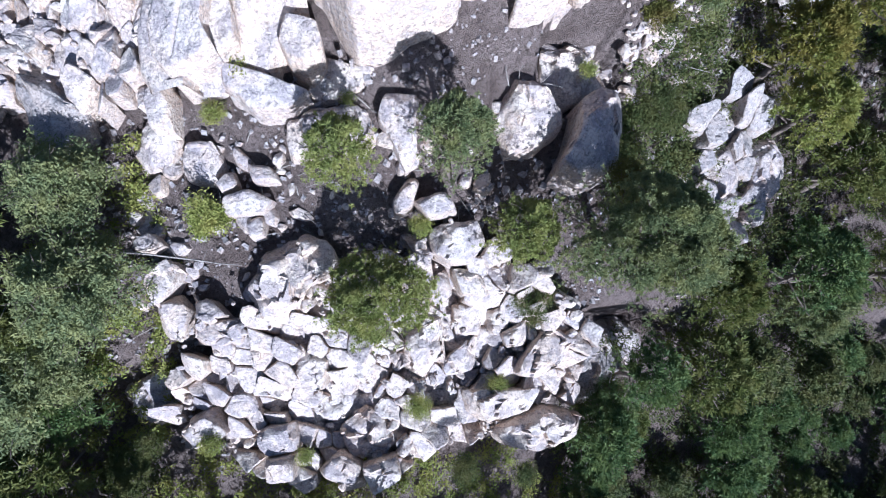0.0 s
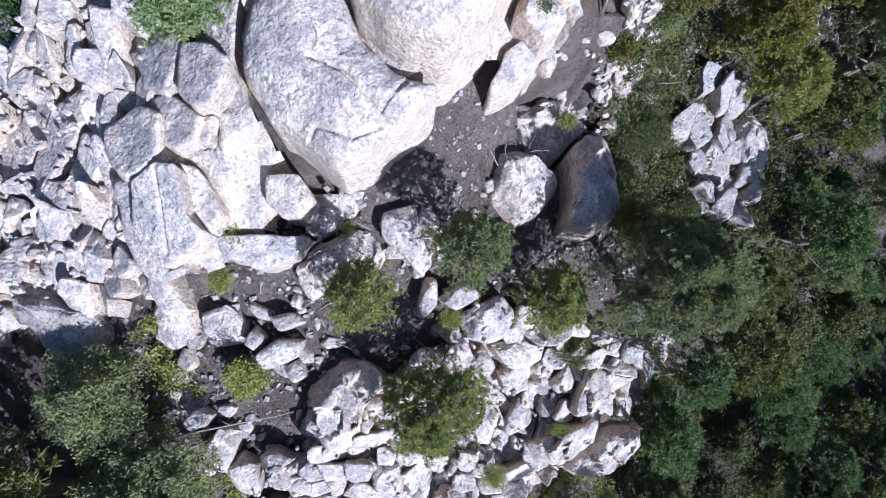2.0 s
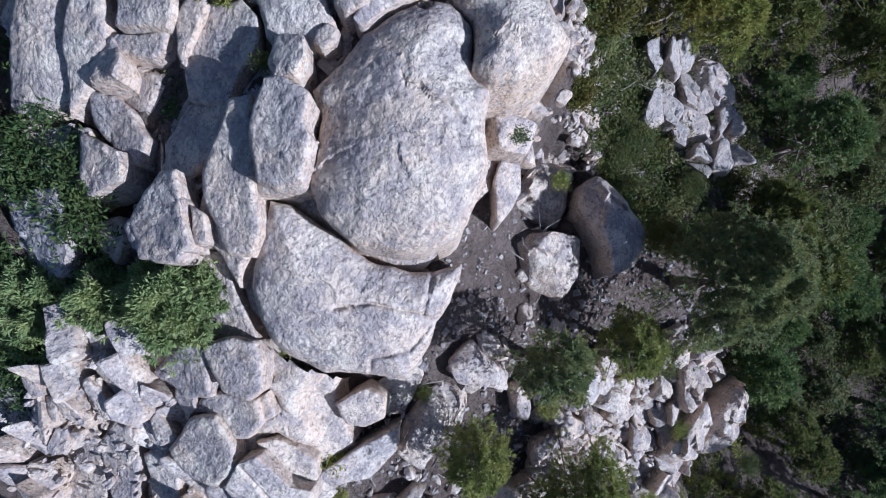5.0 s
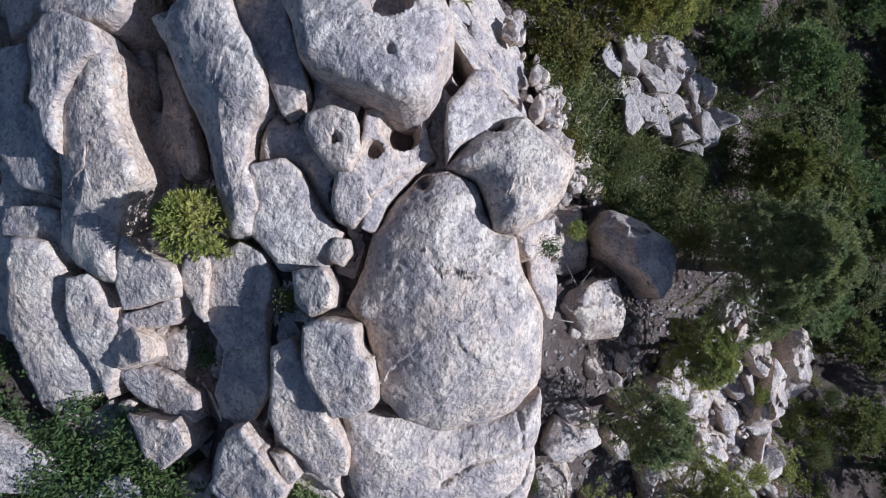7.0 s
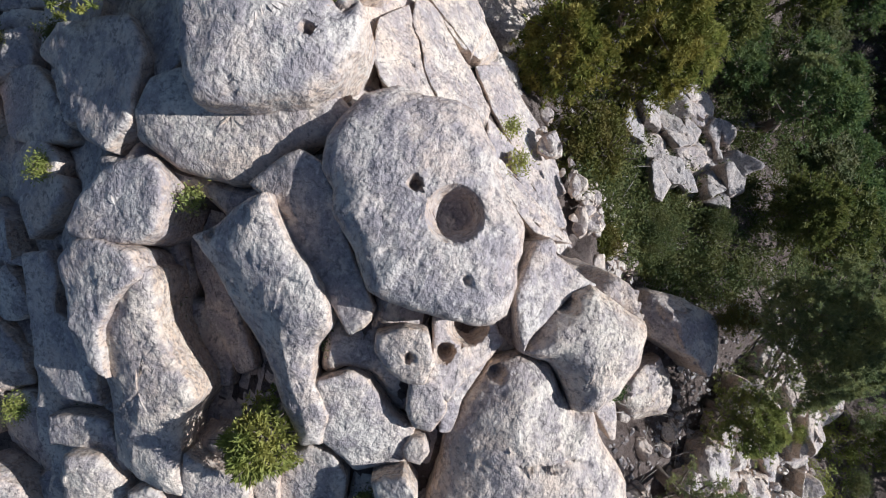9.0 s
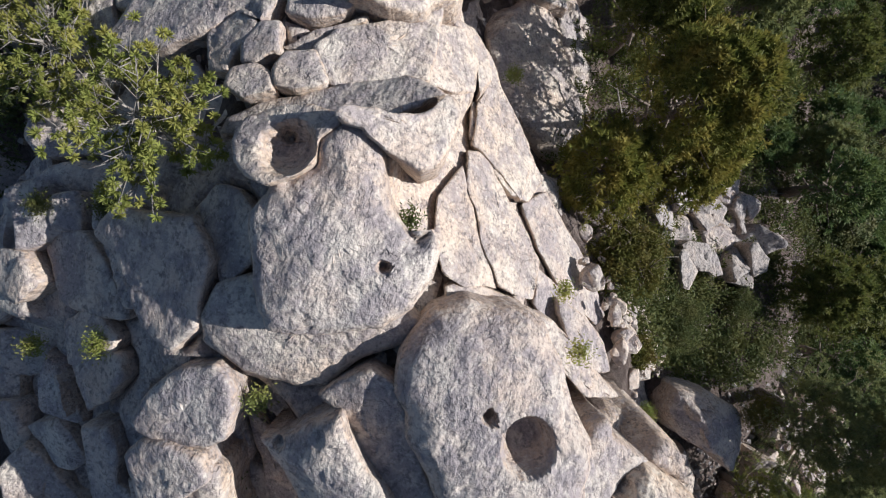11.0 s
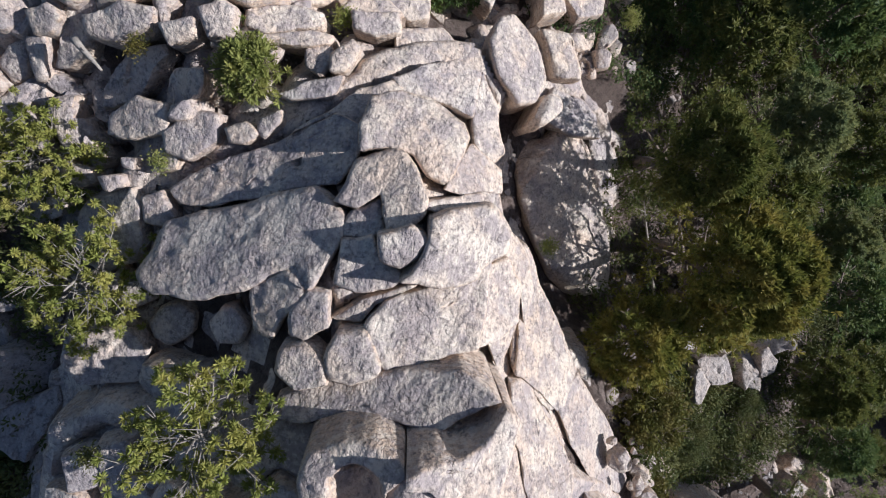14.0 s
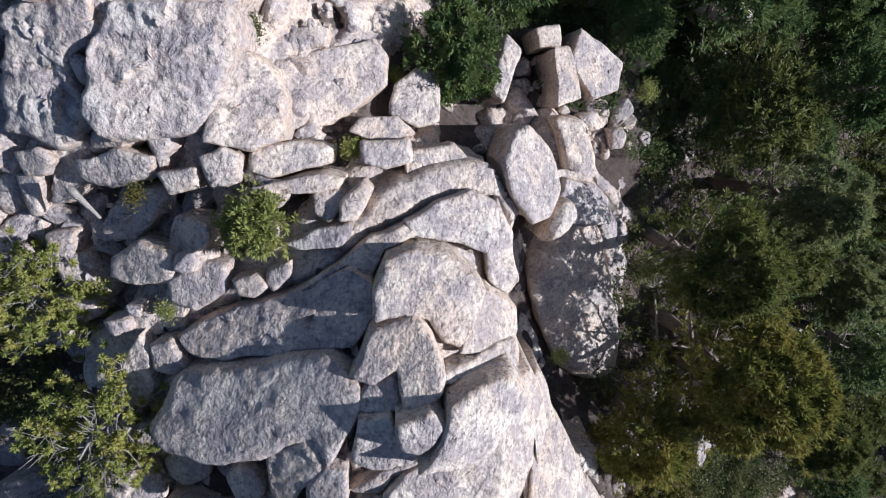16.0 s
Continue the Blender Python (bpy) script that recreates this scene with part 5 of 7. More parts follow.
boulder([(5.32, 10.68), (7.56, 10.98), (8.35, 9.81), (6.95, 9.07), (6.04, 8.60), (5.45, 9.51)], 4.02, 2.52, round_off=0.18, box=0.45, facets=7, lean=(-0.30, 0.42), chip=0.45)
boulder([(-5.14, 3.01), (-4.59, 4.04), (-3.60, 4.35), (-2.57, 3.81), (-2.16, 2.97), (-3.34, 2.17), (-3.51, 1.17), (-3.87, 0.39), (-4.67, 1.00), (-5.48, 2.01)], 2.64, 0.64, round_off=0.18, box=0.45, facets=7, chip=1.1, lean=(0.04, 0.26))
boulder([(-3.82, 7.58), (-3.25, 8.21), (-2.02, 8.33), (-0.86, 8.17), (-0.52, 7.33), (-1.30, 6.76), (-2.49, 6.75), (-3.72, 6.55)], 4.49, 2.49, round_off=0.18, box=0.45, facets=7, lean=(0.02, 0.42), chip=0.45)
boulder([(-0.63, 8.18), (0.55, 8.42), (0.71, 6.73), (0.32, 6.11), (-0.25, 7.14)], 4.52, 2.92, round_off=0.18, box=0.45, facets=7, lean=(0.09, 0.42), chip=0.45)
boulder([(-0.18, 5.25), (0.43, 6.10), (0.78, 5.89), (0.52, 5.04), (-0.09, 4.72)], 3.39, 2.19, round_off=0.18, box=0.45, facets=7, lean=(0.02, 0.37), chip=0.45)
boulder([(0.62, 5.23), (1.75, 5.44), (2.14, 4.80), (1.11, 4.60)], 3.46, 2.46, round_off=0.18, box=0.45, facets=7, lean=(0.05, 0.38), chip=0.45)
boulder([(1.16, 4.37), (2.86, 4.62), (3.30, 3.93), (2.79, 3.07), (1.96, 3.04), (1.24, 3.52)], 2.76, 1.16, round_off=0.18, box=0.45, facets=7, lean=(-0.01, 0.42), chip=0.45)
boulder([(-9.70, 7.71), (-8.89, 8.16), (-7.91, 7.95), (-7.58, 7.42), (-8.09, 6.56), (-8.93, 6.45), (-9.45, 6.97)], 3.27, 1.77, round_off=0.18, box=0.45, facets=7, lean=(0.41, 0.42), chip=0.45)
boulder([(-8.46, 8.43), (-8.08, 9.17), (-7.63, 8.86), (-7.67, 7.53), (-8.28, 7.43)], 4.52, 3.02, round_off=0.18, box=0.45, facets=7, lean=(0.40, 0.42), chip=0.45)
boulder([(-7.44, 7.28), (-6.48, 7.29), (-6.14, 6.54), (-6.59, 5.91), (-7.55, 6.12)], 3.31, 2.11, round_off=0.18, box=0.45, facets=7, lean=(0.06, 0.36), chip=0.45)
boulder([(-5.28, 6.43), (-4.41, 6.33), (-4.20, 5.91), (-5.06, 5.85)], 3.56, 2.76, round_off=0.18, box=0.45, facets=7, chip=0.45)
boulder([(-6.38, 5.90), (-5.83, 6.32), (-5.65, 5.80), (-6.16, 5.48)], 3.29, 2.49, round_off=0.18, box=0.45, facets=7, chip=0.45)
boulder([(-6.28, 5.30), (-5.24, 5.61), (-4.45, 5.30), (-4.82, 4.79), (-6.05, 4.73)], 3.26, 2.26, round_off=0.18, box=0.45, facets=7, lean=(0.03, 0.24), chip=0.45)
boulder([(-5.39, 4.58), (-4.82, 4.74), (-4.79, 4.06), (-5.27, 3.96)], 2.85, 2.05, round_off=0.18, box=0.45, facets=7, chip=0.45)
boulder([(-9.70, 5.05), (-9.22, 5.11), (-9.22, 4.63), (-9.56, 4.57)], 2.33, 1.73, round_off=0.18, box=0.45, facets=7, chip=0.45)
boulder([(-9.30, 3.92), (-8.66, 4.18), (-8.31, 3.81), (-8.70, 3.51), (-9.23, 3.62)], 2.74, 1.94, round_off=0.18, box=0.45, facets=7, chip=1.1)
boulder([(-9.05, 2.70), (-8.15, 3.29), (-7.77, 2.88), (-8.24, 2.08), (-8.67, 1.60), (-9.09, 2.00)], 2.30, 1.10, round_off=0.18, box=0.45, facets=7, chip=1.1, lean=(0.23, 0.42))
boulder([(-8.85, 1.64), (-8.11, 2.14), (-7.57, 1.51), (-7.79, 0.51), (-8.56, 0.53)], 1.75, 0.55, round_off=0.18, box=0.45, facets=7, chip=1.1, lean=(0.18, 0.42))
boulder([(-7.38, 1.79), (-6.81, 1.88), (-6.18, 1.26), (-7.25, 1.19)], 1.98, 0.98, round_off=0.18, box=0.45, facets=7, chip=1.1)
boulder([(-7.47, 1.01), (-6.10, 1.28), (-5.50, 1.16), (-5.85, 0.26), (-7.42, 0.30)], 1.67, 0.47, round_off=0.18, box=0.45, facets=7, chip=1.1, lean=(0.15, 0.42))
boulder([(-13.34, 9.86), (-12.65, 10.32), (-11.74, 9.02), (-10.86, 8.60), (-10.85, 7.75), (-11.66, 6.80), (-12.37, 6.69), (-12.96, 7.72)], 3.46, 0.46, mat=GRANITE_GREY, round_off=0.18, box=0.45, facets=7, lean=(0.15, 0.41), chip=0.45)
boulder([(-11.04, -1.11), (-10.06, -0.27), (-8.49, -0.98), (-8.64, -1.85), (-9.63, -2.76), (-11.04, -2.18)], -0.61, -2.41, round_off=0.18, box=0.45, facets=7, chip=1.1, lean=(0.17, 0.42))
boulder([(-8.04, -2.39), (-7.04, -2.02), (-6.56, -3.07), (-7.75, -3.61), (-8.39, -3.19)], 0.17, -1.33, round_off=0.18, box=0.45, facets=7, chip=1.1, lean=(0.08, 0.42))
boulder([(-2.52, -3.25), (-1.37, -2.29), (-0.32, -3.34), (-0.67, -4.64), (-2.05, -4.36)], -1.12, -2.62, round_off=0.18, box=0.45, facets=7, chip=1.1, lean=(-0.07, 0.42))
boulder([(-4.19, -0.62), (-3.47, -0.02), (-2.72, -0.46), (-2.91, -1.49), (-3.95, -1.65)], 0.93, -0.57, round_off=0.18, box=0.45, facets=7, chip=1.1, lean=(-0.08, 0.42))
boulder([(-5.19, -1.85), (-3.99, -2.81), (-2.36, -1.73), (-1.40, -0.69), (-1.16, -2.00), (-2.34, -3.56), (-3.51, -3.51)], -1.64, -3.14, round_off=0.18, box=0.45, facets=7, chip=1.1, lean=(-0.11, 0.42))
boulder([(-2.38, -0.49), (-1.28, -0.08), (-0.72, -0.76), (-1.49, -1.38)], 0.25, -0.95, round_off=0.18, box=0.45, facets=7, chip=1.1, lean=(-0.20, 0.42))
boulder([(-5.39, -2.95), (-4.12, -2.80), (-3.98, -3.83), (-5.13, -3.98), (-5.46, -3.56)], -0.07, -1.27, round_off=0.18, box=0.45, facets=7, chip=1.1, lean=(-0.07, 0.42))
boulder([(-5.14, -4.09), (-4.19, -4.04), (-4.16, -4.95), (-5.10, -5.00)], -0.14, -1.14, round_off=0.18, box=0.45, facets=7, chip=1.1, lean=(-0.09, 0.42))
boulder([(-3.32, -4.83), (-2.45, -4.03), (-1.55, -4.71), (-1.99, -5.52)], -0.71, -1.91, round_off=0.18, box=0.45, facets=7, chip=1.1, lean=(-0.10, 0.42))
boulder([(-1.54, -4.68), (-0.21, -4.32), (0.01, -5.17), (-1.10, -5.74)], -0.57, -1.77, round_off=0.18, box=0.45, facets=7, chip=1.1, lean=(-0.06, 0.42))
boulder([(0.96, 2.33), (1.87, 2.98), (2.06, 1.97), (1.38, 1.55)], 1.43, 0.23, round_off=0.18, box=0.45, facets=7, chip=1.1, lean=(-0.13, 0.42))
boulder([(2.05, 2.91), (3.14, 2.79), (3.54, 1.90), (2.45, 1.93)], 1.82, 0.62, round_off=0.18, box=0.45, facets=7, chip=1.1, lean=(-0.13, 0.42))
boulder([(0.30, 0.54), (1.69, 1.19), (1.87, -0.62), (1.17, -1.37), (0.17, -0.79)], 0.28, -1.32, round_off=0.18, box=0.45, facets=7, chip=1.1, lean=(-0.16, 0.42))
boulder([(1.69, -0.63), (2.90, 0.25), (3.33, -0.91), (1.91, -1.20)], -0.30, -1.70, round_off=0.18, box=0.45, facets=7, chip=1.1, lean=(-0.15, 0.42))
boulder([(2.17, 1.63), (3.58, 1.83), (3.29, 0.46), (2.36, 0.37)], 0.32, -1.08, round_off=0.18, box=0.45, facets=7, chip=1.1, lean=(-0.17, 0.42))
boulder([(3.55, 1.36), (4.50, 1.46), (4.58, 0.76), (3.74, 0.44)], 0.36, -0.84, round_off=0.18, box=0.45, facets=7, chip=1.1, lean=(-0.22, 0.42))
boulder([(4.23, 0.43), (5.21, 0.98), (5.66, 0.63), (5.14, -0.05), (4.43, -0.14)], 0.28, -1.02, round_off=0.18, box=0.45, facets=7, chip=1.1, lean=(-0.24, 0.42))
boulder([(4.95, -0.71), (5.86, 0.62), (6.57, 0.48), (7.38, 0.12), (6.71, -0.77), (5.72, -1.40), (4.80, -1.26)], 0.46, -1.34, round_off=0.18, box=0.45, facets=7, chip=1.1, lean=(-0.23, 0.42))
boulder([(8.21, 0.95), (10.21, 1.17), (12.09, 0.04), (10.44, -2.02), (8.70, -2.97), (8.06, -0.90)], -2.57, -4.37, mat=GRANITE_GREY, round_off=0.18, box=0.45, facets=7, chip=1.1, lean=(-0.17, 0.42))
boulder([(4.13, -3.57), (6.17, -2.72), (8.15, -3.27), (8.06, -4.20), (6.04, -4.57), (4.33, -4.26)], -1.31, -2.91, round_off=0.18, box=0.45, facets=7, chip=1.1, lean=(-0.17, 0.42))
boulder([(2.59, -1.79), (4.48, -1.86), (5.91, -1.91), (5.37, -2.79), (3.47, -3.15), (2.79, -2.69)], -0.30, -1.90, round_off=0.18, box=0.45, facets=7, chip=1.1, lean=(-0.18, 0.42))
boulder([(13.46, 8.20), (14.17, 8.53), (14.88, 7.17), (14.45, 6.14), (13.35, 6.52)], 1.39, -0.01, round_off=0.18, box=0.45, facets=7, lean=(0.03, 0.30), chip=0.45)
boulder([(15.73, 8.69), (16.67, 9.39), (17.70, 8.17), (17.77, 7.08), (17.06, 6.16), (15.65, 6.55)], 0.99, -0.61, round_off=0.18, box=0.45, facets=7, lean=(-0.42, 0.24), chip=0.45)
boulder([(13.63, 9.35), (14.83, 9.50), (14.54, 8.44), (13.74, 8.30)], 1.73, 0.53, round_off=0.18, box=0.45, facets=7, lean=(-0.02, 0.10), chip=0.45)
boulder([(12.36, 7.36), (13.20, 7.89), (13.02, 6.60), (11.88, 6.60)], 1.46, 0.46, round_off=0.18, box=0.45, facets=7, lean=(-0.02, 0.28), chip=0.45)
boulder([(15.55, 5.63), (16.73, 6.16), (16.39, 4.97), (15.56, 4.85)], 0.45, -0.55, round_off=0.18, box=0.45, facets=7, lean=(-0.27, 0.40), chip=0.45)
boulder([(-0.33, 8.47), (0.73, 8.38), (0.57, 7.02), (0.12, 6.64), (-0.64, 7.77)], 4.85, 3.35, round_off=0.18, box=0.45, facets=7, lean=(0.08, 0.42), chip=0.45)
boulder([(16.69, 31.43), (16.68, 30.96), (16.10, 30.95), (16.13, 31.36)], 6.86, 5.86, round_off=0.2, facets=5, chip=0.45)
boulder([(16.09, 31.49), (16.38, 30.72), (15.85, 30.24), (15.41, 31.00)], 6.89, 5.89, round_off=0.2, facets=5, chip=0.45)
boulder([(16.24, 32.46), (16.07, 32.04), (15.32, 31.48), (15.27, 31.95)], 6.65, 5.65, round_off=0.2, facets=5, chip=0.45)


build_ground()

# ---- bedrock of the outcrop and the packed talus below it ----
jointed_rock("bedrock", "grey granite bedrock split by joints into steps", [(-2.6, 13), (-3.4, 16.8), (-3, 21.5), (0, 27), (5, 31), (10, 30.5), (13.5, 29), (17, 27.6), (20.5, 25.6), (22.5, 23), (20, 20), (17.2, 17.4), (14, 15.8), (11.3, 14.2), (9, 12.5), (6.3, 11.2), (2.8, 11.2), (-1, 10.4)], 0.45, 2.1, 0.4, 0.0, GRANITE, turn=20, longer=1.7, step=0.12)
jointed_rock("block_slope", "slope of granite bedrock between small lit blocks", [(-15.5, 8.8), (-15.5, 14), (-12.5, 16.2), (-9.5, 17.6), (-6, 17.2), (-3.5, 14.6), (-3, 12), (-2.5, 9.6), (-6, 8.2)], 0.55, 0.62, 0.3, 0.0, GRANITE, turn=65, longer=1.5, step=0.12, off=6.2)
jointed_rock("lower_bedrock", "fractured granite shelf under the cliff foot", [(16.5, 16.8), (19.8, 19.3), (22.4, 22.6), (24.4, 21), (23, 17.2), (20.8, 14.4), (17.8, 13.8), (15.5, 15)], 0.45, 0.9, 0.6, 0.1, GRANITE, turn=70, longer=1.4, step=0.16)
jointed_rock("talus", "packed heap of pale angular granite rubble", [(-6.5, -4.5), (-7.2, 0.5), (-5, 3.2), (-1, 3.2), (2, 4.6), (5.6, 3.2), (8.4, 0.2), (7.6, -3.2), (2, -3.6), (-1, -5.5)], 0.75, 0.75, 0.4, 0.15, GRANITE, turn=-15, longer=1.15, step=0.14, off=4.3)
# the heap's grey is partly half shade under the trees, put into the colour
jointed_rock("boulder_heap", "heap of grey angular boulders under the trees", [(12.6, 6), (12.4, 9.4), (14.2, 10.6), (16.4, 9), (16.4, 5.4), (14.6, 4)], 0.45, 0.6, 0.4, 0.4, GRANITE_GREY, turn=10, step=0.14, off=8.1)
jointed_rock("ledge_rubble", "shelving ledges and stones beside the outcrop", [(15.5, 28), (20, 26), (24, 24), (27, 22), (29, 26), (27, 33), (20, 36), (13, 34), (12, 30.5)], 0.35, 0.7, 0.5, 0.25, GRANITE, turn=-20, longer=2.0, step=0.14, off=2.2)

def cell_polygon(centre, others, reach):
    """The part of a square round a centre that lies nearer to it than to its neighbours."""
    poly = [(centre[0] + sx * reach, centre[1] + sy * reach) for sx, sy in ((-1, -1), (1, -1), (1, 1), (-1, 1))]
    for o in others:
        mx, my, nx, ny = (centre[0] + o[0]) / 2, (centre[1] + o[1]) / 2, o[0] - centre[0], o[1] - centre[1]
        side = [(p[0] - mx) * nx + (p[1] - my) * ny for p in poly]
        cut = []
        for k, p in enumerate(poly):
            q, a, b = poly[(k + 1) % len(poly)], side[k], side[(k + 1) % len(poly)]
            if a <= 0:
                cut.append(p)
            if a * b < 0:
                f = a / (a - b)
                cut.append((p[0] + (q[0] - p[0]) * f, p[1] + (q[1] - p[1]) * f))
        poly = cut
        if len(poly) < 3:
            return []
    return poly


def packed_stones(region, gap, seed, lift, relief, label, group, turn=0.0, longer=1.0, mat=None, tilt=0.3, keep=1.0, rounding=(0.04, 0.16)):
    """Stones that lie close together over a region, each in its own cell, round the boulders that stand there."""
    rng = random.Random(seed)
    ct, st = math.cos(radians(turn)), math.sin(radians(turn))
    rot = [(x * ct + y * st, -x * st + y * ct) for x, y in region]
    x0, x1 = min(p[0] for p in rot) - gap, max(p[0] for p in rot) + gap
    y0, y1 = min(p[1] for p in rot) - gap, max(p[1] for p in rot) + gap
    sites = []
    j = 0
    y = y0
    while y < y1:
        x = x0 + (j % 2) * 0.5 * gap * longer
        while x < x1:
            if rng.random() < 0.74:
                sites.append(((x + rng.uniform(-0.42, 0.42) * gap * longer) / longer, y + rng.uniform(-0.42, 0.42) * gap))
            x += gap * longer
        y += gap
        j += 1
    taken = list(FOOTPRINTS)
    for s in sites:
        wx, wy = s[0] * longer * ct - s[1] * st, s[0] * longer * st + s[1] * ct
        draw = rng.random()
        if not inside(wx, wy, region) or draw > keep:
            continue
        if any(f[5] + 0.5 < wx < f[6] - 0.5 and f[7] + 0.5 < wy < f[8] - 0.5 and inside(wx, wy, f[0]) for f in taken):
            continue
        near = [o for o in sites if o is not s and abs(o[0] - s[0]) < 3 * gap and abs(o[1] - s[1]) < 3 * gap]
        cell = cell_polygon(s, near, 0.95 * gap)
        if len(cell) < 3:
            continue
        fill = rng.uniform(0.88, 1.04)
        foot = []
        for a, b in cell:
            a, b = (s[0] + (a - s[0]) * fill) * longer, s[1] + (b - s[1]) * fill
            foot.append((a * ct - b * st, a * st + b * ct))
        size = max(max(p[0] for p in foot) - min(p[0] for p in foot), max(p[1] for p in foot) - min(p[1] for p in foot))
        slope = ((ground_z(wx + 0.5, wy) - ground_z(wx - 0.5, wy)), (ground_z(wx, wy + 0.5) - ground_z(wx, wy - 0.5)))
        lean = tuple(min(max(g, -0.5), 0.5) + rng.gauss(0, tilt) for g in slope)
        z = ground_z(wx, wy) + lift + relief * rng.uniform(-0.5, 0.5) * min(1.0, size)
        block(foot, z, lean=lean, r=rng.uniform(*rounding) * min(size, 1.2), thick=0.9, warp=0.13, step=0.1, parent=None, name="stone", label=label, mat=mat, group=group, rim_sharp=34, tight=0.12)


# these two sets of slabs use darker granite to paint in the hollows' shade
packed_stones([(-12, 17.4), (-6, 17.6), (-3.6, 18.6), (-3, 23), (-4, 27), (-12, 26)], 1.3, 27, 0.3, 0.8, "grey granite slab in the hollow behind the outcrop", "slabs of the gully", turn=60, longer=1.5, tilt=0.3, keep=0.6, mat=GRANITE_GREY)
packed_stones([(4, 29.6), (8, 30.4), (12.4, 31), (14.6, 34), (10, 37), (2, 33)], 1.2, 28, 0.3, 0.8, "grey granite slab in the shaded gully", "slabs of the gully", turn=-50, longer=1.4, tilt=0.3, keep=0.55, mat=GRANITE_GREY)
packed_stones([(9.4, 23.8), (12.6, 25.2), (14.2, 27.6), (12, 30.5), (8, 29.8), (4.4, 29), (3.4, 27), (6, 25.6)], 1.05, 25, 0.75, 0.7, "grey granite slab in the shaded gully", "slabs of the gully", turn=-60, longer=1.4, tilt=0.3)
packed_stones([(-2.6, 17.6), (-0.4, 18.6), (0.3, 23.6), (3.2, 26.4), (1, 27.4), (-2, 25), (-3.4, 21)], 1.0, 26, 0.75, 0.6, "grey granite slab at the outcrop edge", "slabs of the gully", turn=60, longer=1.5, tilt=0.25)
packed_stones([(-14.5, 8.6), (-14.5, 14), (-12.5, 16.2), (-9.5, 17.4), (-6, 17), (-4.6, 14.6), (-4.6, 12.5), (-7.4, 8.8), (-10, 8.4)], 0.52, 21, 1.2, 0.8, "small angular pale granite block packed on the slope", "blocks of the slope", turn=68, longer=1.6, tilt=0.42)
packed_stones([(-9, -3.6), (-8.4, 0.6), (-5, 2.6), (-1, 3.2), (2, 4.6), (5.6, 3.0), (8.6, 0.2), (8.2, -3.2), (2, -4.2), (-1, -5.6), (-5, -5.4)], 0.64, 22, 1.2, 1.0, "angular pale granite block in the packed talus", "blocks of the talus", turn=-25, longer=1.3, tilt=0.42, rounding=(0.04, 0.14))
# grey stones, toned down further by colour for the half shade they lie in
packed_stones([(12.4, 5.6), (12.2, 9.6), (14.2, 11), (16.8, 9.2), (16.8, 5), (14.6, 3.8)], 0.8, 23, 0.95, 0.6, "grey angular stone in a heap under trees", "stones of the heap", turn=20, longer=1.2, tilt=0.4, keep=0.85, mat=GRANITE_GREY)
packed_stones([(15.5, 28.4), (19, 26.8), (22.4, 26.6), (24, 29), (22, 33), (17, 34), (13.5, 32), (13.4, 30)], 0.62, 24, 0.85, 0.5, "pale shelving stone between the ledges", "stones of the ledges", turn=-24, longer=2.3, tilt=0.2, keep=0.7, rounding=(0.1, 0.22))

# ---- loose stones ----
def stone_shapes(count):
    shapes = []
    for k in range(count):
        rng = random.Random(900 + k)
        n = rng.randint(5, 7)
        foot = []
        for i in range(n):
            a = math.tau * (i + rng.uniform(-0.3, 0.3)) / n
            r = rng.uniform(0.36, 0.58)
            foot.append((math.cos(a) * r * rng.choice((1.0, 1.35)), math.sin(a) * r))
        v, f = rock_mesh(foot, rng.uniform(0.26, 0.5), -0.22, (rng.uniform(-0.2, 0.2), rng.uniform(-0.2, 0.2)), seed=70 + k, facets=6, rough=0.04, fine=0.3)
        me = bpy.data.meshes.new("stone")
        me.from_pydata(v, [], f)
        me.materials.append(GRANITE)
        me.polygons.foreach_set("use_smooth", [True] * len(me.polygons))
        me.set_sharp_from_angle(angle=radians(34))
        shapes.append(me)
    return shapes


STONES = stone_shapes(12)


def strew(region, count, small, large, seed, lift=0.0, label="angular pale granite stone lying on the slope", joined=""):
    heap_v, heap_f = [], []
    rng = random.Random(seed)
    x0, x1 = min(p[0] for p in region), max(p[0] for p in region)
    y0, y1 = min(p[1] for p in region), max(p[1] for p in region)
    made = 0
    while made < count:
        x, y = rng.uniform(x0, x1), rng.uniform(y0, y1)
        if not inside(x, y, region):
            continue
        me = rng.choice(STONES)
        s = small + (large - small) * rng.random() ** 2.2
        m = Matrix.LocRotScale((x, y, under_rocks(x, y, ground_z(x, y), False) + lift + 0.05 * s), Euler((rng.uniform(-0.4, 0.4), rng.uniform(-0.4, 0.4), rng.uniform(0, 6.3))), (s, s * rng.uniform(0.7, 1.0), s * rng.uniform(0.7, 1.1)))
        made += 1
        if joined:
            n = len(heap_v)
            heap_v += [tuple(m @ v.co) for v in me.vertices]
            heap_f += [tuple(i + n for i in p.vertices) for p in me.polygons]
            continue
        ob = new("stone", me)
        ob.matrix_world = m
        tagged(ob, label, "stone", "stones strewn on the slope")
    if joined:
        tagged(link_mesh(joined, heap_v, heap_f, GRANITE, sharp=34), label, "rubble", kind="stuff")


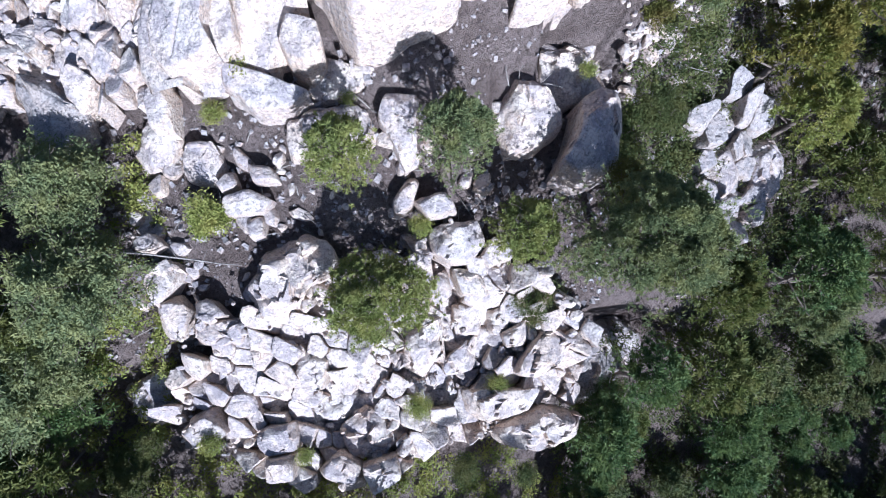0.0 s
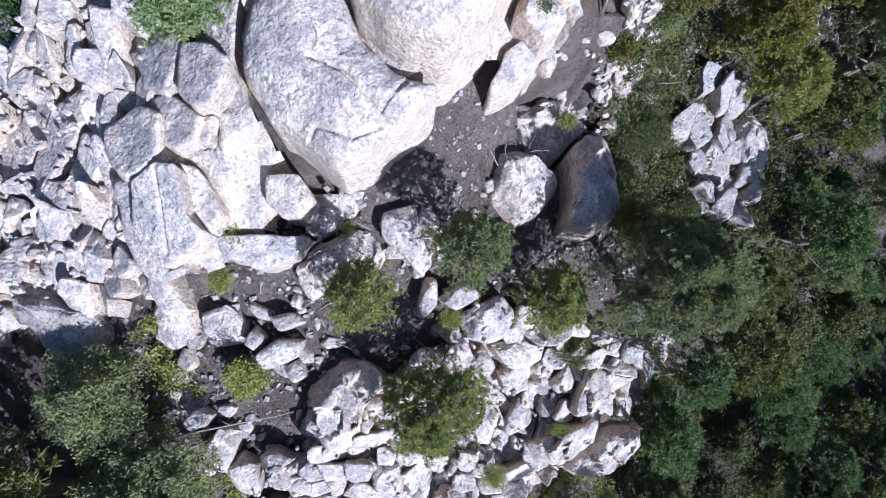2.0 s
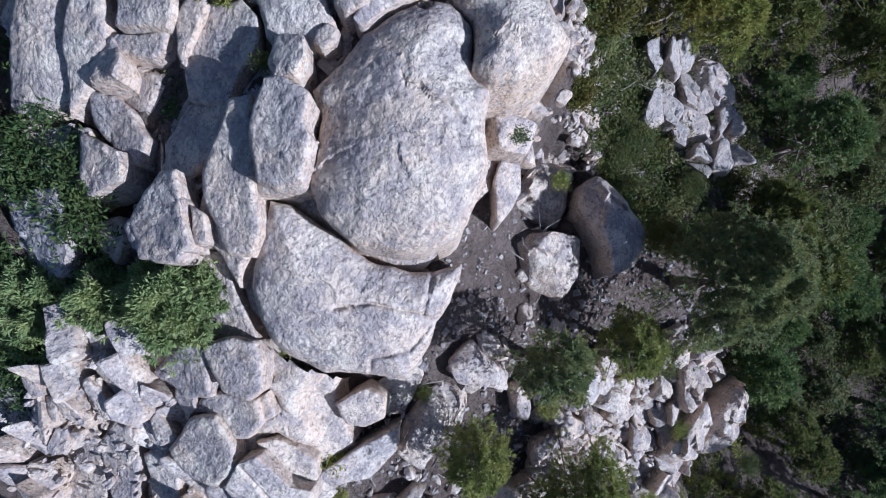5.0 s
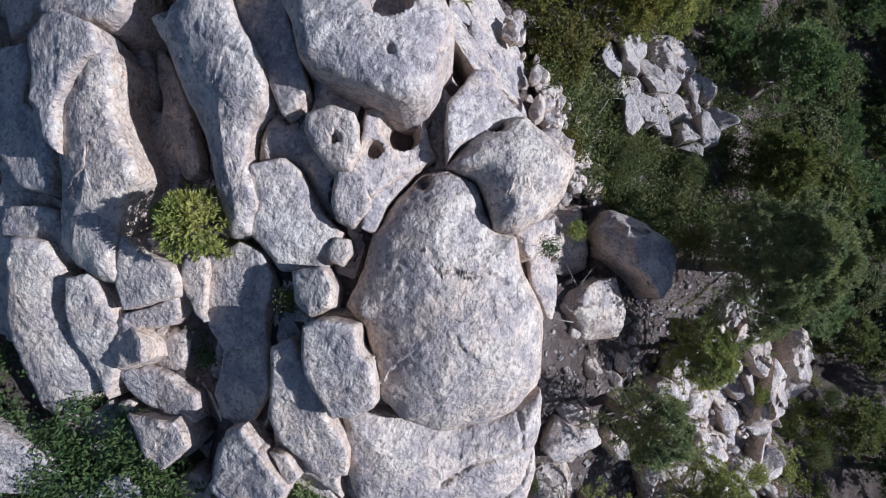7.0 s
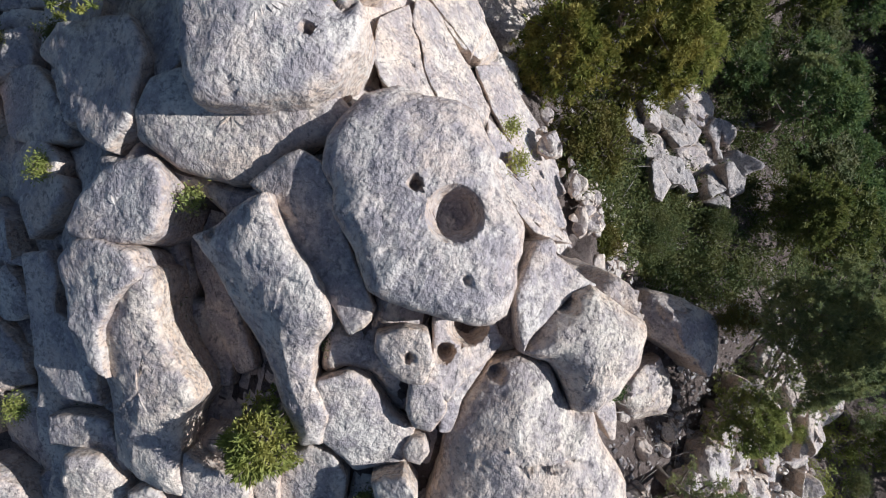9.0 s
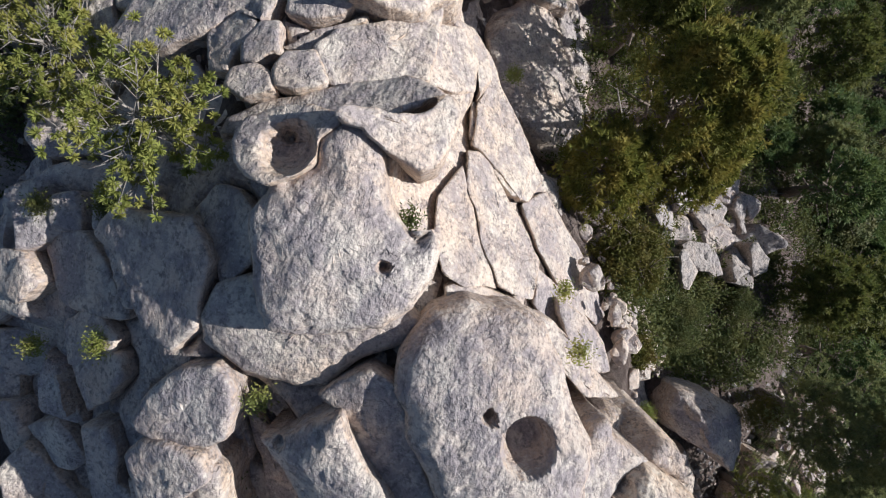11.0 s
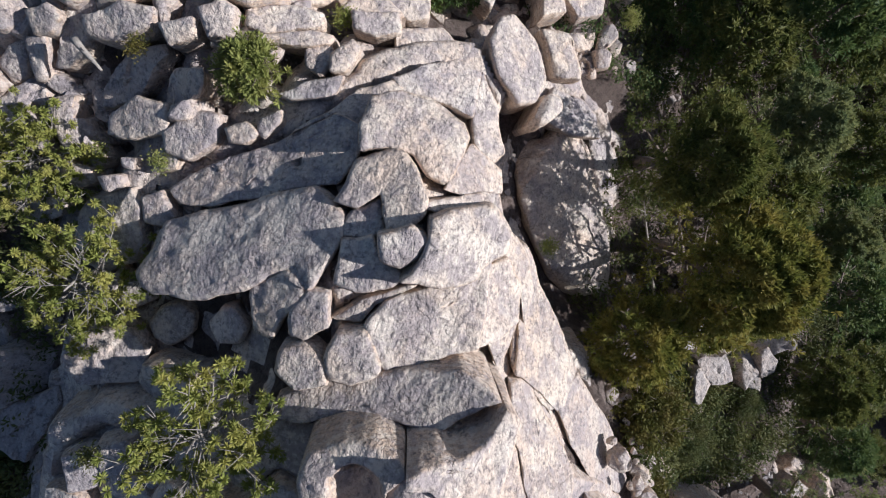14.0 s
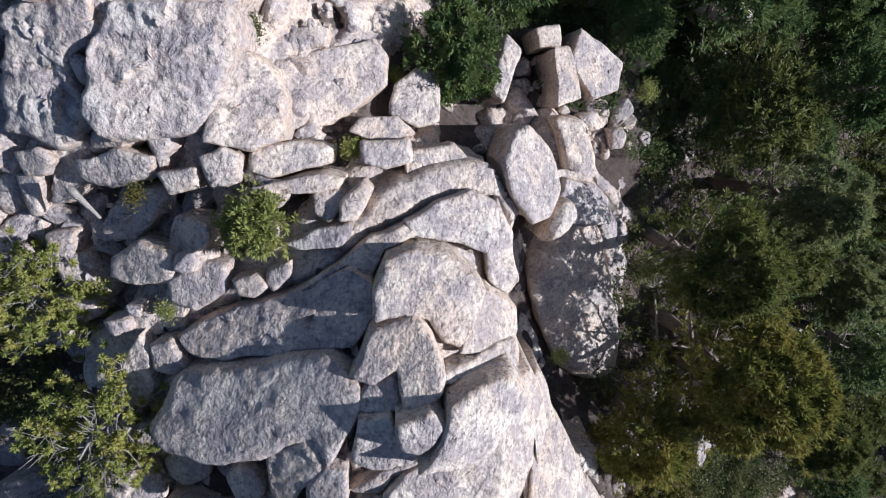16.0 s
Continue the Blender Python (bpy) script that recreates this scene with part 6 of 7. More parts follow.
strew([(-8.6, -3.6), (-8, 0.6), (-5, 2.6), (-1, 3.2), (2, 4.6), (5.6, 3.0), (8.2, 0.2), (7.8, -3.2), (2, -4.2), (-1, -5.4), (-5, -5.2)], 420, 0.14, 0.6, 15, 1.2, "small pale angular chips on the talus", "talus_chips")
strew([(-14.5, 8.8), (-14.5, 14), (-12.5, 16), (-9.5, 17), (-6, 16.5), (-4.6, 14.6), (-7.4, 9), (-10, 8.6)], 260, 0.12, 0.45, 16, 1.15, "small pale angular chips on the block slope", "slope_chips")
strew([(-10, 2), (-10, 7.5), (-2, 8), (3, 9), (6, 7), (3, 4.5), (-2, 3.5), (-6, 1)], 95, 0.25, 0.9, 6)
strew([(13, 29), (19, 26.5), (24, 24.5), (26, 30), (20, 33), (14, 32)], 200, 0.25, 0.9, 8, 0.45, "loose pale stones between the ledges", "rubble")
strew([(23, 15), (30, 14), (32, 22), (25, 24), (22.5, 19)], 50, 0.2, 1.0, 9, 0.0, "grey stones on the shaded forest floor", "forest_rubble")
strew([(8, 9), (10, 13), (13, 14), (12, 9), (10, 6), (7, 7)], 140, 0.12, 0.6, 10, 0.0, "small grey stones below the outcrop", "scree")


strew([(7.6, 9.6), (8.8, 13), (12.2, 15), (12.8, 13.4), (10.4, 11), (8.6, 9.2)], 70, 0.2, 0.8, 12, 0.0, "pale stone lying against the outcrop foot", "foot_rubble")


strew([(5.6, 10.2), (5.8, 11.8), (7.5, 12), (9.6, 10.6), (9.2, 9.2), (7, 9.6)], 50, 0.25, 0.8, 13, 0.0, "grey stone lying in the shade of the outcrop", "shaded_rubble")
strew([(21, 21), (22.5, 24), (24.5, 22), (25, 17), (23, 15.5), (22, 18)], 60, 0.3, 1.0, 14, 0.0, "grey stone below the ledges", "lower_rubble")


# ---- trees and bushes ----
def grow(x, y, radius, top, label, base=None, **kw):
    z0 = ground_z(x, y) if base is None else base
    return tree(x, y, radius, max(top - z0, 0.5), label, base=base, **kw)


grow(1.75, 6.2, 1.25, 8.3, "dense blue-green young pine among pale boulders", mat=GREY_GREEN, seed=11, density=3.4, tuft=0.13)
grow(-1.85, 6.0, 1.15, 7.2, "young green pine growing beside a boulder", seed=12, density=3.0, tuft=0.13)
grow(-0.7, 1.7, 1.75, 5.4, "broad green pine over the boulder field", seed=13, density=2.4, stretch=1.15, turn=20, tuft=0.13)
grow(4.5, 3.9, 1.35, 5.2, "yellow-green pine beside a larger tree", seed=14, density=3.0, tuft=0.13)
grow(8.3, 3.3, 2.35, 7.6, "large dense grey-green tree on the talus", mat=GREY_GREEN, seed=15, density=2.6, tuft=0.13, needles=16, flat=0.5, stretch=1.25, turn=-15)
grow(11.7, 24.7, 1.45, 12.6, "open pine with yellow-green needle tufts on the outcrop", seed=16, density=1.5, mat=SCRUB, tuft=0.2, needles=22, bare=True)
grow(12.9, 28.9, 1.5, 9.8, "pine with bright needle tufts beside the outcrop", seed=17, density=1.7, mat=SCRUB, tuft=0.2, needles=22, bare=True)
grow(15.0, 31.6, 1.6, 7.6, "pine with bright needle tufts among stones", seed=37, density=1.7, mat=SCRUB, tuft=0.2, needles=22, bare=True)
grow(2.8, 19.0, 0.8, 12.1, "small yellow-green pine rooted in a rock cleft", seed=19, density=2.0, mat=SCRUB, base=9.6)
grow(-3.8, 15.2, 1.45, 9.4, "feathery green pine leaning over grey slabs", mat=PALE_PINE, seed=20, density=2.4, base=6.6, tuft=0.19)
grow(-5.1, 16.8, 1.2, 8.8, "feathery green pine between two others over grey slabs", mat=PALE_PINE, seed=41, density=2.2, base=5.8, tuft=0.19)
grow(-6.3, 18.2, 1.9, 8.0, "feathery green pine beside grey slabs", mat=PALE_PINE, seed=21, density=2.2, base=5.0, stretch=1.2, turn=160, tuft=0.19)
grow(18.6, 26.5, 0.85, 9.1, "small round green pine among the ledges", seed=22, density=1.8)
grow(-11.4, 5.6, 1.7, 4.6, "dark grey-green oak at the foot of rocks", kind="leafy", mat=GREY_GREEN, seed=23, density=2.0)
grow(-10.6, 2.0, 2.1, 4.6, "olive oak crown over the boulder field", kind="leafy", mat=GREY_GREEN, seed=24, density=2.0)
grow(-12.8, -0.8, 2.2, 4.2, "olive oak crown beside the boulder field", kind="leafy", mat=GREY_GREEN, seed=25, density=2.0)
# the wood below the cliff
grow(17.2, 12.4, 2.4, 9.4, "tall yellow-green pine below the cliff", mat=GOLD_PINE, seed=26, density=1.25, tuft=0.2, needles=13, flat=0.5)
grow(14.4, 14.3, 1.7, 8.0, "olive-brown pine crown below the cliff", mat=GOLD_PINE, seed=27, density=1.25, tuft=0.2, needles=13, flat=0.5)
grow(20.2, 13.9, 2.0, 8.1, "dense green tree beside the cliff", mat=OLIVE_PINE, seed=28, density=1.25, tuft=0.2, needles=13, flat=0.5)
grow(12.0, 12.8, 1.3, 6.8, "yellow-green shrub tree at the cliff foot", kind="leafy", mat=GOLD, seed=29, density=2.0)
grow(15.7, 11.0, 1.6, 6.5, "yellow-green pine below the cliff", mat=GOLD_PINE, seed=30, density=1.3, tuft=0.2, needles=13, flat=0.5)
grow(22.9, 9.4, 1.9, 5.2, "dark green tree in the wood", mat=GREY_GREEN, seed=31, density=1.2, tuft=0.2, needles=13, flat=0.5)
grow(17.5, 9.3, 1.6, 4.4, "thin grey-green tree in the wood", mat=SCRUB, seed=32, density=1.0, tuft=0.2, needles=13, flat=0.5)
grow(13.3, 2.0, 1.7, 3.0, "bright green tree beside the boulder heap", mat=OLIVE_PINE, seed=33, density=1.3, tuft=0.2, needles=13, flat=0.5)
grow(19.6, 1.5, 2.0, 0.2, "olive tree deep in the wood", mat=GREY_GREEN, seed=34, density=1.2, tuft=0.2, needles=13, flat=0.5)
grow(10.2, 9.1, 1.0, 3.6, "brown-green thorny bush below the outcrop", kind="bush", mat=OAK, seed=35, density=2.2)
grow(9.2, 11.4, 0.6, 4.8, "round yellow-green bush against the rock foot", kind="bush", mat=GOLD, seed=36, density=3.0)
grow(-6.7, 4.7, 0.8, 4.2, "pale yellow-green bush on sandy soil", kind="bush", mat=SCRUB, seed=38, density=2.5)
grow(-5.1, 9.2, 0.6, 5.6, "green bush growing in a rock gap", kind="bush", mat=SCRUB, seed=39, density=2.5)
grow(0.0, 18.6, 0.75, 9.6, "dark green bush in a cleft between slabs", kind="bush", mat=DARK_LEAF, seed=40, density=3.0, base=8.4)

# more trees of the wood, from four patterns
PATTERNS = [
    tree(24, 3, 2.0, 6.0, "olive-green pine in the dense wood", mat=OLIVE_PINE, seed=51, density=0.62, tuft=0.25, needles=10, flat=0.5),
    tree(16, -4, 1.8, 4.6, "dark green pine in the dense wood", mat=DARK_PINE, seed=52, density=0.65, tuft=0.25, needles=10, flat=0.5),
    tree(27, 9, 1.7, 7.0, "dark blue-green pine in the dense wood", mat=DARK_PINE, seed=53, density=0.65, tuft=0.25, needles=10),
    tree(21, -2, 1.7, 4.6, "olive oak in the dense wood", kind="leafy", mat=OAK, seed=54, density=1.1, leaf=0.1, leaves=14),
]


def wood(region, gap, seed, clear=()):
    """Trees a gap or so apart over a region, standing clear of the places given."""
    rng = random.Random(seed)
    x0, x1 = min(p[0] for p in region), max(p[0] for p in region)
    y0, y1 = min(p[1] for p in region), max(p[1] for p in region)
    y = y0
    while y < y1:
        x = x0
        while x < x1:
            px, py = x + rng.uniform(-0.4, 0.4) * gap, y + rng.uniform(-0.4, 0.4) * gap
            x += gap
            pick, s, a = rng.random(), rng.uniform(0.7, 1.2), rng.uniform(0, 360)
            if not inside(px, py, region) or any(math.hypot(px - cx, py - cy) < r for cx, cy, r in clear):
                continue
            k = 0 if pick < 0.36 else 1 if pick < 0.76 else 2 if pick < 0.88 else 3
            made = copy_thing(PATTERNS[k], pose(px, py, ground_z(px, py) - 0.1, 0, 0, a))
            made.scale = (s, s, s * rng.uniform(0.55, 0.85))
        y += gap


CLEAR = [(14.4, 7.4, 3.2), (17.2, 12.4, 2.6), (14.4, 14.3, 2.4), (20.2, 13.9, 2.4), (24, 3, 1.8), (16, -4, 1.8), (27, 9, 1.8), (21, -2, 1.8), (13.3, 2, 1.7), (19.6, 1.5, 2), (22.9, 9.4, 2), (17.5, 9.3, 1.8), (15.7, 11, 2), (8.3, 3.3, 3.4)]
wood([(12, -24), (10, -12), (8.6, -4), (10.5, -1), (13, 0), (16.5, 3), (18, 8), (21, 11), (24, 13), (28, 15), (38, 16), (38, -24)], 2.9, 61, CLEAR)
wood([(-22, -14), (-22, 8), (-13, 4.5), (-10.5, -3), (-8, -6), (2, -7), (9, -6), (9, -14)], 3.0, 62)


# ---- low scrub and litter under the trees ----
def undergrowth(name, label, region, count, seed, mat, size=(0.15, 0.5)):
    rng = random.Random(seed)
    x0, x1 = min(p[0] for p in region), max(p[0] for p in region)
    y0, y1 = min(p[1] for p in region), max(p[1] for p in region)
    verts, faces, made = [], [], 0
    while made < count:
        x, y = rng.uniform(x0, x1), rng.uniform(y0, y1)
        if not inside(x, y, region) or noise.noise(Vector((x, y, seed)) * 0.45) < -0.35:
            continue
        made += 1
        r = rng.uniform(*size)
        for _ in range(int(6 + 14 * r)):
            a, d = rng.uniform(0, math.tau), rng.random() ** 0.5 * r
            at = (x + math.cos(a) * d, y + math.sin(a) * d, ground_z(x, y) + 0.1 + r * rng.uniform(0.2, 1.0))
            v, f = leaf_spray(rng, at, 0.12, 0.085, 8)
            n = len(verts)
            verts += v
            faces += [tuple(i + n for i in q) for q in f]
    tagged(link_mesh(name, verts, faces, mat, smooth=False), label, "undergrowth", kind="stuff")


undergrowth("undergrowth", "low olive scrub under the trees of the wood", [(8, 7), (10, 13.5), (15, 16), (22, 15), (30, 16), (40, 12), (40, -18), (13, -18), (8, -3), (10, 2)], 1700, 71, OAK, (0.25, 0.7))
undergrowth("dry_scrub", "dry olive scrub between the stones", [(8, 8), (10.5, 13), (13, 14), (13, 10), (12, 3), (9, 4)], 190, 72, OAK, (0.2, 0.55))
undergrowth("cleft_scrub", "dark low scrub in the shaded hollow behind the slabs", [(-13, 16.6), (-5, 16.6), (-3, 18), (-1.5, 23), (-4, 27), (-13, 26)], 480, 74, DARK_LEAF, (0.2, 0.6))
undergrowth("gully_scrub", "dark scrub among the stones of the shaded gully", [(4, 29.5), (8, 30.2), (12, 31), (15, 33), (17, 37), (8, 38), (2, 33)], 420, 76, OAK, (0.25, 0.7))
undergrowth("slope_scrub", "dark scrub on the slope beyond the ledges", [(22.5, 14), (24.5, 21), (26, 25), (30, 30), (36, 30), (36, 13)], 330, 75, DARK_LEAF, (0.25, 0.7))
undergrowth("lower_scrub", "low green scrub below the boulder field", [(-13, -8), (-14, 6), (-9, 8), (-8, 3), (-8, -4), (0, -5), (8, -4), (9, -9)], 330, 73, SCRUB)


# ---- dead wood ----
def dead_trunk(start, end, radius, label, seed, stubs=5):
    rng = random.Random(seed)
    a, b = Vector(start), Vector(end)
    path = [a.lerp(b, f) + Vector((rng.gauss(0, 0.03), rng.gauss(0, 0.03), rng.gauss(0, 0.02))) * (b - a).length * 0.2 for f in (0, 0.2, 0.4, 0.6, 0.8, 1.0)]
    log = new("fallen_trunk")
    log.location = a
    v, f = tube([p - a for p in path], [radius * (1.1 - 0.75 * k / 5) for k in range(6)], 8)
    link_mesh("trunk", v, f, DEAD, log)
    for k in range(stubs):
        p = path[0].lerp(path[-1], rng.uniform(0.3, 0.95)) - a
        out = Vector((rng.gauss(0, 1), rng.gauss(0, 1), rng.uniform(0.2, 1))).normalized() * rng.uniform(0.25, 0.7)
        v, f = tube([p, p + out * 0.6, p + out], [radius * 0.3, radius * 0.2, radius * 0.08], 5)
        link_mesh("branch_stub", v, f, DEAD, log)
    return tagged(log, label, "dead tree", "fallen dead trunks")


dead_trunk((15.20, 11.61, 2.20), (18.78, 13.66, 2.60), 0.07, "bleached dead trunk leaning through the wood", 81)
dead_trunk((16.31, 9.76, 1.60), (18.74, 10.75, 3.00), 0.07, "bleached dead trunk fallen against trees", 82)
dead_trunk((-9.58, 3.50, 2.60), (-5.50, 3.00, 2.50), 0.035, "thin bleached branch lying on sandy soil", 83, 7)
dead_trunk((18.17, 30.72, 7.60), (17.65, 30.00, 7.60), 0.09, "short grey log lying between the ledges", 84, 1)
dead_trunk((28.08, 15.06, 0.60), (27.28, 13.05, 0.60), 0.09, "pale dead trunk on the slope above the wood", 85, 2)


# ---- low plants on rock and soil ----
def low_plant(x, y, radius, z, label, mat, tall=0.9, density=3.0, seed=1, name="bush"):
    radius *= 0.5
    return tree(x, y, radius, max(radius * tall, 0.12), label, kind="bush", mat=mat, seed=seed, density=min(density / max(radius, 0.3), 7.0), base=z - 0.15, leaf=0.04, name=name)


low_plant(6.89, 25.28, 0.42, 10.55, "pale yellow-green flowering shrub on rock", SCRUB, seed=101)
low_plant(6.00, 27.42, 0.38, 9.26, "small green shrub in a rock joint", SCRUB, seed=102)
low_plant(7.11, 21.39, 0.23, 11.76, "small bright green plant under an overhang", PINE, seed=103)
low_plant(11.23, 19.51, 0.20, 12.41, "small dark plant in a rock hollow", OAK, seed=105)
low_plant(10.68, 15.64, 0.17, 10.04, "small plant on the cliff edge", SCRUB, seed=106)
low_plant(7.01, 9.78, 0.62, 4.55, "green shrub at the cliff foot", SCRUB, seed=107)
low_plant(9.40, 27.52, 0.33, 10.02, "dull brown shrub in shade", OAK, seed=108)
low_plant(9.82, 25.90, 0.32, 10.43, "dull brown-green shrub in shade", OAK, seed=109)
low_plant(5.26, 18.07, 0.24, 11.58, "dark green plant in a joint of the slab", DARK_LEAF, seed=110)
low_plant(9.58, 15.44, 0.17, 11.46, "small plant on the cliff edge", SCRUB, seed=111)
low_plant(1.08, 25.40, 0.55, 8.94, "green shrub among grey slabs", SCRUB, seed=112)
low_plant(4.78, 21.89, 0.33, 10.57, "dark plant deep in a rock gap", DARK_LEAF, seed=113)
low_plant(2.06, 23.50, 0.31, 9.41, "dark green plant between slabs", DARK_LEAF, seed=114)
low_plant(-2.73, 12.24, 0.15, 8.11, "tiny green plant on the granite dome", SCRUB, seed=115)
low_plant(2.08, 16.58, 0.35, 11.12, "dry twiggy shrub in a rock gap", OAK, seed=116)
low_plant(5.31, 11.48, 0.20, 9.57, "small green plant on a ledge", DARK_LEAF, seed=117)
low_plant(16.42, 17.76, 0.34, 6.46, "green shrub rooted in the lower cliff", PINE, seed=118)
low_plant(15.64, 30.26, 0.39, 7.00, "green shrub among stones", PINE, seed=119)
low_plant(15.95, 28.14, 0.17, 8.18, "small green plant among stones", PINE, seed=120)
low_plant(11.75, 28.93, 0.75, 7.95, "bright green shrub beside the outcrop", PINE, seed=121)
low_plant(20.63, 25.00, 0.40, 7.05, "dry pale shrub on a ledge", SCRUB, seed=122, density=1.2)
low_plant(20.91, 22.65, 0.28, 5.84, "dry tan grass tuft on a ledge", GOLD, seed=123)
low_plant(22.69, 27.89, 0.43, 6.65, "dark green shrub between boulders", OAK, seed=124)
low_plant(24.98, 16.00, 0.69, 1.94, "green shrub on the shaded slope", PINE, seed=125)
low_plant(22.77, 24.49, 0.32, 4.22, "thin green plant beside a boulder", SCRUB, seed=126)
low_plant(18.40, 29.28, 0.24, 7.93, "dry tan grass tuft on soil", GOLD, seed=127)
low_plant(-6.28, 8.06, 0.84, 4.18, "green shrub on reddish soil", SCRUB, seed=128)
low_plant(-1.68, 8.35, 0.30, 4.80, "small green plant under a boulder", PINE, seed=129)
low_plant(0.83, 4.33, 0.87, 2.80, "yellow-green shrub between boulders", SCRUB, seed=130)
low_plant(3.99, -1.61, 0.80, -0.33, "green shrub among rubble", SCRUB, seed=131)
low_plant(0.71, -2.35, 1.09, -0.14, "green shrub in the boulder field", SCRUB, seed=132)
low_plant(-3.72, -4.13, 0.65, -0.54, "small green shrub between stones", SCRUB, seed=133)
low_plant(-9.51, -3.39, 1.02, -0.23, "dark green shrub below boulders", OAK, seed=134)
low_plant(2.47, -4.80, 1.36, -0.34, "grey-brown thorny scrub below boulders", OAK, seed=135)
low_plant(5.17, -5.35, 1.08, -1.21, "grey-brown thorny scrub below the talus", OAK, seed=136)
low_plant(-7.07, -3.40, 0.81, 0.28, "green shrub among low boulders", SCRUB, seed=137)
low_plant(10.93, 11.21, 0.93, 4.00, "green shrub below the outcrop", SCRUB, seed=138)
low_plant(14.64, 10.60, 0.80, 1.59, "green shrub by a fallen trunk", SCRUB, seed=139)
low_plant(10.34, 11.39, 0.70, 3.99, "round yellow-green bush below the nose rock", GOLD, seed=141)
low_plant(10.45, 12.82, 0.71, 6.33, "olive scrub at the cliff foot", OAK, seed=142)
low_plant(14.21, 9.32, 0.52, 1.68, "small green shrub beside grey stones", SCRUB, seed=143)
low_plant(10.32, 8.94, 2.59, 3.14, "olive-brown scrub between rock heap and boulders", OAK, seed=146)
low_plant(9.60, 11.84, 1.37, 4.01, "yellow-green shrub at the outcrop foot", SCRUB, seed=147)
low_plant(11.17, 11.56, 1.38, 4.08, "dull olive shrub on stony soil", OAK, seed=148)
low_plant(14.37, 11.32, 1.45, 2.23, "dull green shrub on stony soil", OAK, seed=149)
low_plant(11.56, 12.15, 1.54, 5.23, "grey-green shrub below the outcrop", GREY_GREEN, seed=150)
low_plant(11.66, 5.56, 1.67, 1.57, "olive scrub on the stony slope", OAK, seed=151)
low_plant(8.11, 5.72, 1.72, 4.27, "yellow-green shrub below the cliff", GOLD, seed=153)
low_plant(5.46, 1.84, 2.49, 0.69, "olive shrub under the trees", OAK, seed=156)
low_plant(9.66, -3.41, 3.59, -3.04, "dark shrub under the trees", DARK_LEAF, seed=157)
low_plant(19.37, 12.89, 1.53, 2.77, "dry brown scrub at the cliff foot", OAK, seed=160)
grow(23.89, 22.98, 1.5, 5.2, "dark green dense tree behind the ledges", mat=DARK_PINE, seed=145, density=1.3, tuft=0.2, needles=13, flat=0.5)


# ---- gravel and litter on the bare soil ----
def gravel(name, label, region, count, seed, mat, size=(0.04, 0.16)):
    rng = random.Random(seed)
    x0, x1 = min(p[0] for p in region), max(p[0] for p in region)
    y0, y1 = min(p[1] for p in region), max(p[1] for p in region)
    verts, faces, made = [], [], 0
    while made < count:
        x, y = rng.uniform(x0, x1), rng.uniform(y0, y1)
        if not inside(x, y, region):
            continue
        made += 1
        s = size[0] + (size[1] - size[0]) * rng.random() ** 2.5
        m = Matrix.LocRotScale((x, y, under_rocks(x, y, ground_z(x, y), False) + noise.fractal(Vector((x, y, 0)) * 0.5, 0.9, 2.1, 4) * 0.16 + s * 0.2), Euler((rng.uniform(0, 6), rng.uniform(0, 6), rng.uniform(0, 6))), (s, s * rng.uniform(0.5, 1), s * rng.uniform(0.4, 0.8)))
        n = len(verts)
        for cx in (-1, 1):
            for cy in (-1, 1):
                for cz in (-1, 1):
                    verts.append(tuple(m @ Vector((cx * rng.uniform(0.6, 1), cy * rng.uniform(0.6, 1), cz * rng.uniform(0.6, 1)))))
        faces += [tuple(n + i for i in q) for q in ((0, 1, 3, 2), (4, 6, 7, 5), (0, 4, 5, 1), (2, 3, 7, 6), (0, 2, 6, 4), (1, 5, 7, 3))]
    tagged(link_mesh(name, verts, faces, mat, smooth=False), label, "gravel", kind="stuff")


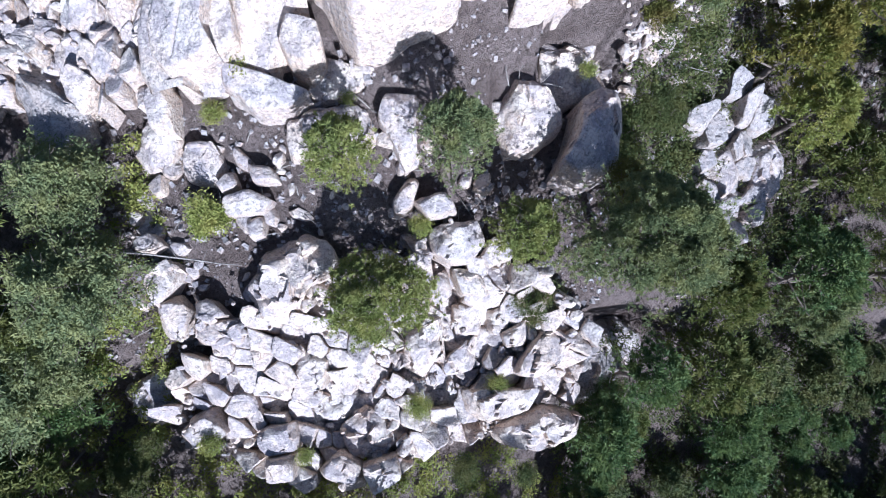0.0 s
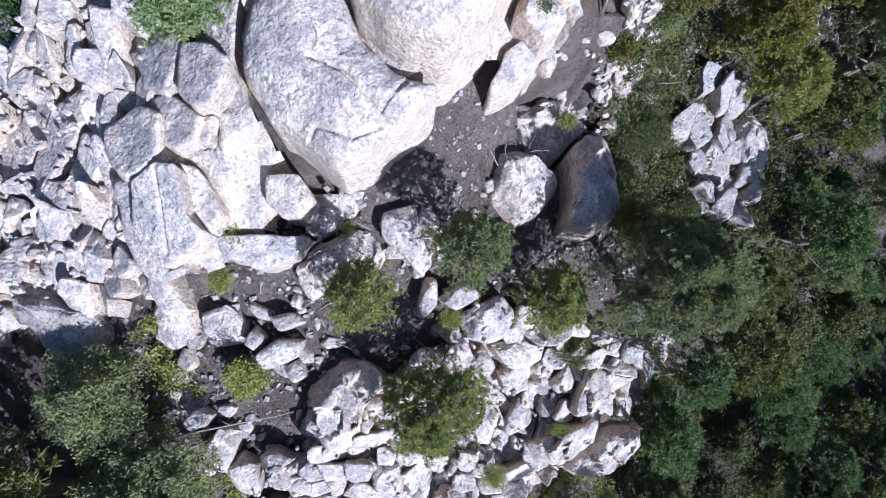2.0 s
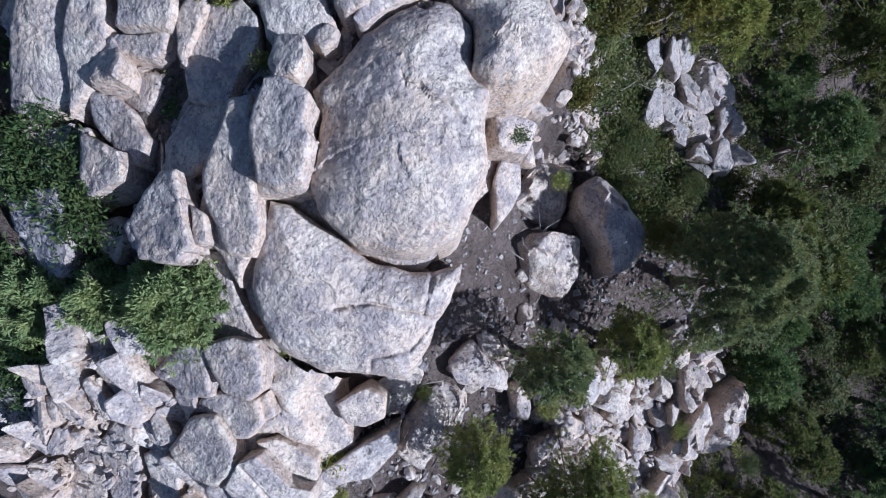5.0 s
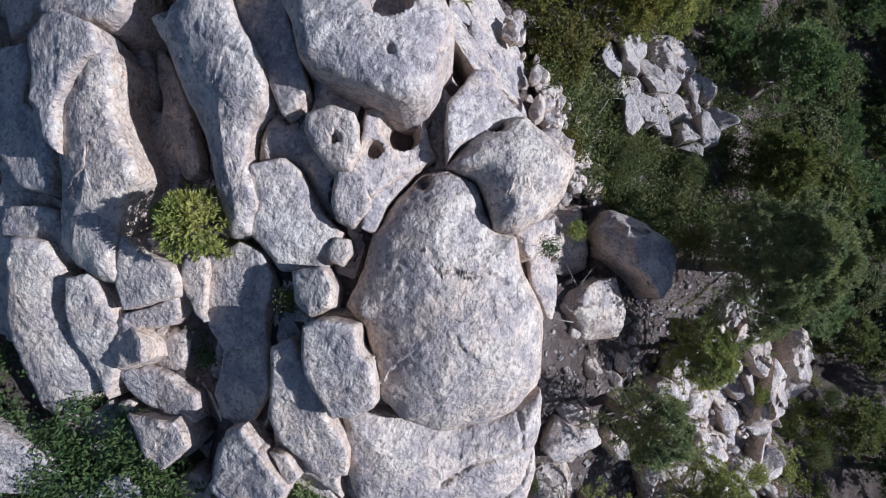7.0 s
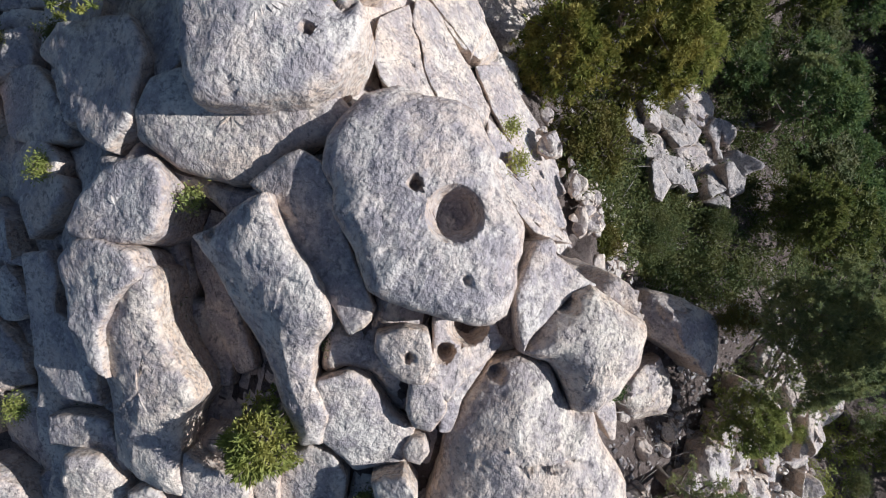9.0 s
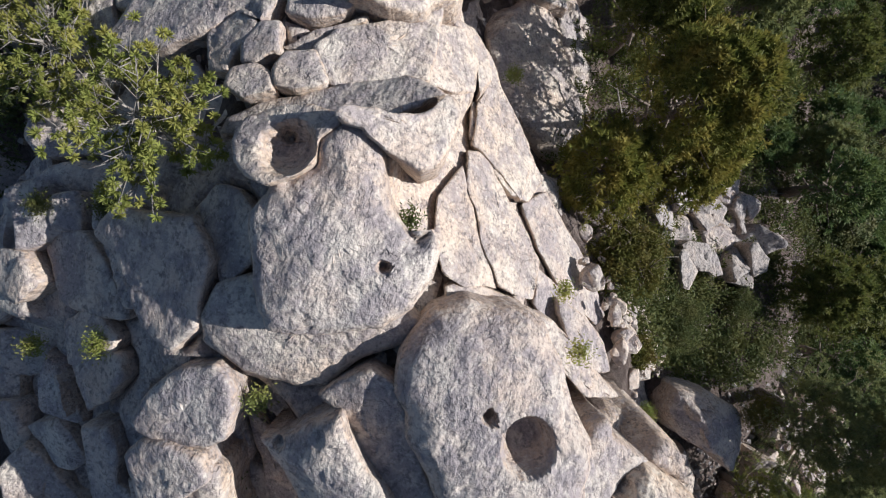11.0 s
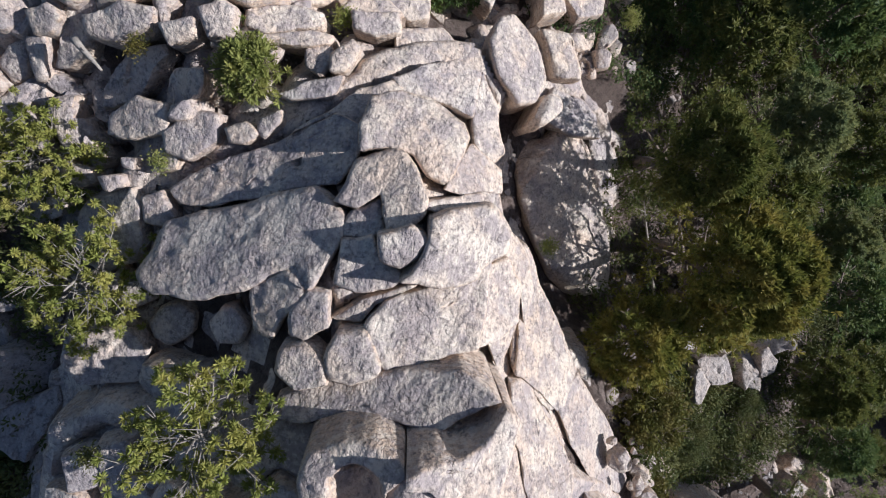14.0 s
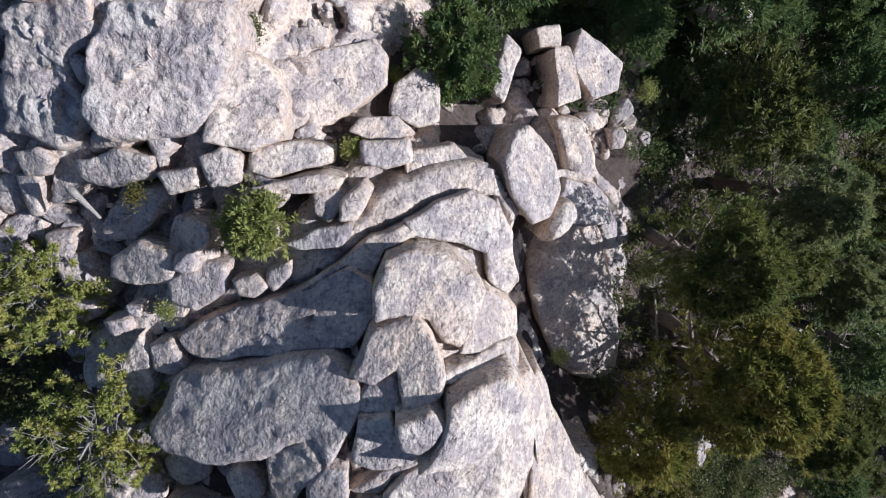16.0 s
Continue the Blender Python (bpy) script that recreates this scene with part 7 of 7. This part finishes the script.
gravel("gravel", "loose grey gravel and chips on the soil", [(-12, 1), (-12, 8), (-3, 9.5), (3, 11), (8, 10.5), (12, 14), (17, 15), (13, 6), (9, 5), (8, -3), (0, -5), (-8, -5)], 3800, 91, GRANITE_GREY)
gravel("forest_gravel", "stones and chips on the shaded forest floor", [(14, 14), (22, 13), (26, 18), (24, 24), (30, 26), (33, 12), (22, 4), (12, 0), (11, 6)], 700, 92, GRANITE_GREY, (0.05, 0.22))
gravel("ledge_gravel", "loose chips between the ledges and boulders", [(10, 27), (15, 27), (20, 25.5), (25, 24), (28, 30), (20, 35), (9, 34)], 1800, 93, GRANITE)


def dead_sticks(name, label, region, count, seed):
    rng = random.Random(seed)
    pieces, made = [], 0
    x0, x1 = min(p[0] for p in region), max(p[0] for p in region)
    y0, y1 = min(p[1] for p in region), max(p[1] for p in region)
    while made < count:
        x, y = rng.uniform(x0, x1), rng.uniform(y0, y1)
        if not inside(x, y, region):
            continue
        made += 1
        a, ln = rng.uniform(0, math.tau), rng.uniform(0.3, 1.3)
        p = Vector((x, y, ground_z(x, y) + 0.12))
        q = p + Vector((math.cos(a) * ln, math.sin(a) * ln, rng.uniform(-0.05, 0.2)))
        pieces.append(tube([p, p.lerp(q, 0.5) + Vector((rng.gauss(0, 0.05), rng.gauss(0, 0.05), 0.03)), q], [0.022, 0.016, 0.006], 4))
    v, f = join(pieces)
    tagged(link_mesh(name, v, f, DEAD), label, "dead wood", kind="stuff")


dead_sticks("dead_sticks", "dry bleached sticks lying on the soil", [(-10, 1), (-10, 7), (-2, 8), (3, 9.5), (8, 10), (12, 13), (13, 6), (8, 6), (0, 4), (-6, 1)], 110, 94)
dead_sticks("forest_sticks", "dry sticks on the shaded forest floor", [(12, 4), (12, 13), (22, 14), (28, 18), (32, 12), (20, 0)], 160, 95)
wood([(-24, 5), (-24, 21), (-16.2, 18), (-16.4, 12), (-16, 6.5)], 2.6, 63)
wood([(24.6, 14.5), (26, 20), (27.5, 24), (29, 30), (36, 32), (36, 14.5)], 2.8, 64)
